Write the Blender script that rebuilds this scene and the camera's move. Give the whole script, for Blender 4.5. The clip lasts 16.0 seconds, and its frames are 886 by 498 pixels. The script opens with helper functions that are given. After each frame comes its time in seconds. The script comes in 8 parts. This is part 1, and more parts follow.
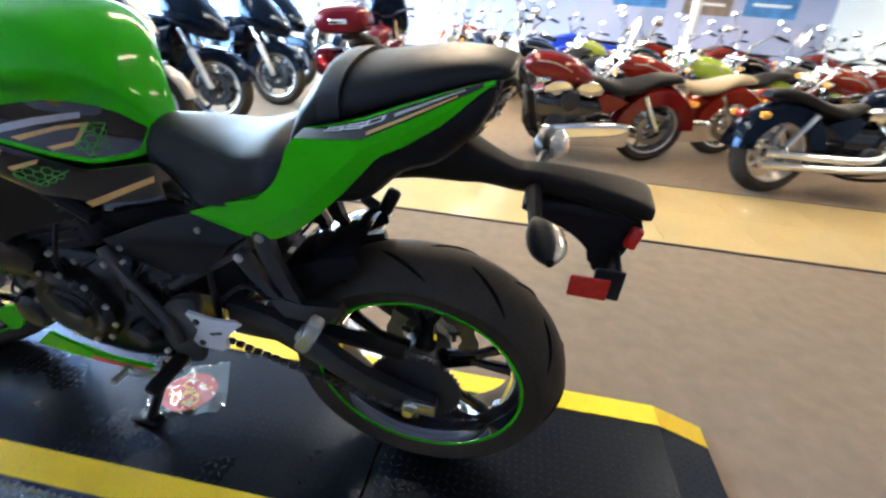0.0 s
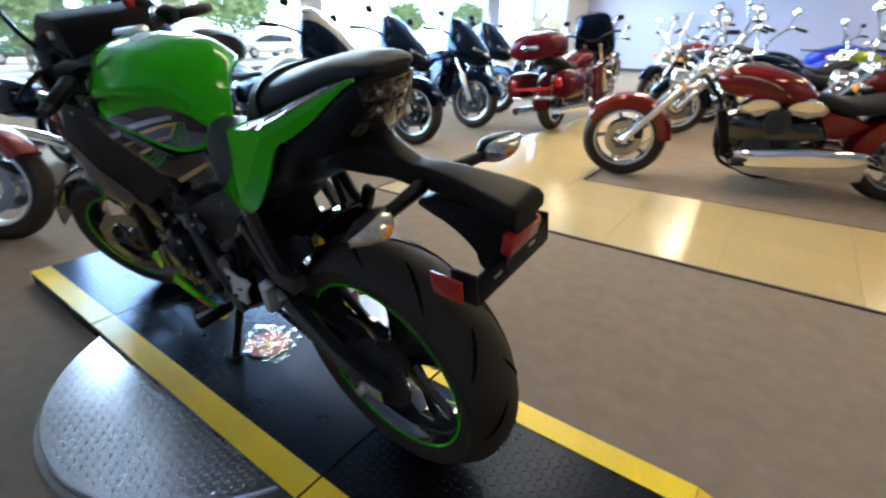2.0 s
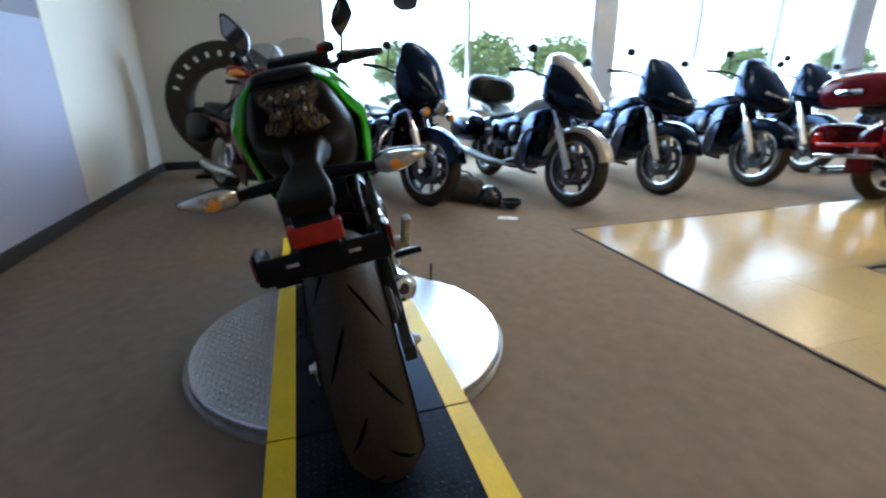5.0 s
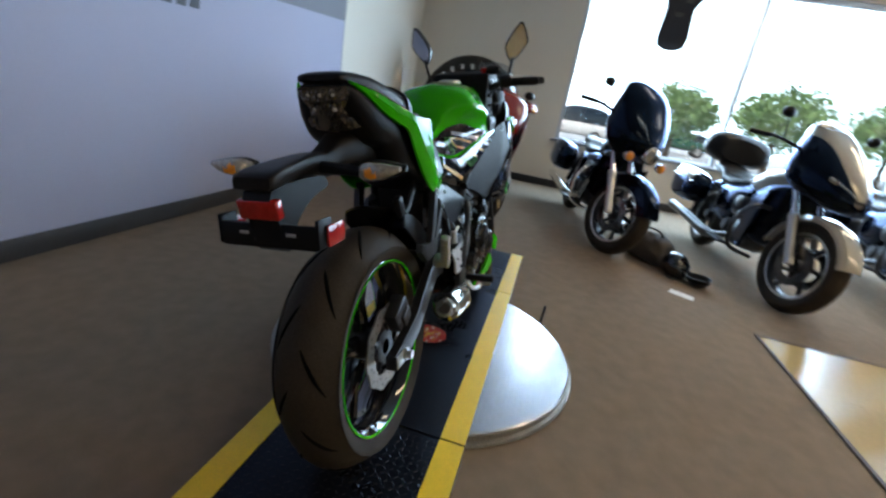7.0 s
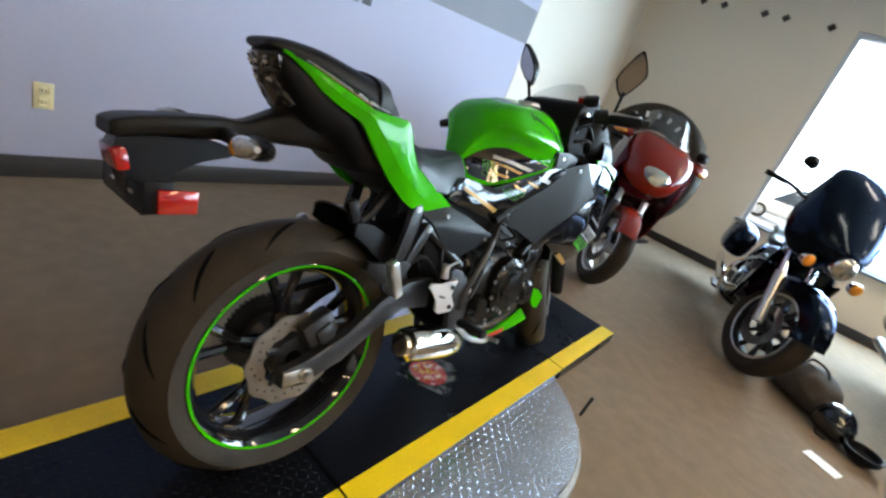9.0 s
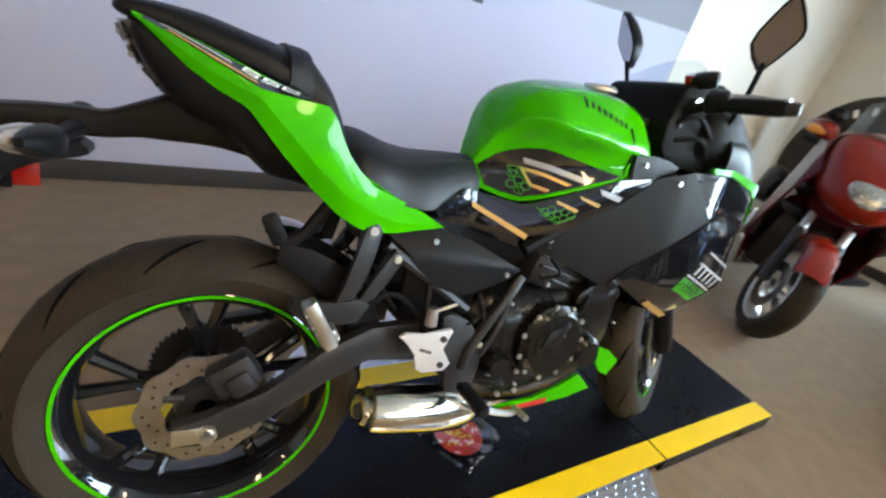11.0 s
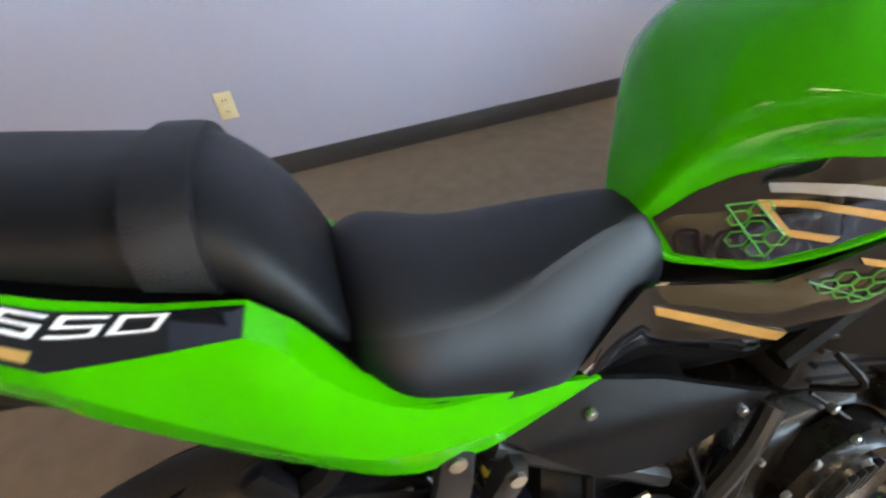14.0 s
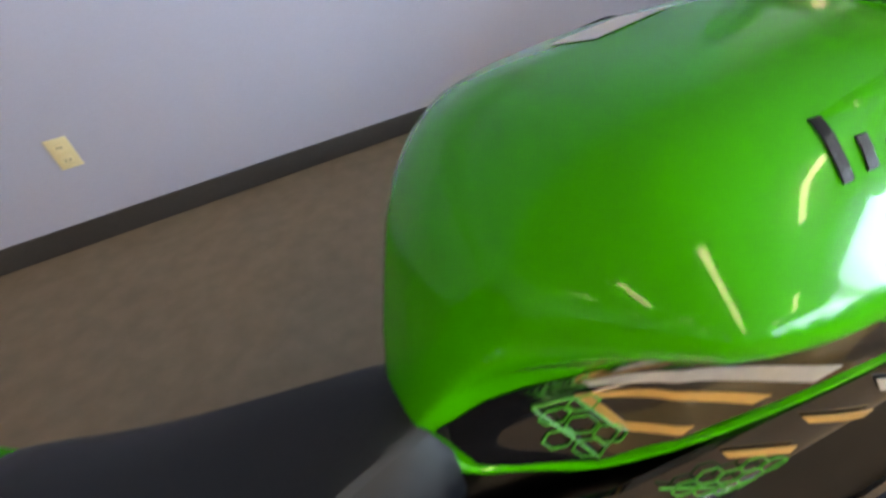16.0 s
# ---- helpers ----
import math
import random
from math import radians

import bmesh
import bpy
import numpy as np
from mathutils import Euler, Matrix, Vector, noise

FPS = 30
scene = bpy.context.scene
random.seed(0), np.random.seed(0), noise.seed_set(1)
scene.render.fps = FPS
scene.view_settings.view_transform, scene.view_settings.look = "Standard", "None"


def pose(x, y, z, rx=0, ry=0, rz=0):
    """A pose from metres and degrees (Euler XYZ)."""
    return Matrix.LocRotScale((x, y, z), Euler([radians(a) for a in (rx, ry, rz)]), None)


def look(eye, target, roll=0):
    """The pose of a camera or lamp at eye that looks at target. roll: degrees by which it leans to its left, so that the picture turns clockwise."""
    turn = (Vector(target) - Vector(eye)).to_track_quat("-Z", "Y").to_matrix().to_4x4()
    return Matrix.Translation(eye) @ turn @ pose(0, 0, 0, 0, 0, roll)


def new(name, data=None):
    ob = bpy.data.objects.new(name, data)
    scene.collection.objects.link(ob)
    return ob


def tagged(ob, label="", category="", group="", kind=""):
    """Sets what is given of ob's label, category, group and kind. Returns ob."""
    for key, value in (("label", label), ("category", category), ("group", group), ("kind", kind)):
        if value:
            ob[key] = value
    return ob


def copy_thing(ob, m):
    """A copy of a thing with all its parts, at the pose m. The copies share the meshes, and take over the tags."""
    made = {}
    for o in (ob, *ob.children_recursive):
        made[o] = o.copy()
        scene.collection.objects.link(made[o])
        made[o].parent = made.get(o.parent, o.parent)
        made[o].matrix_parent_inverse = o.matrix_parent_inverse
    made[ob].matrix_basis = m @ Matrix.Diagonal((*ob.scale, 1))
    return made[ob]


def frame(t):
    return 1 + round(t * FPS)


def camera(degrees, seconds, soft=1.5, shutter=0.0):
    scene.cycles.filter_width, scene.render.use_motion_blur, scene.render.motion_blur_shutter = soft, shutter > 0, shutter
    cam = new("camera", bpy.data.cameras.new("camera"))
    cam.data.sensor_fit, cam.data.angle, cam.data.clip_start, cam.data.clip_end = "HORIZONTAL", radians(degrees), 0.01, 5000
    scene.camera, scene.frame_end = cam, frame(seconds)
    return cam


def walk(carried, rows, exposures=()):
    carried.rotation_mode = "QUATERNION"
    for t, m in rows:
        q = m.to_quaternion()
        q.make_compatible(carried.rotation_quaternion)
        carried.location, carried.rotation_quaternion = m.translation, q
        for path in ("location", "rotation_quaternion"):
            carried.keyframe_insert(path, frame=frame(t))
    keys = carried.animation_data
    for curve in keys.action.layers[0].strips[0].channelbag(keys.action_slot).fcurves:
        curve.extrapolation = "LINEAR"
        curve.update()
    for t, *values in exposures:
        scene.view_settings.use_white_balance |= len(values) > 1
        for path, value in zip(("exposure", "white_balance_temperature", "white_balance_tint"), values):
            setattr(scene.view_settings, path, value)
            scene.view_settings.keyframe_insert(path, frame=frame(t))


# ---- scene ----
cam = camera(87.78, 16.0, soft=2.4, shutter=0.7)
PATH = [
    (0, (-0.138, 0.898, 1.086), (0.096, -0.872, 0.184), 4.8),
    (0.5, (-0.25, 0.857, 1.107), (0.217, -0.841, 0.16), 4.1),
    (1, (-0.346, 0.826, 1.108), (0.349, -0.805, 0.183), 1.3),
    (1.5, (-0.519, 0.785, 1.103), (0.375, -0.769, 0.217), 0.7),
    (2, (-0.631, 0.747, 1.071), (0.444, -0.716, 0.231), 0.1),
    (2.5, (-0.72, 0.674, 1.024), (0.52, -0.681, 0.232), -0.1),
    (3, (-0.803, 0.594, 0.997), (0.583, -0.631, 0.237), -0.7),
    (3.5, (-0.869, 0.505, 0.984), (0.655, -0.58, 0.277), -2.0),
    (4, (-0.975, 0.412, 0.984), (0.662, -0.511, 0.3), -1.5),
    (4.2, (-1.019, 0.361, 0.991), (0.661, -0.487, 0.315), -1.2),
    (6.3, (-1.081, -0.142, 1.034), (0.808, -0.094, 0.38), 4.1),
    (6.5, (-1.091, -0.198, 1.044), (0.793, -0.042, 0.392), 5.7),
    (7, (-1.042, -0.313, 1.051), (0.814, 0.06, 0.408), 10.2),
    (7.5, (-0.939, -0.407, 1.062), (0.865, 0.158, 0.407), 14.0),
    (8, (-0.843, -0.474, 1.079), (0.896, 0.233, 0.391), 17.3),
    (8.5, (-0.726, -0.592, 1.105), (0.924, 0.294, 0.404), 19.8),
    (9, (-0.618, -0.677, 1.117), (0.947, 0.341, 0.402), 21.2),
    (9.2, (-0.569, -0.697, 1.113), (0.968, 0.368, 0.403), 21.6),
    (11.3, (-0.02, -0.678, 1.141), (0.917, 0.824, 0.211), 13.7),
    (11.5, (0.01, -0.634, 1.143), (0.879, 0.876, 0.16), 11.8),
    (12, (0.051, -0.471, 1.175), (0.787, 1.031, 0.079), 6.7),
    (12.5, (0.056, -0.378, 1.181), (0.693, 1.143, 0.049), 1.6),
    (13, (0.088, -0.281, 1.182), (0.622, 1.213, -0.035), -1.3),
    (13.5, (0.144, -0.203, 1.176), (0.594, 1.272, -0.098), -3.5),
    (14, (0.202, -0.171, 1.171), (0.644, 1.261, -0.154), -5.0),
    (14.5, (0.261, -0.14, 1.166), (0.718, 1.254, -0.192), -5.5),
    (15, (0.327, -0.106, 1.171), (0.802, 1.251, -0.219), -6.3),
    (15.5, (0.398, -0.069, 1.176), (0.937, 1.251, -0.226), -6.4),
    (16, (0.456, -0.034, 1.177), (1.093, 1.27, -0.198), -5.9),
]
walk(cam, [(t, look(eye, target, roll)) for t, eye, target, roll in PATH],
     exposures=[(0.0, 1.6, 6500, 10), (1.0, 1.4, 6500, 10), (2.0, 0.8, 6500, 10), (4.0, 0.45, 6450, 10), (6.5, -0.05, 6700, 11), (7.5, 0.08, 7000, 11), (9.0, 0.68, 7450, 11), (11.5, 1.0, 7700, 12), (13.0, 1.06, 7700, 13), (14.0, 1.0, 7650, 13), (14.5, 0.95, 7600, 13), (15.5, 1.05, 8000, 13), (16.0, 0.82, 8100, 13)])

# ---- world, sun, lamps ----
world = bpy.data.worlds.new("world")
scene.world = world
world.use_nodes = True
_nt = world.node_tree
_sky = _nt.nodes.new("ShaderNodeTexSky")
_sky.sky_type, _sky.sun_disc = "NISHITA", False
_sky.sun_elevation, _sky.sun_rotation = radians(52), radians(60)
_nt.links.new(_sky.outputs[0], _nt.nodes["Background"].inputs[0])
_nt.nodes["Background"].inputs[1].default_value = 0.15

sun = new("sun", bpy.data.lights.new("sun", "SUN"))
sun.data.energy, sun.data.angle, sun.data.color = 5.0, radians(0.6), (1.0, 0.95, 0.88)
sun.matrix_world = look((0, 0, 20), (16, -9, 0))


def area_lamp(name, eye, target, sx, sy, power, colour):
    lamp = new(name, bpy.data.lights.new(name, "AREA"))
    lamp.data.shape, lamp.data.size, lamp.data.size_y = "RECTANGLE", sx, sy
    lamp.data.energy, lamp.data.color = power, colour
    lamp.matrix_world = look(eye, target)
    return lamp


# sky light coming in through the two window bays
area_lamp("window_light", (5.72, -2.5, 1.75), (0, -2.5, -0.1), 4.0, 2.0, 380, (0.47, 0.72, 1.0))
area_lamp("window_light", (5.72, -7.4, 1.75), (0, -7.4, -0.1), 5.0, 2.0, 390, (0.47, 0.72, 1.0))
area_lamp("window_light", (5.72, -12.5, 1.75), (0, -12.5, -0.1), 4.0, 2.0, 330, (0.47, 0.72, 1.0))

# ---- materials ----


def mat(name, colour, rough=0.5, metal=0.0, vary=0.12, scale=8.0, bump=0.0, fine=120.0, coat=0.0, spec=0.5, tint=None, rvary=0.1, glow=0.0, trans=0.0, island=0.0):
    """A procedural surface: base colour varied at two scales, with fine relief."""
    m = bpy.data.materials.new(name)
    m.use_nodes = True
    nt = m.node_tree
    b = nt.nodes["Principled BSDF"]
    b.inputs["Metallic"].default_value = metal
    b.inputs["Coat Weight"].default_value = coat
    b.inputs["Coat Roughness"].default_value = 0.04
    b.inputs["Specular IOR Level"].default_value = spec
    b.inputs["Transmission Weight"].default_value = trans
    co = nt.nodes.new("ShaderNodeTexCoord")
    n1, n2 = nt.nodes.new("ShaderNodeTexNoise"), nt.nodes.new("ShaderNodeTexNoise")
    n1.inputs["Scale"].default_value, n2.inputs["Scale"].default_value = scale, fine
    n1.inputs["Detail"].default_value, n2.inputs["Detail"].default_value = 4, 2
    for n in (n1, n2):
        nt.links.new(co.outputs["Object"], n.inputs["Vector"])
    add = nt.nodes.new("ShaderNodeMath")
    add.operation = "ADD"
    nt.links.new(n1.outputs["Fac"], add.inputs[0])
    nt.links.new(n2.outputs["Fac"], add.inputs[1])
    ramp = nt.nodes.new("ShaderNodeMapRange")
    ramp.inputs["From Min"].default_value, ramp.inputs["From Max"].default_value = 0.65, 1.35
    nt.links.new(add.outputs[0], ramp.inputs["Value"])
    mix = nt.nodes.new("ShaderNodeMix")
    mix.data_type = "RGBA"
    lo = [c * (1 - vary) for c in colour]
    hi = [min(1, c * (1 + vary)) for c in (tint or colour)]
    mix.inputs["A"].default_value, mix.inputs["B"].default_value = (*lo, 1), (*hi, 1)
    nt.links.new(ramp.outputs[0], mix.inputs["Factor"])
    nt.links.new(mix.outputs["Result"], b.inputs["Base Color"])
    rr = nt.nodes.new("ShaderNodeMapRange")
    rr.inputs["To Min"].default_value, rr.inputs["To Max"].default_value = max(0.02, rough * (1 - rvary)), min(1, rough * (1 + rvary))
    nt.links.new(n1.outputs["Fac"], rr.inputs["Value"])
    nt.links.new(rr.outputs[0], b.inputs["Roughness"])
    if bump:
        bp = nt.nodes.new("ShaderNodeBump")
        bp.inputs["Strength"].default_value, bp.inputs["Distance"].default_value = bump, 0.002
        nt.links.new(n2.outputs["Fac"], bp.inputs["Height"])
        nt.links.new(bp.outputs[0], b.inputs["Normal"])
    if glow:
        b.inputs["Emission Color"].default_value = (*colour, 1)
        b.inputs["Emission Strength"].default_value = glow
    return m


GREEN = mat("green_paint", (0.022, 0.40, 0.003), 0.2, 0, 0.02, 6, 0, 300, coat=0.36, spec=0.06)
BLACKGLOSS = mat("gloss_black_plastic", (0.007, 0.007, 0.009), 0.07, 0, 0.2, 10, coat=0.8, spec=0.4)
BLACK = mat("satin_black_plastic", (0.007, 0.007, 0.0085), 0.36, 0, 0.25, 18, 0.15, 500, spec=0.12)
GREYPLASTIC = mat("matt_dark_grey_plastic", (0.035, 0.034, 0.034), 0.5, 0, 0.15, 20, 0.3, 600)
VINYL = mat("black_seat_vinyl", (0.006, 0.006, 0.0075), 0.40, 0, 0.2, 14, 0.25, 900, rvary=0.2, spec=0.22)
VINYLSMOOTH = mat("smooth_black_vinyl", (0.005, 0.0058, 0.0095), 0.38, 0, 0.2, 14, 0.2, 900, rvary=0.2, spec=0.24)
GREYMETAL = mat("satin_grey_alloy", (0.02, 0.02, 0.0225), 0.38, 0.3, 0.15, 20, 0.2, 400)
ENGINEBLACK = mat("gloss_black_engine_paint", (0.007, 0.0063, 0.006), 0.26, 0.0, 0.3, 30, 0.2, 200, coat=0.12, spec=0.15)
KNEEGREY = mat("matt_brown_grey_plastic", (0.0085, 0.0069, 0.006), 0.42, 0, 0.15, 20, 0.2, 600, spec=0.12)
MATTBLACK = mat("matt_black_plastic", (0.0045, 0.0042, 0.0042), 0.55, 0, 0.25, 20, 0.25, 500, spec=0.1)
SUEDE = mat("grippy_seat_cover", (0.006, 0.006, 0.0085), 0.46, 0, 0.25, 14, 0.45, 900, spec=0.36)
RUBBER = mat("tyre_rubber", (0.028, 0.0225, 0.018), 0.6, 0, 0.3, 9, 0.35, 260, tint=(0.036, 0.028, 0.021), spec=0.16)
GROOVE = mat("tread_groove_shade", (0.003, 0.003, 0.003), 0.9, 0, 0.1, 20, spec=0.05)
SILVERPAINT = mat("silver_paint", (0.56, 0.56, 0.58), 0.38, 0.25, 0.06, 20, 0.1, 300)
ALLOY = mat("brushed_alloy", (0.62, 0.61, 0.59), 0.3, 1.0, 0.1, 12, 0.1, 300)
STEEL = mat("polished_steel", (0.66, 0.63, 0.56), 0.16, 1.0, 0.12, 9)
DARKMETAL = mat("dark_cast_metal", (0.026, 0.026, 0.03), 0.36, 0.4, 0.3, 22, 0.3, 300)
DISCSTEEL = mat("used_disc_steel", (0.34, 0.31, 0.28), 0.36, 0.95, 0.2, 40, 0.2, 300)
CHROME = mat("chrome", (0.8, 0.8, 0.8), 0.07, 1.0, 0.05, 9)
REDLENS = mat("red_lens", (0.36, 0.010, 0.008), 0.12, 0, 0.15, 60, coat=0.5)
CLEARLENS = mat("clear_signal_lens", (0.5, 0.46, 0.4), 0.1, 0.5, 0.3, 70, coat=0.8)
TAILLENS = mat("clear_tail_lens", (0.06, 0.055, 0.05), 0.14, 0.4, 0.6, 90, coat=1.0)
REFLECTOR = mat("dim_chromed_reflector", (0.17, 0.165, 0.16), 0.2, 0.85, 0.4, 120, coat=0.4)
AMBER = mat("amber_bulb", (0.9, 0.32, 0.04), 0.25, 0, 0.1, 40)
GOLDSTRIPE = mat("gold_decal", (0.55, 0.32, 0.1), 0.35, 0.2, 0.08, 30, coat=0.5)
SILVERDECAL = mat("silver_decal", (0.42, 0.42, 0.44), 0.35, 0.3, 0.08, 30, coat=0.5)
WHITEDECAL = mat("white_decal", (0.85, 0.85, 0.86), 0.4, 0, 0.04, 30)
DECALGREEN = mat("green_decal_line", (0.03, 0.32, 0.015), 0.35, 0, 0.08, 30)
RUBBERMAT = mat("black_rubber_mat", (0.0065, 0.0065, 0.008), 0.28, 0.35, 0.3, 6, 0.2, 200, spec=0.32)
TREADMAT = mat("worn_tread_rubber", (0.013, 0.0128, 0.014), 0.34, 0.35, 0.3, 6, 0.2, 200, spec=0.2)
# the windows' blue glare on the black rubber is put into its specular tint
for m_, tint_ in ((RUBBERMAT, (0.42, 0.62, 1.0, 1)), (TREADMAT, (0.5, 0.66, 1.0, 1))):
    m_.node_tree.nodes["Principled BSDF"].inputs["Specular Tint"].default_value = tint_
YELLOW = mat("yellow_tape", (0.86, 0.58, 0.006), 0.4, 0, 0.1, 7, 0.15, 180)
PLATE = mat("checker_plate_metal", (0.57, 0.56, 0.60), 0.24, 0.95, 0.12, 5, 0.1, 160)
PLATEEDGE = mat("galvanised_edge", (0.3, 0.29, 0.27), 0.5, 0.7, 0.25, 14, 0.2, 160)
CARPET = mat("grey_brown_carpet", (0.225, 0.170, 0.122), 0.95, 0, 0.10, 13.0, 1.0, 330, tint=(0.255, 0.195, 0.142), spec=0.1)
TILE = mat("cream_floor_tile", (0.50, 0.365, 0.165), 0.2, 0, 0.07, 2.0, 0.05, 40, spec=0.5)
GROUT = mat("grout", (0.3, 0.24, 0.15), 0.7, 0, 0.2, 9)
TRIMSTRIP = mat("brown_carpet_edge", (0.08, 0.05, 0.035), 0.7, 0, 0.2, 9)
WALLBLUE = mat("pale_blue_grey_wall_paint", (0.40, 0.405, 0.53), 0.75, 0, 0.03, 1.2, 0.25, 160)
WALLBAND = mat("mid_grey_wall_paint", (0.22, 0.225, 0.26), 0.75, 0, 0.03, 1.5, 0.25, 160)
WALLWHITE = mat("off_white_wall_paint", (0.72, 0.67, 0.585), 0.75, 0, 0.03, 1.2, 0.25, 160)
BASEB = mat("dark_rubber_baseboard", (0.04, 0.036, 0.036), 0.5, 0, 0.15, 6, 0.1, 100)
CEIL = mat("grey_ceiling_tile", (0.38, 0.37, 0.35), 0.9, 0, 0.05, 5, 0.4, 90)
FRAMEALU = mat("pale_aluminium_frame", (0.55, 0.6, 0.66), 0.35, 0.6, 0.06, 6)
IVORY = mat("ivory_plastic", (0.78, 0.68, 0.42), 0.4, 0, 0.04, 20)
NUMGREY = mat("dark_grey_wall_lettering", (0.07, 0.075, 0.09), 0.6, 0, 0.1, 9)
MAROON = mat("maroon_paint", (0.075, 0.0035, 0.008), 0.2, 0.1, 0.12, 6, coat=0.08, spec=0.15)
REDPAINT = mat("candy_red_paint", (0.15, 0.004, 0.004), 0.16, 0.1, 0.12, 6, coat=0.35, spec=0.35)
BRIGHTRED = mat("orange_red_paint", (0.20, 0.012, 0.005), 0.22, 0.0, 0.12, 6, coat=0.25, spec=0.3)
BLUEBLACK = mat("blue_black_paint_sky_sheen", (0.0038, 0.0052, 0.0095), 0.14, 0.5, 0.2, 6, coat=0.08, spec=0.4)
# blue sky reflections on this dark paint come from the tint set here
BLUEBLACK.node_tree.nodes["Principled BSDF"].inputs["Specular Tint"].default_value = (0.3, 0.56, 1.0, 1)
PEARL = mat("pearl_white_paint", (0.36, 0.33, 0.28), 0.22, 0, 0.06, 6, coat=1.0)
TAN = mat("tan_leather", (0.42, 0.33, 0.2), 0.5, 0, 0.12, 9, 0.3, 300)
LIME = mat("lime_paint", (0.35, 0.45, 0.03), 0.2, 0, 0.1, 6, coat=1.0)
ATVBLUE = mat("blue_plastic", (0.01, 0.05, 0.5), 0.3, 0, 0.1, 6, coat=0.3)
CLOTH = mat("black_cloth", (0.015, 0.016, 0.022), 0.9, 0, 0.25, 30, 0.8, 400)
PAPER = mat("white_card", (0.75, 0.73, 0.68), 0.5, 0, 0.06, 20)
REDPRINT = mat("red_print", (0.5, 0.03, 0.02), 0.4, 0, 0.2, 40)
YELLOWPRINT = mat("yellow_print", (0.75, 0.5, 0.04), 0.4, 0, 0.15, 40)
LEAF = mat("leaf_green", (0.2, 0.33, 0.12), 0.6, 0, 0.35, 3)
BARK = mat("bark", (0.12, 0.09, 0.06), 0.85, 0, 0.3, 9, 0.6, 60)
ASPHALT = mat("pale_car_park", (0.42, 0.42, 0.42), 0.9, 0, 0.12, 3, 0.4, 60)
CARWHITE = mat("white_car_paint", (0.75, 0.75, 0.74), 0.25, 0, 0.04, 4, coat=1.0)
DARKGLASS = mat("dark_glass", (0.02, 0.03, 0.04), 0.06, 0, 0.1, 4, coat=0.5)
POSTER1 = mat("blue_poster_print", (0.06, 0.2, 0.42), 0.5, 0, 0.5, 3)
POSTER2 = mat("brown_poster_print", (0.2, 0.14, 0.1), 0.5, 0, 0.5, 4)


def glass_mat(name, colour=(0.95, 0.98, 1.0), rough=0.0, thin=0.88):
    """Clear pane: mostly see-through with a little mirror gloss."""
    m = bpy.data.materials.new(name)
    m.use_nodes = True
    nt = m.node_tree
    out = nt.nodes["Material Output"]
    nt.nodes.remove(nt.nodes["Principled BSDF"])
    tr, gl, mx = nt.nodes.new("ShaderNodeBsdfTransparent"), nt.nodes.new("ShaderNodeBsdfGlossy"), nt.nodes.new("ShaderNodeMixShader")
    tr.inputs[0].default_value = (*colour, 1)
    gl.inputs["Roughness"].default_value = max(rough, 0.02)
    mx.inputs[0].default_value = 1 - thin
    nt.links.new(tr.outputs[0], mx.inputs[1])
    nt.links.new(gl.outputs[0], mx.inputs[2])
    nt.links.new(mx.outputs[0], out.inputs[0])
    return m


PANE = glass_mat("window_glass", thin=0.94)
SCREEN = glass_mat("smoked_windscreen", (0.55, 0.57, 0.6), thin=0.85)
CLEARSCREEN = glass_mat("clear_windscreen", (0.85, 0.88, 0.9), thin=0.85)
MIRROR = mat("mirror_glass", (0.5, 0.53, 0.57), 0.03, 1.0, 0.02, 3)
LIGHTPANEL = mat("fluorescent_diffuser", (1.0, 0.80, 0.54), 0.5, glow=16.5)
LAMPGLASS = mat("headlight_glass", (0.42, 0.40, 0.35), 0.08, 0.7, 0.5, 60, coat=1.0)
DAYLIGHT = mat("daylight_haze", (0.66, 0.85, 1.0), 0.9, 0, 0.02, 0.3, glow=4.8)

# ---- mesh helpers ----


def thing(name, m, label, category, group="", kind=""):
    ob = new(name)
    ob.matrix_basis = m
    ob.empty_display_size = 0.1
    return tagged(ob, label, category, group, kind)


def part(name, bm, material, parent=None, label="", smooth=True, kind=""):
    """Links a bmesh as one mesh object under a thing or a part."""
    me = bpy.data.meshes.new(name)
    bmesh.ops.recalc_face_normals(bm, faces=bm.faces[:])
    bm.to_mesh(me)
    bm.free()
    if smooth:
        me.shade_smooth()
        me.set_sharp_from_angle(angle=radians(35))
    me.materials.append(material)
    ob = new(name, me)
    if parent is not None:
        ob.parent = parent
    return tagged(ob, label, kind=kind)


def alone(name, bm, material, label, category, m=None, group="", kind="", smooth=True):
    ob = part(name, bm, material, None, label, smooth)
    if m is not None:
        ob.matrix_basis = m
    return tagged(ob, label, category, group, kind)


def B():
    return bmesh.new()


def box(bm, c, s, bevel=0.0, m=None, seg=2):
    r = bmesh.ops.create_cube(bm, size=1.0)
    vs = r["verts"]
    bmesh.ops.scale(bm, vec=s, verts=vs)
    if bevel:
        es = list({e for v in vs for e in v.link_edges})
        g = bmesh.ops.bevel(bm, geom=es, offset=bevel, segments=seg, profile=0.5, affect="EDGES")
        vs = list({v for f in g["faces"] for v in f.verts} | {v for v in vs if v.is_valid})
    bmesh.ops.transform(bm, matrix=Matrix.Translation(c) @ (m or Matrix.Identity(4)), verts=vs)
    return bm


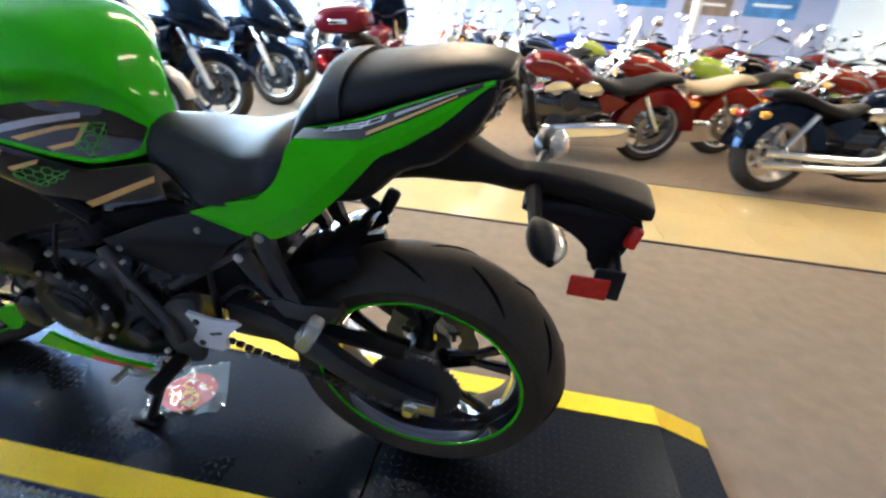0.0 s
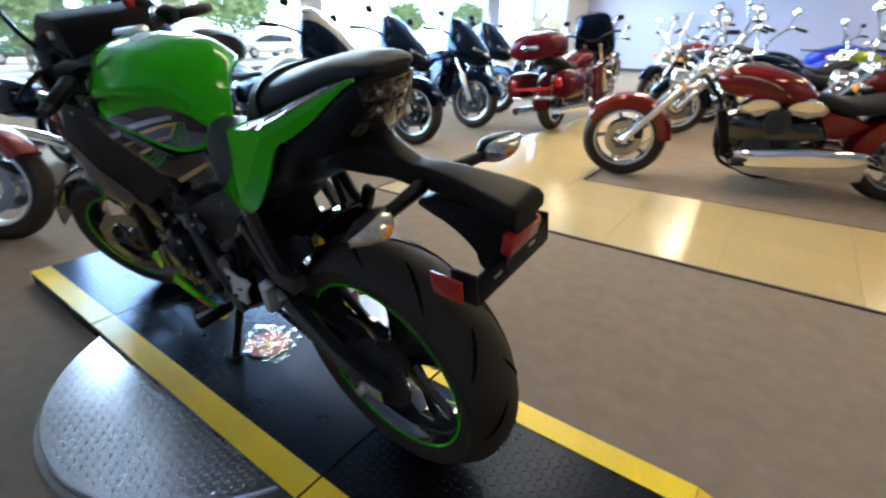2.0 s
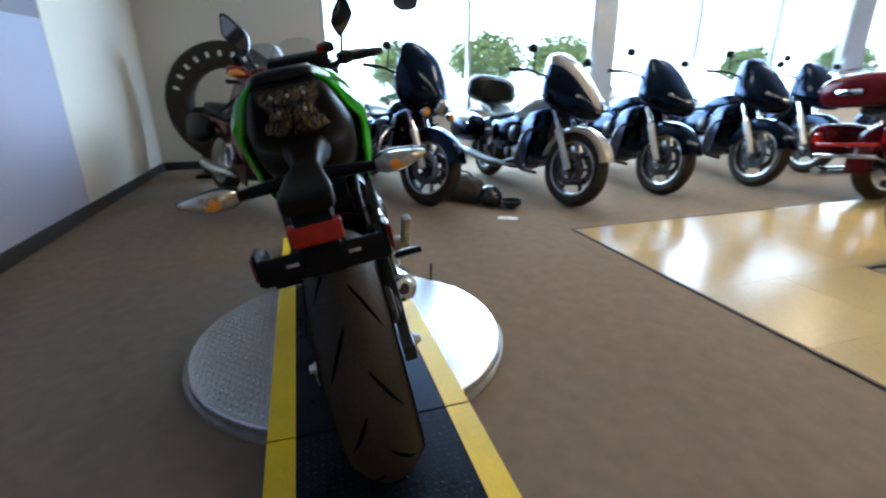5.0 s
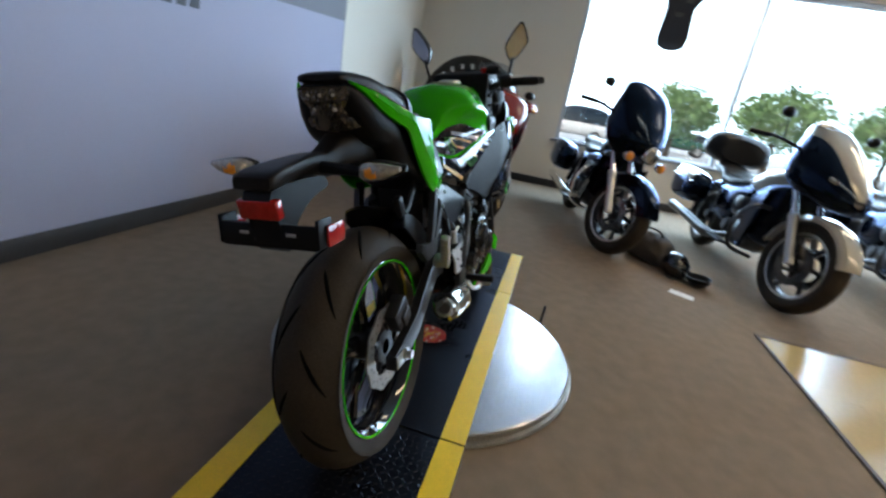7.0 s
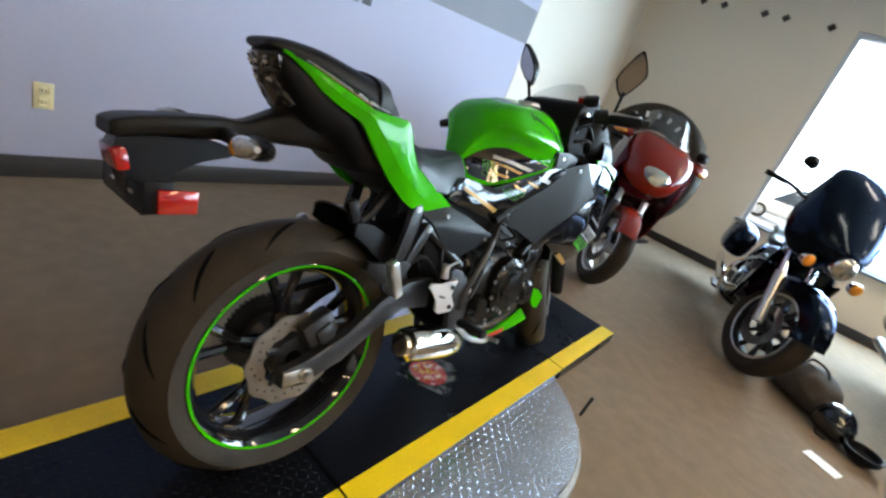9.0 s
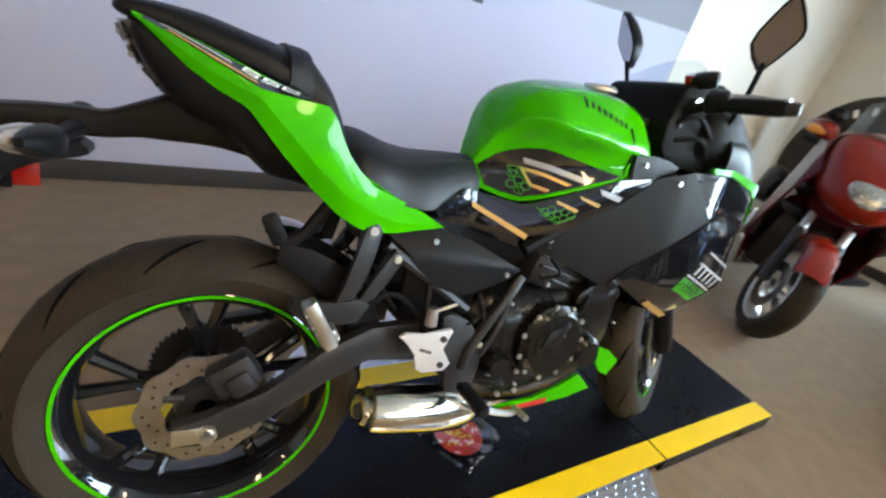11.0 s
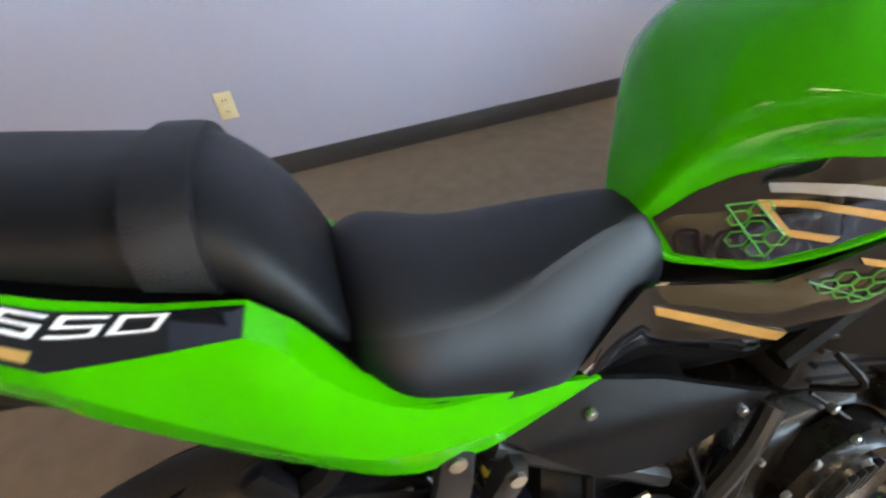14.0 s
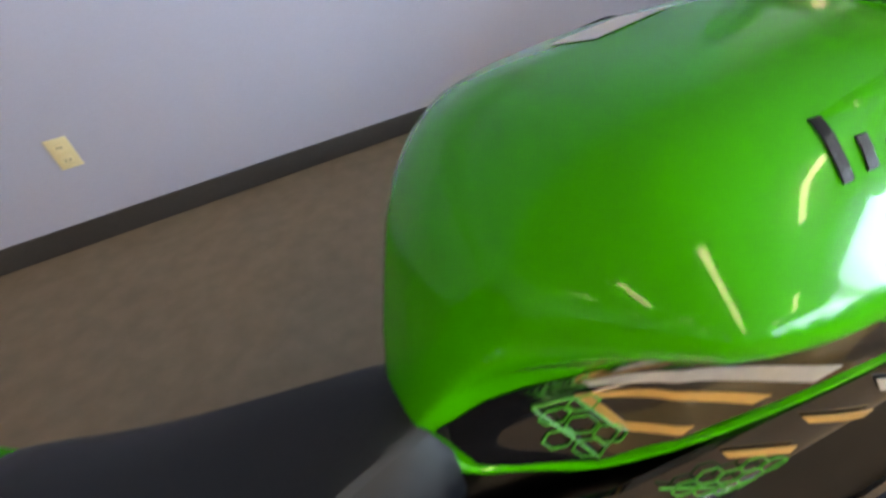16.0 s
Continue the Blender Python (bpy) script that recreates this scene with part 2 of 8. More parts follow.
def tube(bm, pts, r, seg=10, r2=None, caps=True):
    """A round bar through the points; r may be one radius or one for each point."""
    pts = [Vector(p) for p in pts]
    n = len(pts)
    rs = [r] * n if isinstance(r, (int, float)) else list(r)
    if r2 is not None:
        rs = [r + (r2 - r) * i / (n - 1) for i in range(n)]
    rings, side = [], None
    for i, p in enumerate(pts):
        d = (pts[min(i + 1, n - 1)] - pts[max(i - 1, 0)]).normalized()
        if side is None:
            side = d.orthogonal().normalized()
        else:
            side = (side - d * side.dot(d)).normalized()
        up = d.cross(side)
        rings.append([bm.verts.new(p + rs[i] * (math.cos(a) * side + math.sin(a) * up)) for a in (2 * math.pi * k / seg for k in range(seg))])
    for a, b in zip(rings, rings[1:]):
        for k in range(seg):
            bm.faces.new((a[k], a[(k + 1) % seg], b[(k + 1) % seg], b[k]))
    if caps:
        bm.faces.new(rings[0][::-1])
        bm.faces.new(rings[-1])
    return bm


def curve_pts(pts, n=6):
    """Points on a smooth line through the given ones."""
    P = [Vector(p) for p in pts]
    P = [2 * P[0] - P[1]] + P + [2 * P[-1] - P[-2]]
    out = []
    for i in range(1, len(P) - 2):
        for k in range(n):
            t = k / n
            a, b, c, d = P[i - 1], P[i], P[i + 1], P[i + 2]
            out.append(0.5 * ((2 * b) + (c - a) * t + (2 * a - 5 * b + 4 * c - d) * t * t + (3 * b - a - 3 * c + d) * t ** 3))
    out.append(P[-2])
    return out


def hull(bm, rows, seg=20, closed=True):
    """A rounded body along x. Rows: x, z of the middle, y of the middle, half width, half height up, half height down, squareness."""
    rings = []
    for x, zc, yc, hw, hu, hd, p in rows:
        ring = []
        for k in range(seg):
            a = 2 * math.pi * k / seg
            c, s = math.cos(a), math.sin(a)
            y = hw * math.copysign(abs(c) ** (2 / p), c)
            z = (hu if s > 0 else hd) * math.copysign(abs(s) ** (2 / p), s)
            ring.append(bm.verts.new((x, yc + y, zc + z)))
        rings.append(ring)
    for a, b in zip(rings, rings[1:]):
        for k in range(seg):
            bm.faces.new((a[k], a[(k + 1) % seg], b[(k + 1) % seg], b[k]))
    if closed:
        bm.faces.new(rings[0])
        bm.faces.new(rings[-1][::-1])
    return bm


def dense(rows, n=3):
    """Rows made finer with a smooth line through them."""
    out, R = [], [np.array(r, float) for r in rows]
    R = [2 * R[0] - R[1]] + R + [2 * R[-1] - R[-2]]
    for i in range(1, len(R) - 2):
        for k in range(n):
            t = k / n
            a, b, c, d = R[i - 1], R[i], R[i + 1], R[i + 2]
            out.append(0.5 * ((2 * b) + (c - a) * t + (2 * a - 5 * b + 4 * c - d) * t * t + (3 * b - a - 3 * c + d) * t ** 3))
    out.append(R[-2])
    return [tuple(o[:3]) + tuple(max(v, 0.002) for v in o[3:6]) + (max(o[6], 1.2),) for o in out]


def dense_rows(rows, n=3):
    """Rows of any length made finer with a smooth line through them."""
    out, R = [], [np.array(r, float) for r in rows]
    R = [2 * R[0] - R[1]] + R + [2 * R[-1] - R[-2]]
    for a, b, c, d in zip(R, R[1:], R[2:], R[3:]):
        for k in range(n):
            t = k / n
            out.append(0.5 * ((2 * b) + (c - a) * t + (2 * a - 5 * b + 4 * c - d) * t * t + (3 * b - a - 3 * c + d) * t ** 3))
    out.append(R[-2])
    return [tuple(float(v) for v in o) for o in out]


def rounded(pts, radii):
    """An open line with its inner corners rounded, five points a corner."""
    P = [np.array(p, float) for p in pts]
    out = [P[0]]
    for a, b, c, r in zip(P, P[1:], P[2:], radii):
        d0, d1 = a - b, c - b
        l0, l1 = np.linalg.norm(d0), np.linalg.norm(d1)
        p, q = b + d0 / l0 * min(r, 0.45 * l0), b + d1 / l1 * min(r, 0.45 * l1)
        for k in range(5):
            t = k / 4
            out.append((1 - t) ** 2 * p + 2 * t * (1 - t) * b + t * t * q)
    out.append(P[-1])
    return [tuple(float(v) for v in p) for p in out]


def slab(bm, outline, y0, y1, bevel=0.0):
    """A plate with an outline in x and z, from y0 to y1; each may be a number or a function of x and z."""
    f0 = y0 if callable(y0) else (lambda x, z: y0)
    f1 = y1 if callable(y1) else (lambda x, z: y1)
    a = [bm.verts.new((x, f0(x, z), z)) for x, z in outline]
    b = [bm.verts.new((x, f1(x, z), z)) for x, z in outline]
    n = len(outline)
    fa, fb = bm.faces.new(a), bm.faces.new(b[::-1])
    for k in range(n):
        bm.faces.new((a[k], a[(k + 1) % n], b[(k + 1) % n], b[k]))
    if bevel:
        bmesh.ops.bevel(bm, geom=list(fb.edges), offset=bevel, segments=2, profile=0.5, affect="EDGES")
    return bm


def lathe(bm, profile, centre=(0, 0, 0), seg=40, a0=0.0, a1=2 * math.pi):
    """Turns a profile of radius and y round the y axis."""
    full = abs(a1 - a0 - 2 * math.pi) < 1e-6
    n = seg if full else seg + 1
    C = Vector(centre)
    rings = []
    for k in range(n):
        a = a0 + (a1 - a0) * k / seg
        rings.append([bm.verts.new(C + Vector((r * math.cos(a), y, r * math.sin(a)))) for r, y in profile])
    for k in range(seg):
        A, Bq = rings[k], rings[(k + 1) % n]
        for i in range(len(profile) - 1):
            bm.faces.new((A[i], A[i + 1], Bq[i + 1], Bq[i]))
    return bm


def disc(bm, centre, r, y0, y1, seg=24, hole=0.0):
    pr = [(max(hole, 0.0005), y0), (r, y0), (r, y1), (max(hole, 0.0005), y1), (max(hole, 0.0005), y0)]
    return lathe(bm, pr, centre, seg)


def smoothpoly(pts, n=4):
    """A closed outline rounded through the given corners."""
    N = len(pts)
    out = []
    for i in range(N):
        a, b, c, d = (np.array(pts[(i + k) % N], float) for k in (-1, 0, 1, 2))
        for k in range(n):
            t = k / n
            v = 0.5 * ((2 * b) + (c - a) * t + (2 * a - 5 * b + 4 * c - d) * t * t + (3 * b - a - 3 * c + d) * t ** 3)
            out.append(tuple(v))
    return out


# ---- the showroom ----
WX, WY, FY, RX, CZ = 5.8, 1.935, -16.2, -9.0, 3.3   # window wall, side wall, far wall, rear wall, ceiling

bm = B()
box(bm, ((RX + WX) / 2, (FY + WY) / 2, -0.1), (WX - RX + 0.4, WY - FY + 0.4, 0.2))
alone("floor", bm, CARPET, "grey-brown low-pile commercial carpet floor", "floor", kind="structure", smooth=False)
bm = B()
box(bm, ((RX + WX) / 2, (FY + WY) / 2, CZ + 0.1), (WX - RX + 0.4, WY - FY + 0.4, 0.2))
alone("ceiling", bm, CEIL, "dull grey suspended ceiling of the showroom", "ceiling", kind="structure", smooth=False)

# cream tile walkway, an L of square tiles
walkway = thing("tile_walkway", Matrix.Identity(4), "glossy cream tile walkway between the carpet areas", "floor", kind="structure")
bm = B()
box(bm, ((RX + 1.805) / 2, -2.29, 0.002), (1.805 - RX, 1.16, 0.004))
box(bm, (1.2125, -6.5, 0.002), (1.185, 7.26, 0.004))
part("grout_bed", bm, GROUT, walkway, smooth=False)
me = None
xs = [1.805 - 0.29 - 0.58 * i for i in range(18)]
for i, x in enumerate(xs):
    for y in (-2.0, -2.58):
        if me is None:
            bm = B()
            box(bm, (0, 0, 0), (0.5795, 0.5795, 0.005), 0.0012, seg=1)
            o = part("tile", bm, TILE, walkway, smooth=False)
            me = o.data
        else:
            o = new("tile", me)
            o.parent = walkway
        o.location = (x, y, 0.0055)
for j in range(12):
    for x in (1.805 - 0.29, 1.805 - 0.87):
        o = new("tile", me)
        o.parent = walkway
        o.location = (x, -2.87 - 0.29 - 0.58 * j, 0.0055)
bm = B()
box(bm, ((RX + 1.83) / 2, -1.7, 0.005), (1.83 - RX, 0.02, 0.01), 0.003)
box(bm, (1.817, -5.9, 0.005), (0.02, 8.4, 0.01), 0.003)
box(bm, ((RX + 0.62) / 2, -2.88, 0.005), (0.62 - RX, 0.02, 0.01), 0.003)
box(bm, (0.612, -6.5, 0.005), (0.02, 7.24, 0.01), 0.003)
alone("trim", bm, TRIMSTRIP, "brown carpet edging strip along the tiles", "trim", kind="structure")


def wall(name, c, s, material, label):
    bm = B()
    box(bm, c, s)
    return alone(name, bm, material, label, "wall", kind="structure", smooth=False)


# side wall: blue-grey with a darker band above, then off-white to the corner
wall("wall_side", ((RX + 3.45) / 2, WY + 0.1, CZ / 2), (3.45 - RX, 0.2, CZ), WALLBLUE, "pale blue-grey painted showroom wall")
wall("wall_side_white", ((3.45 + WX) / 2, WY + 0.098, CZ / 2), (WX - 3.45, 0.204, CZ), WALLWHITE, "off-white painted wall by the corner")
bm = B()
slab(bm, [(RX + 0.1, 1.0), (3.448, 1.512), (3.448, 1.80), (RX + 0.1, 1.55)], WY - 0.003, WY - 0.001)
alone("wall_band", bm, WALLBAND, "darker grey painted stripe on the wall", "painted stripe", kind="structure", smooth=False)
wall("wall_rear", (RX - 0.1, (FY + WY) / 2, CZ / 2), (0.2, WY - FY + 0.4, CZ), WALLWHITE, "off-white rear showroom wall")
wall("wall_far", ((RX + WX) / 2, FY - 0.1, CZ / 2), (WX - RX + 0.4, 0.2, CZ), WALLBLUE, "pale blue-grey far showroom wall")
# window wall: piers, low wall and lintel round three bays of glass
SILL, HEAD = 0.655, 2.79
bays = [(-0.235, -4.40), (-4.74, -9.90), (-10.37, -14.65)]
wall("wall_window_low", (WX + 0.1, (FY + WY) / 2, SILL / 2), (0.2, WY - FY, SILL), WALLWHITE, "off-white low wall under the shop windows")
wall("wall_window_head", (WX + 0.1, (FY + WY) / 2, (HEAD + CZ) / 2), (0.2, WY - FY, CZ - HEAD), WALLWHITE, "off-white wall over the shop windows")
edges = [WY] + [v for b in bays for v in b] + [FY]
for i in range(0, len(edges), 2):
    a, b = edges[i], edges[i + 1]
    wall("wall_window_pier", (WX + 0.1, (a + b) / 2, (SILL + HEAD) / 2), (0.196, a - b, HEAD - SILL), WALLWHITE if i in (0, 6) else FRAMEALU, "off-white wall pier beside the shop windows")
mull = [[-2.31], [-6.40, -8.14], [-12.3]]
for n, ((a, b), ms) in enumerate(zip(bays, mull)):
    win = thing("window_%d" % (n + 1), Matrix.Identity(4), "tall shop window with pale aluminium frame", "window", "shop windows", "structure")
    bm = B()
    for y in (a - 0.025, b + 0.025):
        box(bm, (WX + 0.07, y, (SILL + HEAD) / 2), (0.1, 0.05, HEAD - SILL), 0.004)
    for z in (SILL + 0.025, HEAD - 0.025):
        box(bm, (WX + 0.07, (a + b) / 2, z), (0.1, a - b - 0.1, 0.05), 0.004)
    part("window_frame", bm, FRAMEALU, win)
    for y in ms:
        bm = B()
        box(bm, (WX + 0.07, y, (SILL + HEAD) / 2), (0.1, 0.05, HEAD - SILL - 0.1), 0.004)
        part("mullion", bm, FRAMEALU, win)
    ends = [a - 0.05] + ms + [b + 0.05]
    for y0, y1 in zip(ends, ends[1:]):
        bm = B()
        box(bm, (WX + 0.07, (y0 + y1) / 2, (SILL + HEAD) / 2), (0.006, abs(y0 - y1) - 0.052, HEAD - SILL - 0.1))
        o = part("pane", bm, PANE, win, smooth=False)
        o.visible_shadow = False
    bm = B()
    box(bm, (WX - 0.03, (a + b) / 2, SILL + 0.012), (0.1, a - b + 0.1, 0.03), 0.006)
    part("window_sill", bm, mat("grey_sill", (0.16, 0.17, 0.19), 0.45), win)
bm = B()
box(bm, ((RX + WX) / 2, WY - 0.005, 0.052), (WX - RX - 0.02, 0.01, 0.104), 0.003)
box(bm, (WX - 0.005, (FY + WY) / 2, 0.052), (0.01, WY - FY - 0.03, 0.104), 0.003)
box(bm, ((RX + WX) / 2, FY + 0.005, 0.052), (WX - RX - 0.02, 0.01, 0.104), 0.003)
alone("baseboard", bm, BASEB, "dark rubber baseboard round the room", "baseboard", kind="structure")

# wall outlet
outlet = thing("wall_outlet", pose(-0.06, WY, 0.385), "ivory double power outlet on the blue-grey wall", "outlet")
bm = B()
box(bm, (0, -0.003, 0), (0.072, 0.006, 0.116), 0.002)
part("cover_plate", bm, IVORY, outlet)
for z in (-0.025, 0.025):
    bm = B()
    box(bm, (0, -0.007, z), (0.034, 0.004, 0.03), 0.006)
    sock = part("socket", bm, IVORY, outlet)
    bm = B()
    for x in (-0.007, 0.007):
        box(bm, (x, -0.0094, z), (0.003, 0.001, 0.01))
    part("slot", bm, BASEB, sock, smooth=False)

# plain bars for the lettering below the band
for k in range(4):
    bm = B()
    box(bm, (1.20 + 0.105 * k, WY - 0.0025, 1.30 + 0.004 * k), (0.075, 0.004, 0.11), 0.002)
    alone("wall_lettering", bm, NUMGREY, "dark grey vinyl lettering bar on the wall", "lettering", group="wall lettering")

# ceiling light panels in rows; the row over the bike is joined end to end
for x in (-6.0, -2.6, 0.8, 4.2):
    for y in ([-2.4 - 1.255 * k for k in range(8)] if x == 0.8 else (-14.2, -11.2, -8.2, -5.2, -2.4)):
        pl = thing("ceiling_light", pose(x, y, CZ), "narrow recessed fluorescent ceiling light", "ceiling light", "ceiling lights")
        bm = B()
        for dx, dy, sx, sy in ((0.165, 0, 0.03, 1.25), (-0.165, 0, 0.03, 1.25), (0, 0.61, 0.30, 0.03), (0, -0.61, 0.30, 0.03)):
            box(bm, (dx, dy, -0.012), (sx, sy, 0.024), 0.003)
        part("frame", bm, PAPER, pl)
        bm = B()
        box(bm, (0, 0, -0.008), (0.298, 1.188, 0.012))
        part("diffuser", bm, LIGHTPANEL, pl, smooth=False)

# pillar among the bikes
pil = thing("pillar", pose(-2.9, -8.6, 0), "round white-painted steel pillar", "pillar", kind="structure")
bm = B()
tube(bm, [(0, 0, 0), (0, 0, CZ)], 0.075, 20)
part("shaft", bm, PAPER, pil)
bm = B()
box(bm, (0, 0, 0.015), (0.26, 0.26, 0.03), 0.004)
part("base_plate", bm, PAPER, pil)

# ---- turntable and ramp ----
H = 0.0655
SY, HW = 0.047, 0.304        # middle and half width of the ramp strip
table = thing("turntable", pose(0.72, SY, 0), "round checker-plate metal display turntable on the carpet", "turntable")
bm = B()
lathe(bm, [(0.0005, 0.044), (0.617, 0.044), (0.622, 0.039), (0.622, 0.008), (0.605, 0.0), (0.0005, 0.0)], seg=96)
bmesh.ops.rotate(bm, cent=(0, 0, 0), matrix=Matrix.Rotation(radians(90), 3, "X"), verts=bm.verts[:])
part("deck", bm, PLATE, table)
bm = B()
lathe(bm, [(0.6222, 0.036), (0.6255, 0.036), (0.6255, 0.012), (0.6222, 0.012)], seg=96)
bmesh.ops.rotate(bm, cent=(0, 0, 0), matrix=Matrix.Rotation(radians(90), 3, "X"), verts=bm.verts[:])
part("edge_band", bm, PLATEEDGE, table)
# ---- ramp strip over the turntable ----
ramp = thing("display_ramp", pose(0, 0, 0), "black rubber-topped display ramp with yellow edge tape", "ramp")
X0, XB, XJ1, XJ2, X1 = -0.83, -0.675, 0.096, 1.337, 2.06


def ramp_section(name, xa, xb, za, zb):
    """One board of the ramp with its mat, small treads and yellow tape."""
    bm = B()
    vs = [(xa, 0.0), (xb, 0.0), (xb, zb - 0.004), (xa, za - 0.004)]
    if name == "middle_board":
        vs = [(xa, 0.046), (xb, 0.046), (xb, zb - 0.004), (xa, za - 0.004)]
    slab(bm, vs, SY - HW, SY + HW)
    board = part(name, bm, RUBBERMAT, ramp, "black rubber-covered ramp board", smooth=False)
    slope = (zb - za) / (xb - xa)
    for s in (-1, 1):
        bm = B()
        yc = SY + s * (HW - 0.039)
        slab(bm, [(xa, za - 0.0035), (xb, zb - 0.0035), (xb, zb - 0.0008), (xa, za - 0.0008)], yc - 0.039, yc + 0.039)
        part("edge_tape", bm, YELLOW, board, "bright yellow edge tape", smooth=False)
    # checker treads
    bm = B()
    n = int((xb - xa) / 0.021)
    for i in range(n):
        for j in range(22):
            x, y = xa + 0.0105 + 0.021 * i, SY - 0.215 + 0.0205 * j
            z = za + slope * (x - xa) - 0.004
            a = radians(45 if (i + j) % 2 else -45)
            c, s = math.cos(a), math.sin(a)
            pts = [(0.0105, 0), (0, 0.0032), (-0.0105, 0), (0, -0.0032)]
            q = [bm.verts.new((x + c * px - s * py, y + s * px + c * py, z)) for px, py in pts]
            t = bm.verts.new((x, y, z + (0.0005 if name == "middle_board" else 0.0015)))
            for k in range(4):
                bm.faces.new((q[k], q[(k + 1) % 4], t))
    part("tread", bm, TREADMAT, board, smooth=False, kind="stuff")
    return board


ramp_section("rear_lip", X0, XB, 0.012, H)
ramp_section("rear_board", XB + 0.001, XJ1 - 0.004, H, H)
ramp_section("middle_board", XJ1 + 0.004, XJ2 - 0.004, H, H)
ramp_section("front_board", XJ2 + 0.004, X1, H, H)
# raised diamonds of the turntable deck
bm = B()
for i in range(-30, 31):
    for j in range(-30, 31):
        x, y = 0.0205 * i, 0.0205 * j
        if math.hypot(x, y) < 0.6:
            a = radians(45 if (i + j) % 2 else -45)
            c, s = math.cos(a), math.sin(a)
            q = [bm.verts.new((x + c * px - s * py, y + s * px + c * py, 0.0442)) for px, py in ((0.0105, 0), (0, 0.003), (-0.0105, 0), (0, -0.003))]
            t = bm.verts.new((x, y, 0.0454))
            for k in range(4):
                bm.faces.new((q[k], q[(k + 1) % 4], t))
part("diamond_tread", bm, PLATE, table, smooth=False, kind="stuff")
bm = B()
for i in range(120):
    a = 2 * math.pi * i / 120
    box(bm, (0.6205 * math.cos(a), 0.6205 * math.sin(a), 0.024), (0.003, 0.011, 0.02), 0, Matrix.Rotation(a, 4, "Z"))
part("edge_teeth", bm, PLATEEDGE, table, smooth=False, kind="stuff")
bm = B()
lathe(bm, [(0.615, 0.001), (0.641, 0.001), (0.643, 0.006), (0.639, 0.014), (0.622, 0.016)], seg=96)
bmesh.ops.rotate(bm, cent=(0, 0, 0), matrix=Matrix.Rotation(radians(90), 3, "X"), verts=bm.verts[:])
part("base_ring", bm, PLATEEDGE, table, "steel base ring")
bm = B()
tube(bm, [(0.494, -0.485, 0.0), (0.511, -0.491, 0.096)], 0.007, 8)
part("lock_pin", bm, DARKMETAL, table, "thin dark locking pin")

# ---- the green sport motorcycle, leaning on its stand ----
bike = thing("sport_motorcycle", pose(-0.01, 0.012, H, 0, 0, -2.95) @ pose(0, 0, 0, -10.3, 0, 0), "lime green and black sport motorcycle leaning on its side stand", "motorcycle")


def lerp(table_, x):
    for (a, va), (b, vb) in zip(table_, table_[1:]):
        if x <= b:
            t = 0 if b == a else max(0.0, (x - a) / (b - a))
            return va + (vb - va) * t
    return table_[-1][1]


def along(pts, n):
    """n + 1 points at even steps of a polyline."""
    P = [np.array(p, float) for p in pts]
    d = [0.0]
    for a, b in zip(P, P[1:]):
        d.append(d[-1] + float(np.linalg.norm(b - a)))
    out = []
    for k in range(n + 1):
        s = d[-1] * k / n
        i = max(j for j in range(len(d)) if d[j] <= s + 1e-9)
        i = min(i, len(P) - 2)
        t = (s - d[i]) / (d[i + 1] - d[i])
        out.append(P[i] + (P[i + 1] - P[i]) * t)
    return out


def sheet(bm, up, lo, yfun, side, thick=0.004, off=0.0, n=24, rows=6):
    """A shell between two edges in x and z that follows the surface y = yfun(x, z); side is 1 (left) or -1 (right)."""
    U, L = along(up, n), along(lo, n)
    outer, inner = [], []
    for v in range(rows + 1):
        ro, ri = [], []
        for a, b in zip(U, L):
            x, z = a + (b - a) * v / rows
            y = yfun(x, z) + off
            ro.append(bm.verts.new((x, side * y, z)))
            ri.append(bm.verts.new((x, side * (y - thick), z)))
        outer.append(ro)
        inner.append(ri)
    for v in range(rows):
        for k in range(n):
            bm.faces.new((outer[v][k], outer[v][k + 1], outer[v + 1][k + 1], outer[v + 1][k]))
            bm.faces.new((inner[v][k], inner[v + 1][k], inner[v + 1][k + 1], inner[v][k + 1]))
    for k in range(n):
        bm.faces.new((outer[0][k], inner[0][k], inner[0][k + 1], outer[0][k + 1]))
        bm.faces.new((outer[rows][k], outer[rows][k + 1], inner[rows][k + 1], inner[rows][k]))
    for v in range(rows):
        bm.faces.new((outer[v][0], outer[v + 1][0], inner[v + 1][0], inner[v][0]))
        bm.faces.new((outer[v][n], inner[v][n], inner[v + 1][n], outer[v + 1][n]))
    bmesh.ops.remove_doubles(bm, verts=bm.verts[:], dist=0.00005)
    return bm


def bolt(bm, c, r=0.006, side=-1, h=0.005):
    x, y, z = c
    tube(bm, [(x, y, z), (x, y + side * h, z)], r, 8)
    tube(bm, [(x, y + side * h, z), (x, y + side * (h + 0.001), z)], r * 0.55, 6)


# wheels
def tyre_profile(R, w, rim, n=9):
    """Radius and y over the crown of a motorcycle tyre."""
    hw = w / 2
    side = [(rim, -hw * 0.78), (rim + 0.012, -hw * 0.9), (R - (R - rim) * 0.55, -hw)]
    crown = []
    for i in range(n + 1):
        a = -1 + 2 * i / n
        crown.append((R - 0.62 * hw * abs(a) ** 2.1, hw * 0.985 * a))
    back = [(r, -y) for r, y in side[::-1]]
    return side + crown + back + [(rim, -hw * 0.78)]


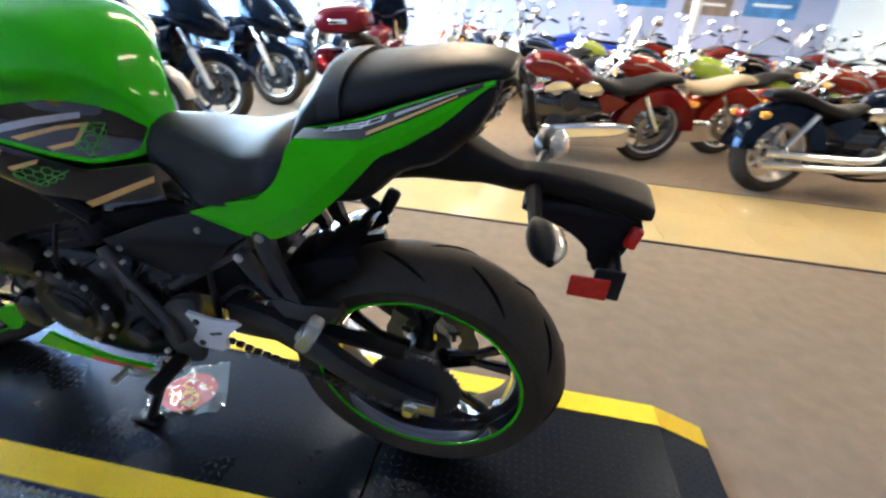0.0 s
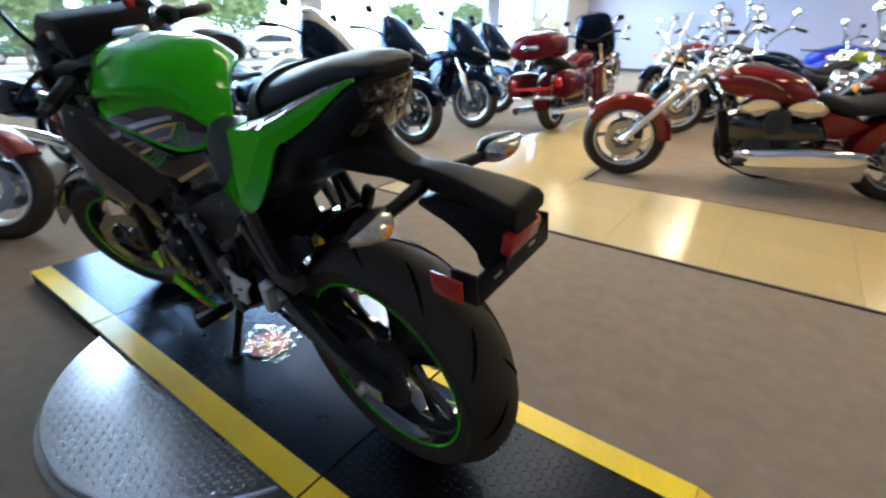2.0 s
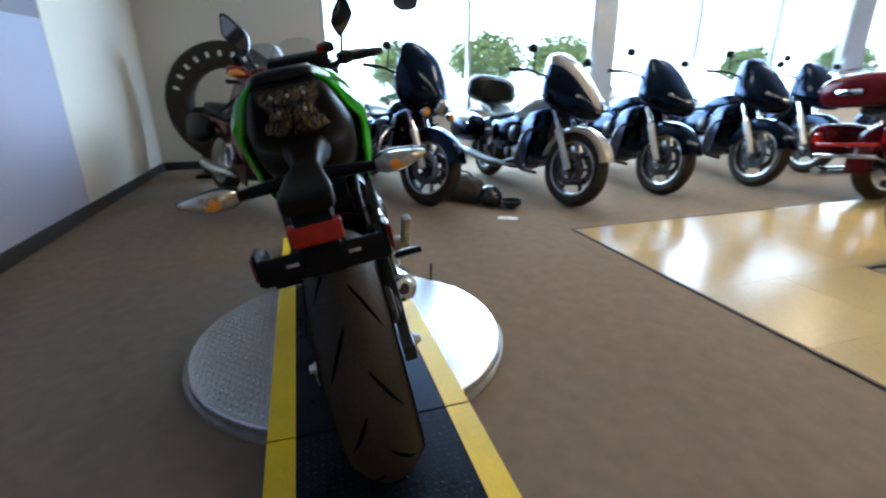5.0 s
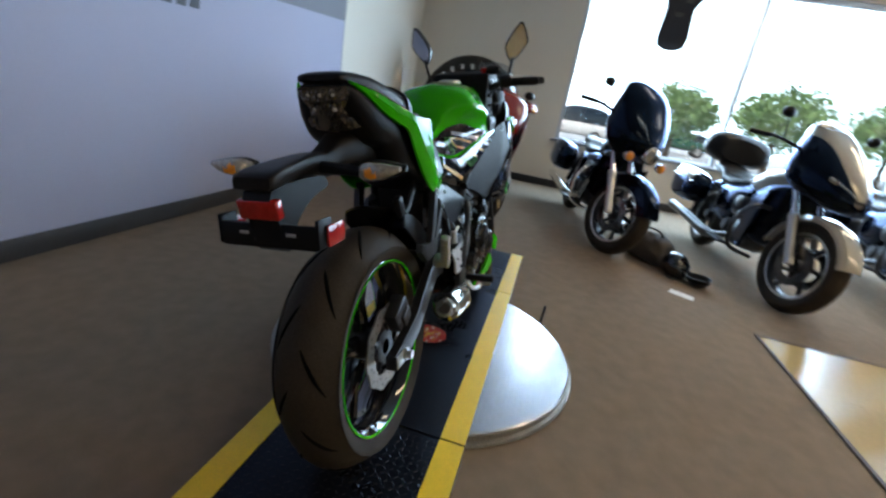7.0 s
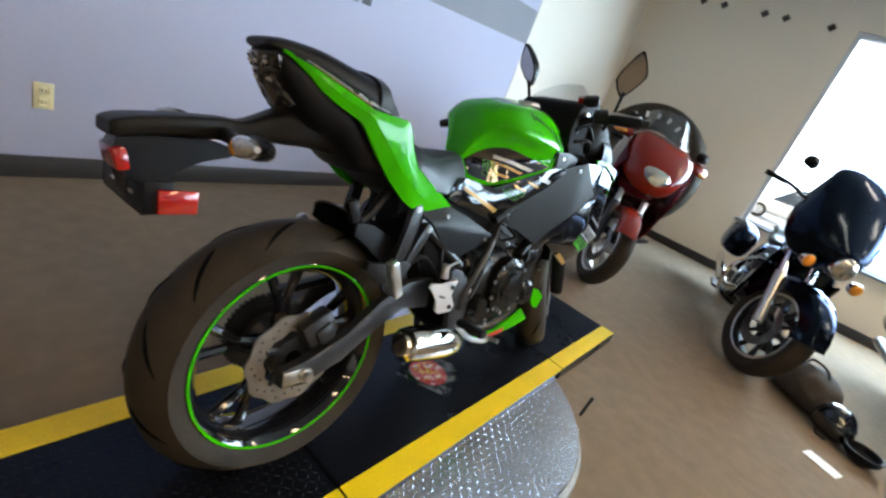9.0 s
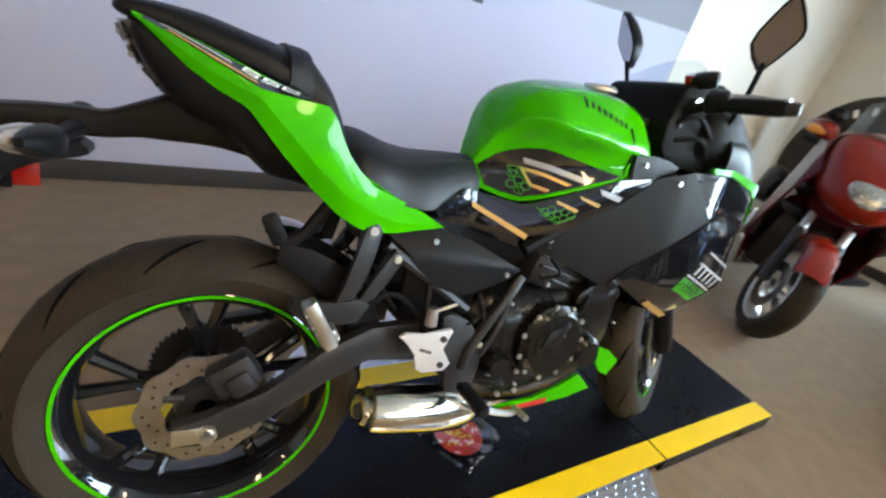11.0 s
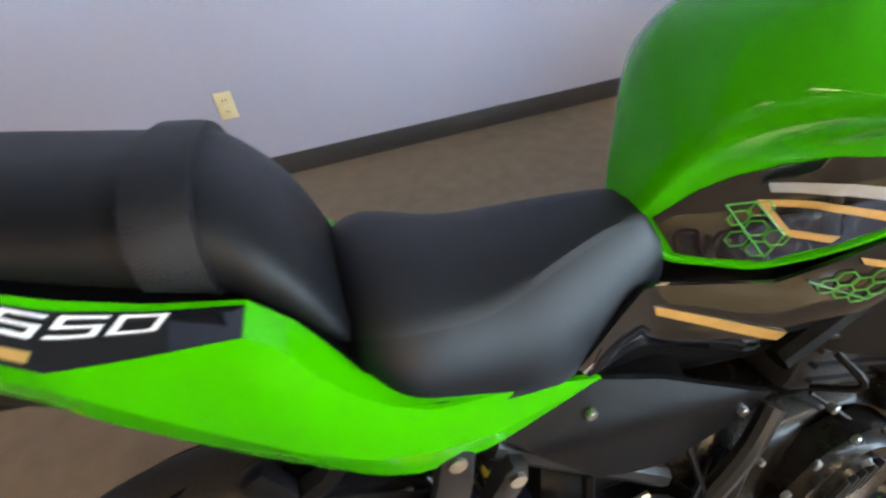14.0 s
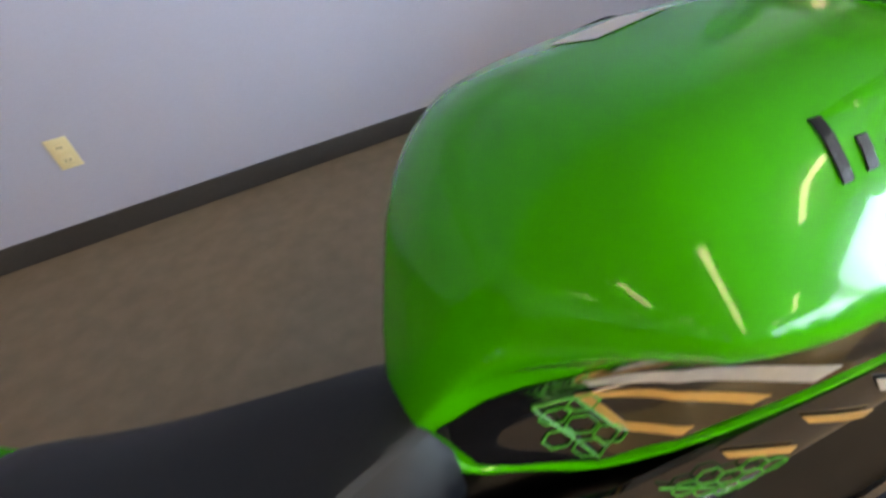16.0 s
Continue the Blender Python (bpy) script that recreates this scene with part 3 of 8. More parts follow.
def sport_wheel(owner, m, R, w, ring=True, rear=True):
    """Cast ten-arm wheel with its tyre, green rim stripe and brake disc; m places the hub under the owner."""
    hub = new("wheel")
    hub.parent = owner
    hub.matrix_basis = m
    rim = R - 0.085
    bm = B()
    lathe(bm, tyre_profile(R, w, rim), seg=72)
    ty = part("tyre", bm, RUBBER, hub, "black sport tyre with sparse grooves")
    # tread grooves: near-black tubes along the crown, the grooves' shade put into their colour
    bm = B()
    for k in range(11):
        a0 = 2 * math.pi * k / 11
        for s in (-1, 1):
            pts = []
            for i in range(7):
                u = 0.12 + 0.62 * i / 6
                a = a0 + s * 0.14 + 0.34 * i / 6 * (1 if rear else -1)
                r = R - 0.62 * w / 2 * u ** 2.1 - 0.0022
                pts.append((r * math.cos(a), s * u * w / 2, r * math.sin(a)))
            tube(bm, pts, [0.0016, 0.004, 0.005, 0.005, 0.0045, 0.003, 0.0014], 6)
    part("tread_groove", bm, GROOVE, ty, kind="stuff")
    bm = B()
    hw = w * 0.40
    lathe(bm, [(rim + 0.004, -hw), (rim - 0.004, -hw - 0.003), (rim - 0.012, -hw + 0.004), (rim - 0.026, -hw * 0.62), (rim - 0.032, 0), (rim - 0.026, hw * 0.62), (rim - 0.012, hw - 0.004), (rim - 0.004, hw + 0.003), (rim + 0.004, hw)], seg=64)
    lathe(bm, [(rim + 0.003, hw), (rim - 0.02, hw * 0.4), (rim - 0.024, 0), (rim - 0.02, -hw * 0.4), (rim + 0.003, -hw)], seg=64)
    rm = part("rim", bm, BLACKGLOSS, hub, "gloss black cast wheel rim")
    for s in (-1, 1):
        bm = B()
        lathe(bm, [(rim - 0.0055, s * (hw + 0.003)), (rim + 0.0005, s * (hw + 0.0045)), (rim + 0.0005, s * (hw + 0.002)), (rim - 0.0055, s * (hw + 0.0015)), (rim - 0.0055, s * (hw + 0.003))], seg=72)
        part("rim_stripe", bm, GREEN, rm, "bright green rim stripe")
    for k in range(5):
        a = 2 * math.pi * k / 5 + 0.35
        bm = B()
        for d in (-0.19, 0.19):
            p0 = Vector((0.045 * math.cos(a + d * 1.2), 0, 0.045 * math.sin(a + d * 1.2)))
            p1 = Vector((0.12 * math.cos(a + d * 0.4), 0.0, 0.12 * math.sin(a + d * 0.4)))
            p2 = Vector(((rim - 0.026) * math.cos(a + d), 0, (rim - 0.026) * math.sin(a + d)))
            tube(bm, [p0, p1, p2], [0.017, 0.011, 0.014], 8)
        part("spoke", bm, BLACKGLOSS, hub)
    bm = B()
    lathe(bm, [(0.02, -0.07), (0.05, -0.068), (0.055, -0.04), (0.042, -0.02), (0.042, 0.02), (0.06, 0.04), (0.058, 0.066), (0.02, 0.07)], seg=28)
    part("hub", bm, DARKMETAL, hub)
    # petal brake disc
    for s in ((-1,) if rear else (-1, 1)):
        bm = B()
        n = 80
        rd = 0.113 if rear else 0.15
        a_, b_ = [], []
        for ring_y, acc in ((0.066, a_), (0.0705, b_)):
            for rr in ("in", "out"):
                row = []
                for k in range(n):
                    a = 2 * math.pi * k / n
                    r = 0.07 if rr == "in" else rd + 0.0035 * math.cos(10 * a)
                    if rr == "in":
                        r = rd - 0.042 + 0.003 * math.cos(10 * a + 1)
                    row.append(bm.verts.new((r * math.cos(a), s * ring_y, r * math.sin(a))))
                acc.append(row)
        for k in range(n):
            j = (k + 1) % n
            bm.faces.new((a_[0][k], a_[0][j], a_[1][j], a_[1][k]))
            bm.faces.new((b_[0][k], b_[1][k], b_[1][j], b_[0][j]))
            bm.faces.new((a_[1][k], a_[1][j], b_[1][j], b_[1][k]))
            bm.faces.new((a_[0][j], a_[0][k], b_[0][k], b_[0][j]))
        dsc = part("brake_disc", bm, DISCSTEEL, hub, "petal-edged steel brake disc")
        bm = B()
        for k in range(5):
            a = 2 * math.pi * k / 5
            tube(bm, [(0.045 * math.cos(a), s * 0.067, 0.045 * math.sin(a)), ((rd - 0.036) * math.cos(a + 0.2), s * 0.068, (rd - 0.036) * math.sin(a + 0.2))], 0.008, 6)
        for k in range(30):
            a = 2 * math.pi * k / 30
            r = rd - 0.012 - 0.016 * (k % 3) / 2
            tube(bm, [(r * math.cos(a), s * 0.0700, r * math.sin(a)), (r * math.cos(a), s * 0.0710, r * math.sin(a))], 0.0032, 6)
        part("disc_carrier", bm, DARKMETAL, dsc, kind="stuff")
    return hub


RW = (0.0, 0.0, 0.316)
rear_hub = sport_wheel(bike, pose(*RW), 0.317, 0.168)
bm = B()
n = 44
ring0, ring1 = [], []
for k in range(2 * n):
    a = math.pi * k / n
    r = 0.104 if k % 2 else 0.097
    ring0.append(bm.verts.new((r * math.cos(a), 0.078, r * math.sin(a))))
    ring1.append(bm.verts.new((r * math.cos(a), 0.085, r * math.sin(a))))
bm.faces.new(ring0)
bm.faces.new(ring1[::-1])
for k in range(2 * n):
    bm.faces.new((ring0[k], ring0[(k + 1) % (2 * n)], ring1[(k + 1) % (2 * n)], ring1[k]))
part("sprocket", bm, DARKMETAL, rear_hub, "steel drive sprocket")

STEER = 29.0
head_x, head_z, rake = 0.955, 0.95, 24.0
steer = new("front_end")
steer.parent = bike
AX = Matrix.Translation((head_x, 0, head_z)) @ Matrix.Rotation(radians(-rake), 4, "Y") @ Matrix.Rotation(radians(STEER), 4, "Z")
steer.matrix_basis = AX
front_hub = sport_wheel(bike, AX @ Matrix.Rotation(radians(rake), 4, "Y") @ pose(1.385 - head_x, 0, 0.30 - head_z), 0.30, 0.122, rear=False)
for s in (-1, 1):
    bm = B()
    tube(bm, [(0.035, s * 0.1, -0.42), (0.035, s * 0.1, 0.03)], 0.0205, 14)
    part("fork_tube", bm, ALLOY, steer)
    bm = B()
    tube(bm, [(0.035, s * 0.1, -0.74), (0.035, s * 0.1, -0.66), (0.035, s * 0.1, -0.40)], [0.026, 0.03, 0.029], 14)
    part("fork_leg", bm, BLACK, steer)
bm = B()
for z in (-0.17, 0.02):
    box(bm, (0.02, 0, z), (0.09, 0.27, 0.034), 0.012)
part("yoke", bm, DARKMETAL, steer, "black cast fork yokes")
bm = B()
lathe(bm, [(0.318, -0.066), (0.330, -0.05), (0.337, 0), (0.330, 0.05), (0.318, 0.066), (0.310, 0.064), (0.333, 0), (0.310, -0.064), (0.318, -0.066)], seg=30, a0=radians(20), a1=radians(150))
bmesh.ops.transform(bm, matrix=Matrix.Rotation(radians(rake), 4, "Y") @ pose(1.385 - head_x, 0, 0.30 - head_z), verts=bm.verts[:])
part("front_fender", bm, BLACKGLOSS, steer, "gloss black front fender")
# bars, grips, levers, dash
for s in (-1, 1):
    bm = B()
    tube(bm, curve_pts([(0.0, s * 0.12, 0.040), (-0.005, s * 0.19, 0.058), (-0.03, s * 0.265, 0.062), (-0.05, s * 0.315, 0.058)]), 0.0125, 10)
    part("handlebar", bm, BLACK, steer)
    bm = B()
    tube(bm, [(-0.028, s * 0.230, 0.063), (-0.03, s * 0.235, 0.063), (-0.052, s * 0.328, 0.056), (-0.053, s * 0.334, 0.056)], [0.015, 0.0175, 0.0175, 0.014], 12)
    gr = part("grip", bm, BLACK, steer, "black rubber handlebar grip")
    bm = B()
    tube(bm, [(-0.053, s * 0.334, 0.056), (-0.057, s * 0.358, 0.054)], [0.016, 0.013], 12)
    part("bar_end", bm, DARKMETAL, gr)
    bm = B()
    box(bm, (-0.012, s * 0.205, 0.067), (0.05, 0.05, 0.045), 0.01)
    part("switch_box", bm, BLACK, steer)
    bm = B()
    tube(bm, curve_pts([(0.03, s * 0.19, 0.062), (0.05, s * 0.225, 0.061), (0.035, s * 0.30, 0.053), (0.02, s * 0.340, 0.050)]), [0.007] * 12 + [0.005] * 6 + [0.007], 8)
    part("lever", bm, ALLOY if s < 0 else BLACK, steer)
bm = B()
box(bm, (0.06, -0.17, 0.10), (0.05, 0.06, 0.035), 0.01)
part("brake_reservoir", bm, BLACK, steer)
bm = B()
tube(bm, [(0.055, -0.14, 0.095), (0.055, -0.14, 0.117)], 0.014, 10)
part("engine_stop_switch", bm, REDLENS, steer, "small red engine stop switch")

# tail: dark undertray, green side panels, decals
bm = B()
hull(bm, dense([(-0.112, 0.966, 0, 0.052, 0.008, 0.016, 3.0), (-0.098, 0.950, 0, 0.070, 0.022, 0.034, 3.2), (-0.070, 0.926, 0, 0.086, 0.036, 0.050, 3.2), (-0.03, 0.902, 0, 0.100, 0.042, 0.060, 3.2), (0.02, 0.885, 0, 0.112, 0.045, 0.062, 3), (0.08, 0.845, 0, 0.114, 0.06, 0.08, 3), (0.14, 0.81, 0, 0.115, 0.06, 0.058, 3), (0.20, 0.775, 0, 0.112, 0.05, 0.055, 3), (0.27, 0.735, 0, 0.104, 0.04, 0.042, 3), (0.36, 0.71, 0, 0.09, 0.03, 0.04, 3)], 3), 28)
part("tail_undertray", bm, BLACK, bike, "black plastic tail undertray")


def ruled(bm, up, lo, side, thick=0.004, off=0.0, n=30, rows=4, u0=0.0, u1=1.0, v0=0.0, v1=1.0):
    """A shell between two edges given in x, y, z; u and v cut a patch out of it."""
    U, L = along(up, 60), along(lo, 60)
    grid = []
    for i in range(n + 1):
        f = (u0 + (u1 - u0) * i / n) * 60
        k = min(59, int(f))
        a = U[k] + (U[k + 1] - U[k]) * (f - k)
        b = L[k] + (L[k + 1] - L[k]) * (f - k)
        grid.append([a + (b - a) * (v0 + (v1 - v0) * j / rows) for j in range(rows + 1)])
    top = [[bm.verts.new((p[0], side * (p[1] + 0.6 * off), p[2] + 0.8 * off)) for p in r] for r in grid]
    low = [[bm.verts.new((p[0], side * (p[1] + 0.6 * (off - thick)), p[2] + 0.8 * (off - thick))) for p in r] for r in grid]
    for i in range(n):
        for j in range(rows):
            bm.faces.new((top[i][j], top[i + 1][j], top[i + 1][j + 1], top[i][j + 1]))
            bm.faces.new((low[i][j], low[i][j + 1], low[i + 1][j + 1], low[i + 1][j]))
        bm.faces.new((top[i][0], low[i][0], low[i + 1][0], top[i + 1][0]))
        bm.faces.new((top[i][rows], top[i + 1][rows], low[i + 1][rows], low[i][rows]))
    for j in range(rows):
        bm.faces.new((top[0][j], top[0][j + 1], low[0][j + 1], low[0][j]))
        bm.faces.new((top[n][j], low[n][j], low[n][j + 1], top[n][j + 1]))
    return bm


# the shelf beside the seat: its upper edge and its crease
SHELF_UP = [(-0.106, 0.0608, 0.977), (-0.06, 0.08, 0.966), (0.0, 0.097, 0.947), (0.056, 0.1081, 0.926), (0.1, 0.1127, 0.912), (0.152, 0.116, 0.9)]
SHELF_LO = [(-0.106, 0.0648, 0.974), (-0.06, 0.098, 0.957), (0.0, 0.125, 0.93), (0.056, 0.1461, 0.906), (0.1, 0.1487, 0.902), (0.152, 0.15, 0.898)]

FLANK_UP = [(0.152, 0.116, 0.9), (0.172, 0.1097, 0.872), (0.188, 0.1074, 0.842), (0.205, 0.1112, 0.812), (0.235, 0.1167, 0.785), (0.3, 0.1078, 0.758), (0.42, 0.09, 0.698)]
FLANK_LO = [(0.152, 0.15, 0.898), (0.168, 0.1477, 0.88), (0.18, 0.1466, 0.854), (0.197, 0.1433, 0.824), (0.221, 0.1399, 0.798), (0.3, 0.1238, 0.756), (0.42, 0.096, 0.697)]

# the crease that splits the side panel into two facets
P_CREASE = [(-0.106, 0.974), (-0.06, 0.947), (0.0, 0.914), (0.056, 0.893), (0.10, 0.848), (0.152, 0.795), (0.20, 0.757), (0.25, 0.730), (0.30, 0.713), (0.35, 0.706), (0.420, 0.6975)]


def tail_y(x, z):
    y = lerp([(-0.106, 0.0648), (-0.06, 0.098), (0.0, 0.125), (0.056, 0.1461), (0.152, 0.15), (0.221, 0.1399), (0.3, 0.1238), (0.418, 0.096)], x)
    top = lerp([(-0.106, 0.974), (-0.06, 0.957), (0.0, 0.930), (0.056, 0.906), (0.152, 0.898), (0.221, 0.80), (0.3, 0.755), (0.418, 0.697)], x)
    d = max(0.0, top - z)
    tuck = 0.28 * max(0.0, lerp(P_CREASE, x) - z)
    return y + lerp([(-0.1, 0.06), (0.02, 0.06), (0.12, 0.09), (0.2, 0.11), (0.3, 0.10), (0.42, 0.06)], x) * d - lerp([(-0.1, 3.0), (0.0, 2.2), (0.1, 1.2), (0.3, 0.6)], x) * d * d - tuck


P_UP = [(-0.106, 0.9745), (-0.06, 0.9575), (0.0, 0.930), (0.056, 0.906), (0.10, 0.902), (0.152, 0.898), (0.168, 0.880), (0.180, 0.854), (0.197, 0.824), (0.221, 0.798), (0.25, 0.775), (0.30, 0.756), (0.35, 0.735), (0.420, 0.698)]
P_LO = [(-0.106, 0.9735), (-0.082, 0.955), (-0.042, 0.920), (0.002, 0.893), (0.039, 0.877), (0.092, 0.815), (0.14, 0.765), (0.189, 0.722), (0.232, 0.697), (0.27, 0.690), (0.31, 0.690), (0.35, 0.693), (0.39, 0.695), (0.420, 0.697)]
for s in (-1, 1):
    bm = B()
    sheet(bm, P_UP, P_CREASE, tail_y, s, 0.006, 0.0, 52, 7)
    sheet(bm, P_CREASE, P_LO, tail_y, s, 0.006, -0.0003, 52, 7)
    ruled(bm, SHELF_UP, SHELF_LO, s, 0.005, 0.0, 40, 4)
    ruled(bm, FLANK_UP, FLANK_LO, s, 0.005, 0.0, 30, 3)
    pan = part("tail_panel", bm, GREEN, bike, "lime green tail side panel")
    bm = B()
    ruled(bm, SHELF_UP, SHELF_LO, s, 0.0012, 0.0012, 40, 3, 0.06, 0.997, 0.16, 0.998)
    part("panel_inlay", bm, BLACKGLOSS, pan, "gloss black panel inlay")
    for u0, u1, v0, v1, nm, mt, lb in ((0.19, 0.64, 0.76, 0.92, "gold_stripe", GOLDSTRIPE, "thin gold stripe"), (0.15, 0.50, 0.38, 0.54, "silver_stripe", SILVERDECAL, "short silver stripe")):
        bm = B()
        ruled(bm, SHELF_UP, SHELF_LO, s, 0.0008, 0.0024, 30, 1, u0, u1, v0, v1)
        part(nm, bm, mt, pan, lb)
    # squared digits of the model number
    for d, segs in enumerate(("top left mid low left2 right2", "top left mid low right2", "top left right low left2 right2")):
        bm = B()
        u0 = 0.555 + 0.104 * (d if s < 0 else 2 - d)
        for sg in segs.split():
            a0, a1, b0, b1 = {"top": (0.0, 1.0, 0.0, 0.15), "mid": (0.0, 1.0, 0.43, 0.57), "low": (0.0, 1.0, 0.85, 1.0), "left": (0.0, 0.15, 0.0, 0.58), "right": (0.85, 1.0, 0.0, 0.58), "left2": (0.0, 0.15, 0.42, 1.0), "right2": (0.85, 1.0, 0.42, 1.0)}[sg]
            if s > 0:
                a0, a1 = 1 - a1, 1 - a0
            ruled(bm, SHELF_UP, SHELF_LO, s, 0.0006, 0.0026 + 0.0002 * len(sg) / 6, 3, 1, u0 + 0.088 * a0, u0 + 0.088 * a1, 0.25 + 0.30 * b0, 0.25 + 0.30 * b1)
        if d == 0:
            ruled(bm, SHELF_UP, SHELF_LO, s, 0.0006, 0.0026, 3, 1, u0 + (0 if s < 0 else 0.075), u0 + (0.013 if s < 0 else 0.088), 0.38, 0.55)
        mid = sum(abs(v.co.y) for v in bm.verts) / len(bm.verts)
        for v in bm.verts:
            v.co.x -= s * 0.45 * (mid - abs(v.co.y))
        part("model_number_digit", bm, WHITEDECAL, pan, "white squared digit " + "650"[d], smooth=False)
# tail lamp: a wide wedge of clear plastic over bright reflectors
def lamp_patch(bm, v0, v1, u0, u1, off, rows=8, cols=14):
    """A piece of the lamp's face; v runs down it, u across."""
    grid = []
    for i in range(rows + 1):
        v = v0 + (v1 - v0) * i / rows
        hw = lerp([(0.0, 0.060), (0.28, 0.057), (0.48, 0.047), (0.92, 0.070), (1.0, 0.066)], v)
        z = 0.964 - 0.084 * v
        row = []
        for j in range(cols + 1):
            u = u0 + (u1 - u0) * j / cols
            x = -0.130 + 0.054 * v + 0.014 * abs(u) ** 2.2 - 0.007 * math.sin(math.pi * v)
            row.append(bm.verts.new((x - off, hw * u, z - 0.010 * v * (1 - abs(u)))))
        grid.append(row)
    for i in range(rows):
        for j in range(cols):
            bm.faces.new((grid[i][j], grid[i][j + 1], grid[i + 1][j + 1], grid[i + 1][j]))
    return grid


bm = B()
front, back = lamp_patch(bm, 0, 1, -1, 1, 0.0), lamp_patch(bm, 0, 1, -1, 1, -0.024)
rim_a = front[0] + [r[-1] for r in front[1:-1]] + front[-1][::-1] + [r[0] for r in front[-2:0:-1]]
rim_b = back[0] + [r[-1] for r in back[1:-1]] + back[-1][::-1] + [r[0] for r in back[-2:0:-1]]
for k in range(len(rim_a)):
    m_ = (k + 1) % len(rim_a)
    bm.faces.new((rim_a[k], rim_a[m_], rim_b[m_], rim_b[k]))
tl = part("tail_lamp", bm, TAILLENS, bike, "clear faceted tail lamp")
rl = random.Random(41)
for v0, v1, u0, u1 in ((0.06, 0.30, -0.92, -0.08), (0.06, 0.30, 0.08, 0.92), (0.38, 0.62, -0.84, -0.06), (0.38, 0.62, 0.06, 0.84), (0.70, 0.95, -0.94, -0.50), (0.70, 0.95, 0.50, 0.94)):
    bm = B()
    for row in lamp_patch(bm, v0, v1, u0, u1, 0.0022, 3, 9):
        for v in row:
            v.co.x += rl.uniform(-0.0018, 0.0018)
            v.co.z += rl.uniform(-0.0012, 0.0012)
    part("reflector", bm, REFLECTOR, tl, "bright faceted reflector", smooth=False)
for u, v in ((-0.45, 0.50), (0.45, 0.50), (-0.55, 0.18), (0.0, 0.18), (0.55, 0.18)):
    bm = B()
    cx, cz = -0.134 + 0.054 * v + 0.014 * abs(u) ** 2.2 - 0.007 * math.sin(math.pi * v), 0.964 - 0.084 * v - 0.01 * v * (1 - abs(u))
    hull(bm, [(cx - 0.003, cz, 0.054 * u, 0.002, 0.002, 0.002, 2), (cx, cz, 0.054 * u, 0.0042, 0.0042, 0.0042, 2), (cx + 0.012, cz, 0.054 * u, 0.005, 0.005, 0.005, 2)], 10)
    part("bulb", bm, CLEARLENS, tl)

# seats
seat_rows = dense([(-0.130, 0.982, 0, 0.040, 0.005, 0.006, 2.8), (-0.120, 0.981, 0, 0.054, 0.012, 0.010, 3.0), (-0.085, 0.977, 0, 0.065, 0.021, 0.012, 3.0), (-0.02, 0.960, 0, 0.085, 0.036, 0.014, 2.8), (0.05, 0.938, 0, 0.099, 0.045, 0.016, 2.7), (0.10, 0.922, 0, 0.105, 0.052, 0.018, 2.6), (0.135, 0.910, 0, 0.101, 0.058, 0.026, 2.6), (0.160, 0.893, 0, 0.103, 0.051, 0.04, 2.5), (0.180, 0.868, 0, 0.102, 0.050, 0.04, 2.4), (0.196, 0.842, 0, 0.098, 0.036, 0.03, 2.4), (0.205, 0.825, 0, 0.09, 0.02, 0.02, 2.2)], 4)
bm = B()
hull(bm, seat_rows, 30)
ps = part("passenger_seat", bm, VINYL, bike, "black vinyl passenger seat with a strap")
bm = B()
st = [r for r in seat_rows if 0.098 <= r[0] <= 0.137]
hull(bm, [(x, zc + 0.001, yc, hw + 0.006, hu + 0.006, hd, p) for x, zc, yc, hw, hu, hd, p in st], 30)
part("seat_strap", bm, SUEDE, ps, "black passenger grab strap")
# rider seat: grippy top, smooth flat sides. Stations: x, top, half width and height of the seam, then of the lower edge
RIDER = dense_rows([(0.196, 0.835, 0.080, 0.818, 0.092, 0.805), (0.208, 0.852, 0.096, 0.832, 0.110, 0.800), (0.24, 0.860, 0.106, 0.834, 0.130, 0.775), (0.305, 0.841, 0.094, 0.820, 0.122, 0.748), (0.35, 0.834, 0.078, 0.821, 0.119, 0.740), (0.373, 0.833, 0.069, 0.824, 0.115, 0.738), (0.41, 0.834, 0.056, 0.828, 0.099, 0.744), (0.45, 0.837, 0.044, 0.831, 0.082, 0.751), (0.495, 0.838, 0.034, 0.829, 0.062, 0.760), (0.514, 0.830, 0.029, 0.816, 0.051, 0.766)], 4)


def seat_strip(bm, profile):
    """A skin over the rider seat; profile gives points of half width and height for a station."""
    rings = [[bm.verts.new((r[0], y, z)) for y, z in profile(r)] for r in RIDER]
    for a, b in zip(rings, rings[1:]):
        for k in range(len(a) - 1):
            bm.faces.new((a[k], a[k + 1], b[k + 1], b[k]))
    return rings


def seat_top(r):
    _, zt, we, ze, wb, zb = r
    half = [(0.0, zt)] + [(we * u, zt - (zt - ze) * u ** 2.6) for u in (0.25, 0.45, 0.65, 0.8, 0.9, 1.0)]
    half.append((we + 0.10 * (wb - we), ze - 0.07 * (ze - zb)))
    return [(-y, z) for y, z in half[:0:-1]] + half


def seat_side(r):
    _, zt, we, ze, wb, zb = r
    rows = []
    for u in (0.0, 0.06, 0.14, 0.3, 0.5, 0.7, 0.88, 0.96, 1.0):
        bow = 0.006 * math.sin(math.pi * min(1, u * 1.05))
        rows.append((we + (wb - we) * u ** 0.9 + bow, ze - 0.002 + (zb - ze) * u))
    return rows + [(wb - 0.02, zb - 0.008), (0.0, zb - 0.012)]


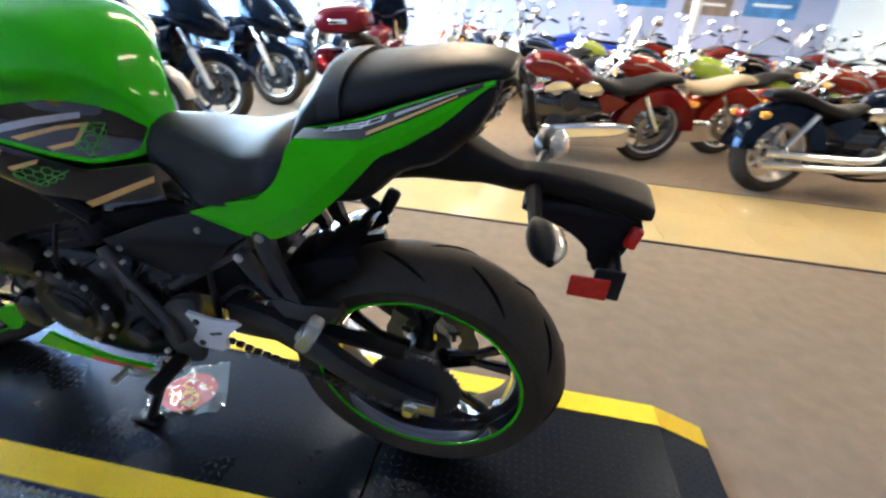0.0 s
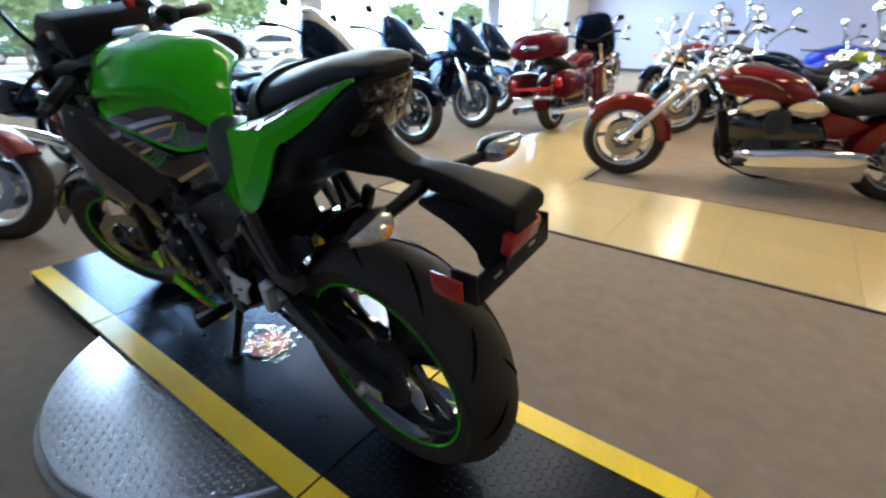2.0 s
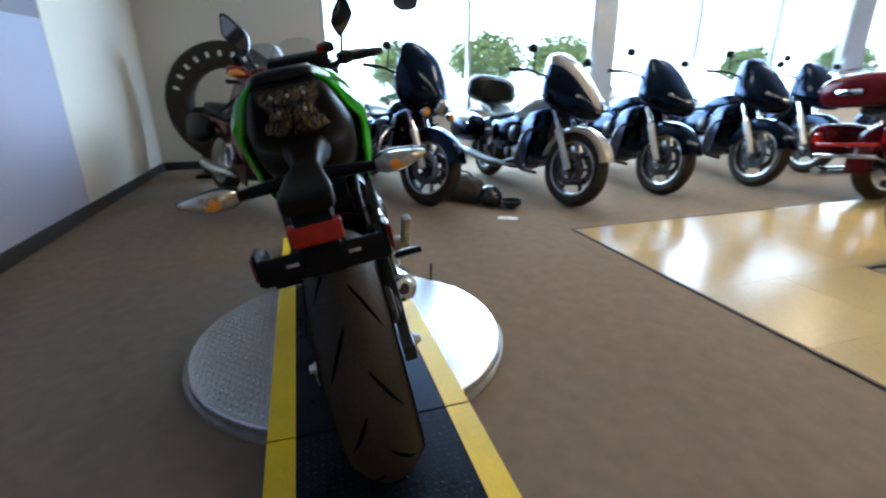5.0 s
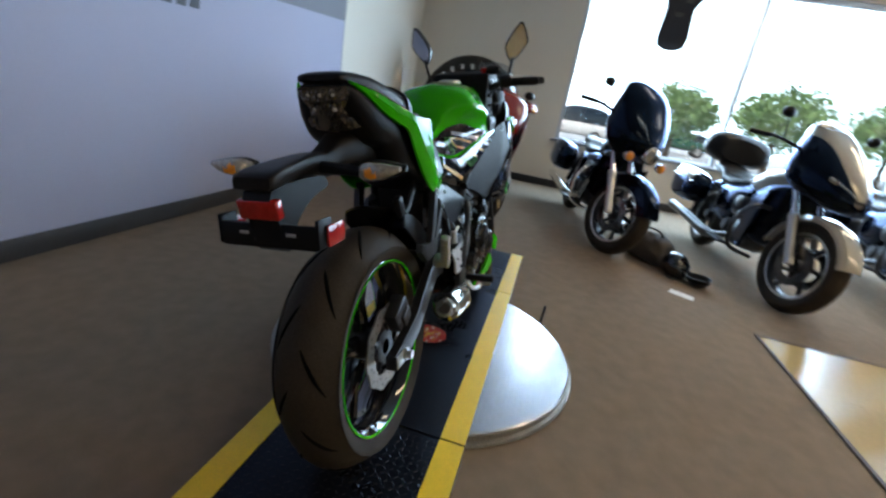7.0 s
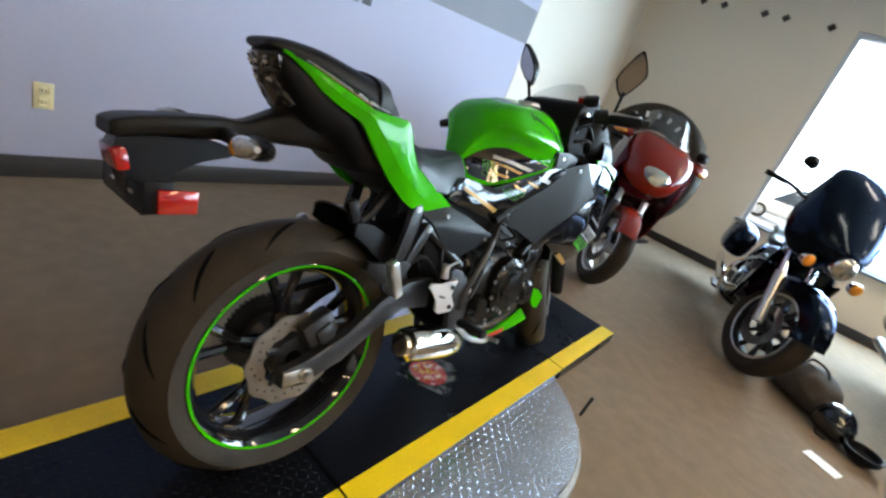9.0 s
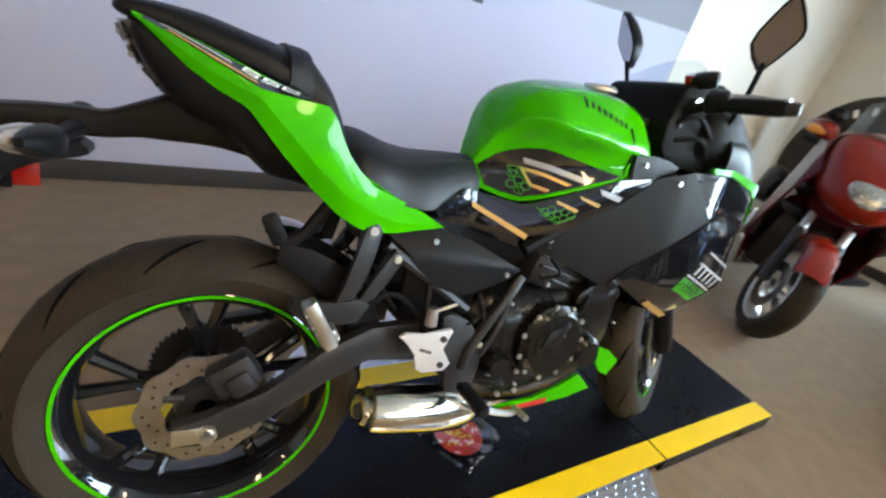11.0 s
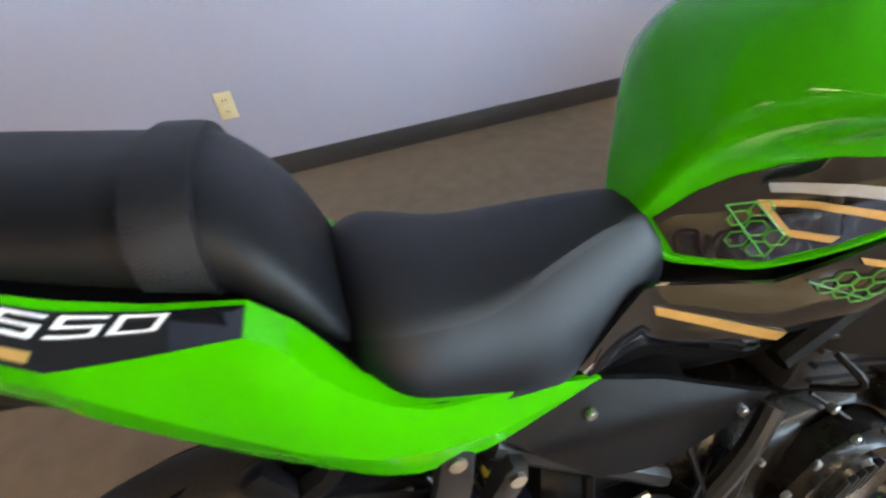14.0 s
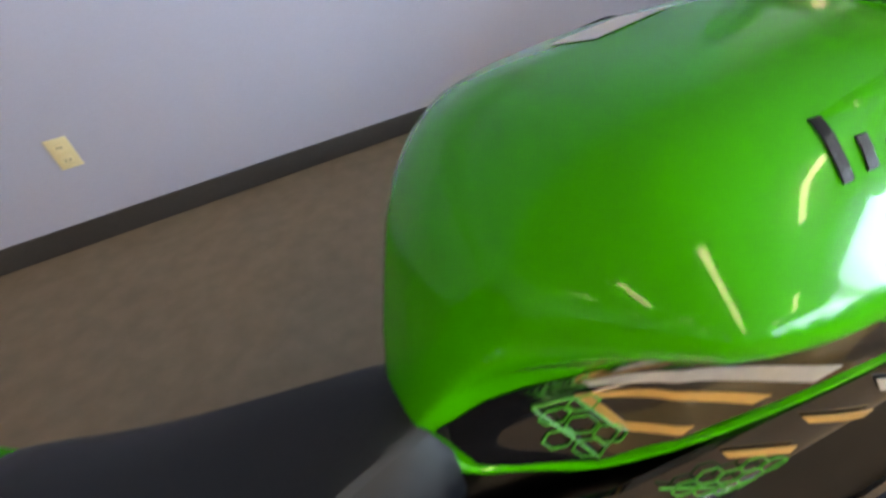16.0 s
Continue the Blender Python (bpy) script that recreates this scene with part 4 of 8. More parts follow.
bm = B()
rings = seat_strip(bm, seat_top)
bm.faces.new(rings[-1])
rs = part("rider_seat", bm, SUEDE, bike, "black dished rider seat")
for s in (-1, 1):
    bm = B()
    rings = seat_strip(bm, lambda r: [(s * y, z) for y, z in seat_side(r)])
    bm.faces.new(rings[0] + [bm.verts.new((RIDER[0][0], 0, RIDER[0][1]))])
    bm.faces.new(rings[-1] + [bm.verts.new((RIDER[-1][0], 0, RIDER[-1][1] - 0.004))])
    part("seat_side", bm, VINYLSMOOTH, rs, "smooth black vinyl seat side")

# fuel tank
# stations: x, then half width and height of the lower edge, the waist, the knee crease, the shoulder and the roof crease, then the top
TANK = [(0.492, 0.022, 0.792, 0.022, 0.8, 0.024, 0.812, 0.026, 0.822, 0.02, 0.832, 0.836),
        (0.503, 0.034, 0.784, 0.032, 0.81, 0.036, 0.835, 0.042, 0.853, 0.03, 0.868, 0.872),
        (0.517, 0.044, 0.777, 0.04, 0.815, 0.046, 0.855, 0.058, 0.885, 0.042, 0.905, 0.912),
        (0.532, 0.052, 0.772, 0.045, 0.82, 0.056, 0.872, 0.078, 0.912, 0.056, 0.938, 0.947),
        (0.55, 0.06, 0.769, 0.05, 0.825, 0.07, 0.885, 0.1, 0.93, 0.07, 0.965, 0.976),
        (0.575, 0.07, 0.766, 0.056, 0.83, 0.088, 0.893, 0.13, 0.94, 0.088, 0.985, 0.998),
        (0.605, 0.085, 0.763, 0.066, 0.838, 0.105, 0.898, 0.158, 0.938, 0.102, 0.998, 1.013),
        (0.65, 0.106, 0.775, 0.09, 0.848, 0.122, 0.9, 0.169, 0.93, 0.107, 1.006, 1.024),
        (0.74, 0.138, 0.812, 0.126, 0.858, 0.14, 0.892, 0.171, 0.92, 0.107, 1.012, 1.033),
        (0.82, 0.154, 0.842, 0.147, 0.87, 0.15, 0.89, 0.163, 0.912, 0.102, 1.01, 1.033),
        (0.9, 0.145, 0.858, 0.142, 0.88, 0.141, 0.895, 0.14, 0.915, 0.088, 0.995, 1.02),
        (0.925, 0.130, 0.866, 0.128, 0.884, 0.126, 0.896, 0.122, 0.912, 0.078, 0.968, 0.988),
        (0.94, 0.105, 0.876, 0.103, 0.888, 0.101, 0.898, 0.096, 0.908, 0.06, 0.94, 0.955),
        (0.946, 0.06, 0.886, 0.058, 0.892, 0.056, 0.898, 0.052, 0.904, 0.03, 0.915, 0.92)]


def tank_at(x):
    rows = TANK
    for i in range(len(rows) - 1):
        if x <= rows[i + 1][0] or i == len(rows) - 2:
            P = [np.array(rows[min(max(i + k, 0), len(rows) - 1)][1:]) for k in (-1, 0, 1, 2)]
            t = min(1, max(0, (x - rows[i][0]) / (rows[i + 1][0] - rows[i][0])))
            a, b, c, d = P
            return 0.5 * ((2 * b) + (c - a) * t + (2 * a - 5 * b + 4 * c - d) * t * t + (3 * b - a - 3 * c + d) * t ** 3)


def tank_section(x):
    """Half outline of the tank at x, from the bottom middle up to the top middle."""
    wb_, zb, wm, zm, wc, zc, wu, zu, we, ze, zt = tank_at(x)
    return rounded([(0, zb - 0.004), (wb_, zb), (wm, zm), (wc, zc), (wu, zu), (we, ze), (0, zt)], (0.012, 0.03, 0.012, 0.022, 0.03))


def tank_y(x, z):
    sec = tank_section(x)
    best = 0.0
    for (w0, z0), (w1, z1) in zip(sec, sec[1:]):
        if min(z0, z1) <= z <= max(z0, z1) and z1 != z0:
            best = max(best, w0 + (w1 - w0) * (z - z0) / (z1 - z0))
    return best


bm = B()
rings = []
TX = [0.492, 0.4975, 0.503, 0.510, 0.517, 0.5245, 0.532, 0.540] + [0.550 + 0.0137 * i for i in range(28)] + [0.928, 0.935, 0.941, 0.946]
for x in TX:
    sec = tank_section(x)
    loop = [(w, z) for w, z in sec] + [(-w, z) for w, z in sec[-2:0:-1]]
    rings.append([bm.verts.new((x, w, z)) for w, z in loop])
for a, b in zip(rings, rings[1:]):
    for k in range(len(a)):
        bm.faces.new((a[k], a[(k + 1) % len(a)], b[(k + 1) % len(a)], b[k]))
bm.faces.new(rings[0])
bm.faces.new(rings[-1][::-1])
tank = part("fuel_tank", bm, GREEN, bike, "lime green sculpted fuel tank")


INS_UP = [(0.506, 0.826), (0.535, 0.853), (0.56, 0.868), (0.588, 0.877), (0.625, 0.882), (0.661, 0.877), (0.743, 0.862), (0.812, 0.850)]
INS_LO = [(0.506, 0.823), (0.527, 0.784), (0.56, 0.776), (0.603, 0.771), (0.66, 0.790), (0.74, 0.823), (0.812, 0.847)]


def trim_y(x, z):
    mid = lerp([(0.4, 0.727), (0.5, 0.735), (0.6, 0.705), (0.7, 0.74), (0.8, 0.81), (0.9, 0.85)], x)
    return 0.006 - (1.2 if z > mid else 5.0) * (z - mid) ** 2 + 0.007 * math.exp(-((x - 0.53) / 0.035) ** 2 - ((z - 0.697) / 0.012) ** 2) + lerp([(0.37, 0.110), (0.45, 0.082), (0.487, 0.072), (0.55, 0.086), (0.623, 0.105), (0.70, 0.125), (0.8, 0.152), (0.9, 0.165)], x)


def mesh_print(bm, cells, yfun, r, s):
    for hx, hz in cells:
        for k in range(6):
            P = []
            for a in (math.pi / 3 * k, math.pi / 3 * (k + 1)):
                x, z = hx + r * math.cos(a), hz + 0.8 * r * math.sin(a)
                P.append((x, s * (yfun(x, z) + 0.0025), z))
            tube(bm, P, 0.0008, 5)


# black side trim between seat, tank and fairing
frame_rows = dense([(0.26, 0.68, 0, 0.06, 0.03, 0.03, 3), (0.36, 0.69, 0, 0.07, 0.035, 0.06, 3), (0.45, 0.69, 0, 0.055, 0.05, 0.09, 3), (0.53, 0.69, 0, 0.055, 0.06, 0.11, 3), (0.65, 0.68, 0, 0.075, 0.07, 0.1, 3), (0.80, 0.70, 0, 0.10, 0.09, 0.1, 3), (0.95, 0.74, 0, 0.118, 0.09, 0.12, 3), (1.08, 0.77, 0, 0.11, 0.08, 0.12, 3)], 3)
bm = B()
hull(bm, frame_rows, 32)
part("inner_frame", bm, BLACK, bike, "black inner frame under the tank")
for s in (-1, 1):
    bm = B()
    sheet(bm, INS_UP, INS_LO, tank_y, s, 0.001, 0.0015, 40, 8)
    ins = part("tank_inlay", bm, BLACKGLOSS, tank, "gloss black tank decal")
    bm = B()
    sheet(bm, [(0.592, 0.856), (0.66, 0.848), (0.745, 0.831)], [(0.600, 0.844), (0.66, 0.836), (0.728, 0.822)], tank_y, s, 0.0008, 0.0023, 24, 3)
    part("silver_stripe", bm, SILVERDECAL, ins, "silver stripe")
    bm = B()
    sheet(bm, [(0.592, 0.836), (0.64, 0.831), (0.705, 0.816)], [(0.598, 0.829), (0.64, 0.824), (0.694, 0.810)], tank_y, s, 0.0008, 0.0023, 20, 2)
    sheet(bm, [(0.592, 0.836), (0.618, 0.798)], [(0.601, 0.834), (0.626, 0.798)], tank_y, s, 0.0008, 0.0025, 10, 2)
    sheet(bm, [(0.619, 0.804), (0.660, 0.797)], [(0.624, 0.796), (0.652, 0.791)], tank_y, s, 0.0008, 0.0023, 10, 2)
    part("gold_stripe", bm, GOLDSTRIPE, ins, "gold outline stripes")
    bm = B()
    mesh_print(bm, ((0.580, 0.818), (0.596, 0.806), (0.580, 0.796), (0.598, 0.826), (0.612, 0.796), (0.598, 0.785)), tank_y, 0.0105, s)
    edge = [(0.565, 0.834), (0.592, 0.834), (0.618, 0.798), (0.603, 0.776), (0.565, 0.834)]
    tube(bm, [(x, s * (tank_y(x, z) + 0.0025), z) for x, z in edge], 0.001, 5)
    part("hexagon_mesh", bm, DECALGREEN, ins, "fine green hexagon mesh print")
    # green lower trim line of the tank
    bm = B()
    tr = [(0.497, 0.824), (0.506, 0.802), (0.521, 0.779), (0.560, 0.769), (0.603, 0.765), (0.66, 0.784), (0.74, 0.818), (0.812, 0.846), (0.824, 0.868), (0.828, 0.885)]
    tube(bm, curve_pts([(x, s * (tank_y(x, z) + 0.0005), z) for x, z in tr], 4), 0.004, 8)
    part("trim_line", bm, GREEN, tank)
    bm = B()
    tube(bm, curve_pts([(x, s * (tank_y(x, z) - 0.0005), z) for x, z in ((0.826, 0.872), (0.826, 0.90), (0.822, 0.93), (0.82, 0.955))], 4), 0.0028, 6)
    part("panel_gap", bm, BLACK, tank, "dark gap between tank covers")
    bm = B()
    sheet(bm, [(0.385, 0.738), (0.47, 0.778), (0.53, 0.768), (0.603, 0.758), (0.66, 0.778), (0.74, 0.812), (0.81, 0.842), (0.89, 0.855)], [(0.40, 0.716), (0.47, 0.698), (0.55, 0.676), (0.63, 0.655), (0.68, 0.690), (0.75, 0.735), (0.83, 0.785), (0.90, 0.845)], trim_y, s, 0.005, 0.0, 40, 8)
    st_ = part("side_trim", bm, BLACKGLOSS, bike, "gloss black side trim under the tank")
    bm = B()
    sheet(bm, [(0.484, 0.753), (0.627, 0.693)], [(0.488, 0.741), (0.622, 0.681)], trim_y, s, 0.0008, 0.0022, 20, 2)
    part("gold_stripe", bm, GOLDSTRIPE, st_, "gold diagonal stripe")
    bm = B()
    sheet(bm, [(0.671, 0.779), (0.726, 0.764)], [(0.676, 0.771), (0.722, 0.757)], trim_y, s, 0.0008, 0.0022, 14, 2)
    part("gold_stripe", bm, GOLDSTRIPE, st_, "short gold stripe")
    bm = B()
    sheet(bm, [(0.722, 0.796), (0.775, 0.783)], [(0.728, 0.788), (0.772, 0.775)], trim_y, s, 0.0008, 0.0022, 14, 2)
    part("gold_stripe", bm, GOLDSTRIPE, st_, "short gold stripe")
    bm = B()
    sheet(bm, [(0.765, 0.817), (0.828, 0.805)], [(0.772, 0.804), (0.822, 0.793)], trim_y, s, 0.0008, 0.0022, 14, 2)
    part("silver_stripe", bm, SILVERDECAL, st_, "short silver stripe")
    bm = B()
    mesh_print(bm, ((0.648, 0.750), (0.664, 0.757), (0.664, 0.742), (0.680, 0.749), (0.680, 0.735), (0.696, 0.742), (0.696, 0.756), (0.712, 0.749)), trim_y, 0.0103, s)
    tube(bm, [(x, s * (trim_y(x, z) + 0.0025), z) for x, z in ((0.629, 0.758), (0.690, 0.729), (0.722, 0.752))], 0.001, 5)
    part("hexagon_mesh", bm, DECALGREEN, st_, "fine green hexagon mesh print")
    # dark brand wordmark, drawn as plain slanted bars
    for k in range(8):
        x = 0.684 + 0.0165 * k
        z = 0.990 - 0.0045 * k
        h = 0.006 if k else 0.011
        bm = B()
        sheet(bm, [(x - 0.002, z + h), (x + 0.005, z + h)], [(x - 0.004, z - h), (x + 0.003, z - h)], tank_y, s, 0.001, 0.0014, 3, 8)
        part("wordmark_bar", bm, BLACK, tank, smooth=False)
bm = B()
lathe(bm, [(0.0005, 0.012), (0.036, 0.012), (0.042, 0.006), (0.043, 0.0)], seg=28)
bmesh.ops.rotate(bm, cent=(0, 0, 0), matrix=Matrix.Rotation(radians(90), 3, "X"), verts=bm.verts[:])
bmesh.ops.translate(bm, vec=(0.83, 0, 1.030), verts=bm.verts[:])
part("filler_cap", bm, ALLOY, tank, "round fuel filler cap")
bm = B()
grid = [[None] * 7 for _ in range(9)]
for i in range(9):
    x = 0.668 + 0.060 * i / 8
    sec = tank_section(x)
    top = [(w, z) for w, z in sec if z > 0.93]
    for j in range(7):
        y = 0.006 + 0.045 * j / 6
        z = max(z0 + (z1 - z0) * (abs(y) - w0) / (w1 - w0) for (w0, z0), (w1, z1) in zip(top, top[1:]) if min(w0, w1) <= abs(y) <= max(w0, w1) and w0 != w1)
        grid[i][j] = bm.verts.new((x, y, z + 0.0012))
for i in range(8):
    for j in range(6):
        bm.faces.new((grid[i][j], grid[i + 1][j], grid[i + 1][j + 1], grid[i][j + 1]))
part("warning_sticker", bm, PAPER, tank, "pale printed sticker on the tank")

def cover_y(x, z):
    return 0.082 + 0.036 * min(1.0, max(0.0, (0.712 - 0.16 * max(0, x - 0.40) - z) / 0.06)) + 0.004 * math.sin((x - 0.27) * 8)


for s in (-1, 1):
    # lower black cover below the green panel tip
    bm = B()
    sheet(bm, [(0.275, 0.702), (0.34, 0.706), (0.404, 0.699), (0.49, 0.672), (0.625, 0.612)], [(0.285, 0.690), (0.335, 0.655), (0.411, 0.572), (0.489, 0.556), (0.60, 0.590)], cover_y, s, 0.008, 0, 26, 8)
    sc = part("side_cover", bm, BLACK, bike, "satin black side cover")
    for x, z in ((0.40, 0.672), (0.585, 0.602)):
        bm = B()
        bolt(bm, (x, s * cover_y(x, z), z), 0.006, s)
        part("cover_screw", bm, ALLOY, sc)


# fairing: grey knee panel, black outer shell
def fair_y(x, z):
    return lerp([(0.55, 0.080), (0.64, 0.097), (0.70, 0.118), (0.85, 0.150), (1.0, 0.186), (1.13, 0.196), (1.3, 0.182), (1.38, 0.14)], x)


for s in (-1, 1):
    bm = B()
    sheet(bm, [(0.640, 0.690), (0.75, 0.757), (0.873, 0.830), (0.93, 0.862), (1.02, 0.886)], [(0.645, 0.655), (0.74, 0.630), (0.858, 0.580), (0.90, 0.622), (1.0, 0.690), (1.128, 0.771)], fair_y, s, 0.006, 0.0, 30, 8)
    kp = part("knee_panel", bm, KNEEGREY, bike, "matt grey-brown fairing panel")
    for x, z in ((0.690, 0.683), (0.98, 0.855)):
        bm = B()
        bolt(bm, (x, s * fair_y(x, z), z), 0.006, s)
        part("screw", bm, ALLOY, kp)
    bm = B()
    sheet(bm, [(0.84, 0.588), (0.862, 0.582), (0.90, 0.624), (1.0, 0.692), (1.128, 0.773), (1.20, 0.800)], [(0.83, 0.560), (0.872, 0.560), (0.91, 0.600), (1.01, 0.672), (1.14, 0.755), (1.21, 0.785)], lambda x, z: fair_y(x, z) + 0.004, s, 0.012, 0.0, 30, 3)
    part("panel_edge", bm, BLACKGLOSS, kp, "gloss black panel edge")
    bm = B()
    sheet(bm, [(1.02, 0.884), (1.09, 0.888), (1.20, 0.875), (1.28, 0.845)], [(1.128, 0.773), (1.20, 0.80), (1.27, 0.80), (1.34, 0.79)], lambda x, z: fair_y(x, z) - 0.004, s, 0.006, 0.0, 22, 6)
    part("upper_fairing", bm, BLACKGLOSS, bike, "gloss black upper fairing")
    bm = B()
    sheet(bm, [(0.885, 0.600), (0.98, 0.672), (1.128, 0.768), (1.25, 0.785), (1.355, 0.768)], [(0.985, 0.545), (1.10, 0.488), (1.20, 0.515), (1.345, 0.612), (1.372, 0.70)], lambda x, z: fair_y(x, z) - 0.002 - 1.2 * max(0, 0.60 - z) ** 1.5, s, 0.006, 0.0, 30, 10)
    of = part("outer_fairing", bm, BLACKGLOSS, bike, "gloss black lower fairing")
    fy = lambda x, z: fair_y(x, z) - 0.002 - 1.2 * max(0, 0.60 - z) ** 1.5
    for a, b, c, d in (((1.115, 0.622), (1.255, 0.567), (1.258, 0.572), (1.118, 0.628)), ((1.155, 0.655), (1.300, 0.597), (1.304, 0.603), (1.158, 0.661)), ((1.185, 0.685), (1.335, 0.625), (1.338, 0.630), (1.188, 0.690))):
        bm = B()
        sheet(bm, [a, b], [d, c], fy, s, 0.0008, 0.002, 16, 1)
        part("pale_graphic", bm, SILVERDECAL, of, "thin pale graphic line")
    for k in range(5):
        bm = B()
        x0, z0 = 1.140 + 0.026 * k, 0.626 - 0.0105 * k
        sheet(bm, [(x0, z0), (x0 + 0.028, z0 + 0.026)], [(x0 + 0.009, z0 - 0.004), (x0 + 0.037, z0 + 0.022)], fy, s, 0.0008, 0.002, 8, 1)
        part("pale_graphic", bm, SILVERDECAL, of, "pale slanted lettering bar")
    bm = B()
    sheet(bm, [(1.079, 0.584), (1.108, 0.619)], [(1.193, 0.537), (1.249, 0.564)], fy, s, 0.0008, 0.0018, 10, 6)
    gg = part("green_graphic", bm, DECALGREEN, of, "green mesh graphic")
    bm = B()
    mesh_print(bm, [(1.105 + 0.022 * i + 0.011 * (j % 2), 0.594 - 0.009 * i + 0.013 * j) for i in range(5) for j in (0, 1)], lambda x, z: fy(x, z) + 0.001, 0.0115, s)
    part("mesh_line", bm, BLACK, gg, kind="stuff")
    bm = B()
    sheet(bm, [(1.002, 0.536), (1.133, 0.476)], [(1.016, 0.547), (1.146, 0.487)], lambda x, z: fy(x, z) + 0.004, s, 0.001, 0.002, 10, 2)
    part("gold_stripe", bm, GOLDSTRIPE, of, "gold stripe")
    # green nose edge
    bm = B()
    sheet(bm, [(1.07, 0.903), (1.15, 0.906), (1.29, 0.880), (1.372, 0.822), (1.372, 0.762)], [(1.08, 0.890), (1.15, 0.890), (1.27, 0.858), (1.345, 0.812), (1.352, 0.765)], lambda x, z: fair_y(x, z) + 0.004, s, 0.008, 0.0, 30, 4)
    part("nose_edge", bm, GREEN, bike, "lime green fairing edge")
    # belly panel
    bm = B()
    fb = lambda x, z: 0.155 + 0.08 * (x - 0.62)
    sheet(bm, [(0.617, 0.272), (0.72, 0.286), (0.80, 0.318), (0.845, 0.345)], [(0.617, 0.264), (0.72, 0.262), (0.82, 0.276), (0.895, 0.300)], fb, s, 0.008, 0.0, 26, 6)
    bp = part("belly_panel", bm, GREEN, bike, "lime green belly panel")
    bm = B()
    sheet(bm, [(0.625, 0.267), (0.70, 0.275), (0.765, 0.285)], [(0.625, 0.262), (0.70, 0.261), (0.76, 0.268)], fb, s, 0.001, 0.002, 12, 2)
    part("red_decal", bm, REDPRINT, bp, "small orange-red decal")
    bm = B()
    sheet(bm, [(0.888, 0.42), (0.925, 0.41), (0.965, 0.378)], [(0.892, 0.375), (0.915, 0.345), (0.942, 0.335)], fb, s, 0.008, 0.0, 12, 5)
    part("belly_panel", bm, GREEN, bike, "lime green belly panel")
# nose with headlights and inner dash shell
bm = B()
hull(bm, dense([(1.16, 0.93, 0, 0.17, 0.08, 0.10, 2.6), (1.25, 0.92, 0, 0.165, 0.085, 0.14, 2.6), (1.35, 0.87, 0, 0.14, 0.07, 0.16, 2.4), (1.44, 0.80, 0, 0.095, 0.05, 0.12, 2.2), (1.49, 0.745, 0, 0.04, 0.02, 0.04, 2)], 3), 28)
nose = part("nose_cowl", bm, BLACK, bike, "black nose cowl")
for s in (-1, 1):
    bm = B()
    hull(bm, [(1.40, 0.80, s * 0.072, 0.045, 0.022, 0.022, 2.2), (1.45, 0.785, s * 0.062, 0.035, 0.018, 0.018, 2.2), (1.475, 0.775, s * 0.055, 0.012, 0.008, 0.008, 2)], 14)
    part("headlight", bm, LAMPGLASS, nose, "slanted headlight")
    # mirrors on stalks
    bm = B()
    tube(bm, curve_pts([(1.15, s * 0.13, 0.99), (1.12, s * 0.175, 1.06), (1.105, s * 0.20, 1.15)]), 0.0065, 8)
    stalk = part("mirror_stalk", bm, BLACK, bike, "black mirror on a stalk")
    bm = B()
    out = smoothpoly([(-0.046, -0.025), (-0.03, 0.03), (-0.004, 0.078), (0.012, 0.074), (0.042, 0.022), (0.036, -0.01), (0.0, -0.07), (-0.016, -0.07)], 2)
    a = [bm.verts.new((0.012, y, z)) for y, z in out]
    b = [bm.verts.new((-0.006, 1.06 * y, 1.04 * z)) for y, z in out]
    c = [bm.verts.new((0.034, 0.6 * y, 0.6 * z)) for y, z in out]
    for r0, r1 in ((a, b), (c, a)):
        for k in range(len(out)):
            bm.faces.new((r0[k], r0[(k + 1) % len(out)], r1[(k + 1) % len(out)], r1[k]))
    bm.faces.new(c)
    bm.faces.new(b[::-1])
    M = Matrix.Translation((1.10, s * 0.215, 1.205)) @ Matrix.Rotation(radians(-s * 22), 4, "Z") @ Matrix.Rotation(radians(-s * 8), 4, "X") @ Matrix.Rotation(radians(-16), 4, "Y") @ Matrix.Diagonal((1, s, 1, 1))
    bmesh.ops.transform(bm, matrix=M, verts=bm.verts[:])
    part("mirror_shell", bm, BLACK, stalk)
    bm = B()
    bm.faces.new([bm.verts.new((-0.0068, 0.92 * y, 0.93 * z)) for y, z in out])
    bmesh.ops.transform(bm, matrix=M, verts=bm.verts[:])
    part("mirror_glass", bm, MIRROR, stalk, "mirror glass", smooth=False)
bm = B()
U = [(1.12, 1.16), (1.16, 1.13), (1.22, 1.07), (1.30, 0.98)]
rings = []
for k in range(13):
    t = -1 + k / 6
    ring = []
    for x, z in U:
        h = lerp([(1.10, 0.11), (1.3, 0.14)], x)
        ring.append(bm.verts.new((x - 0.10 * abs(t) ** 2.2, t * h, z - 0.07 * abs(t) ** 2.5)))
    rings.append(ring)
for a, b in zip(rings, rings[1:]):
    for i in range(len(U) - 1):
        bm.faces.new((a[i], a[i + 1], b[i + 1], b[i]))
part("windscreen", bm, CLEARSCREEN, bike, "small clear windscreen")
bm = B()
box(bm, (1.10, 0, 1.035), (0.05, 0.16, 0.085), 0.012, Matrix.Rotation(radians(-35), 4, "Y"))
dash = part("dashboard", bm, BLACK, bike, "black instrument panel")
bm = B()
hull(bm, dense([(1.05, 0.965, 0, 0.10, 0.04, 0.06, 3.2), (1.10, 0.985, 0, 0.145, 0.075, 0.09, 3.4), (1.18, 0.985, 0, 0.155, 0.075, 0.10, 3.2), (1.26, 0.955, 0, 0.14, 0.05, 0.08, 2.8)], 3), 22)
part("cockpit_shell", bm, MATTBLACK, bike, "black inner cockpit shell")
bm = B()
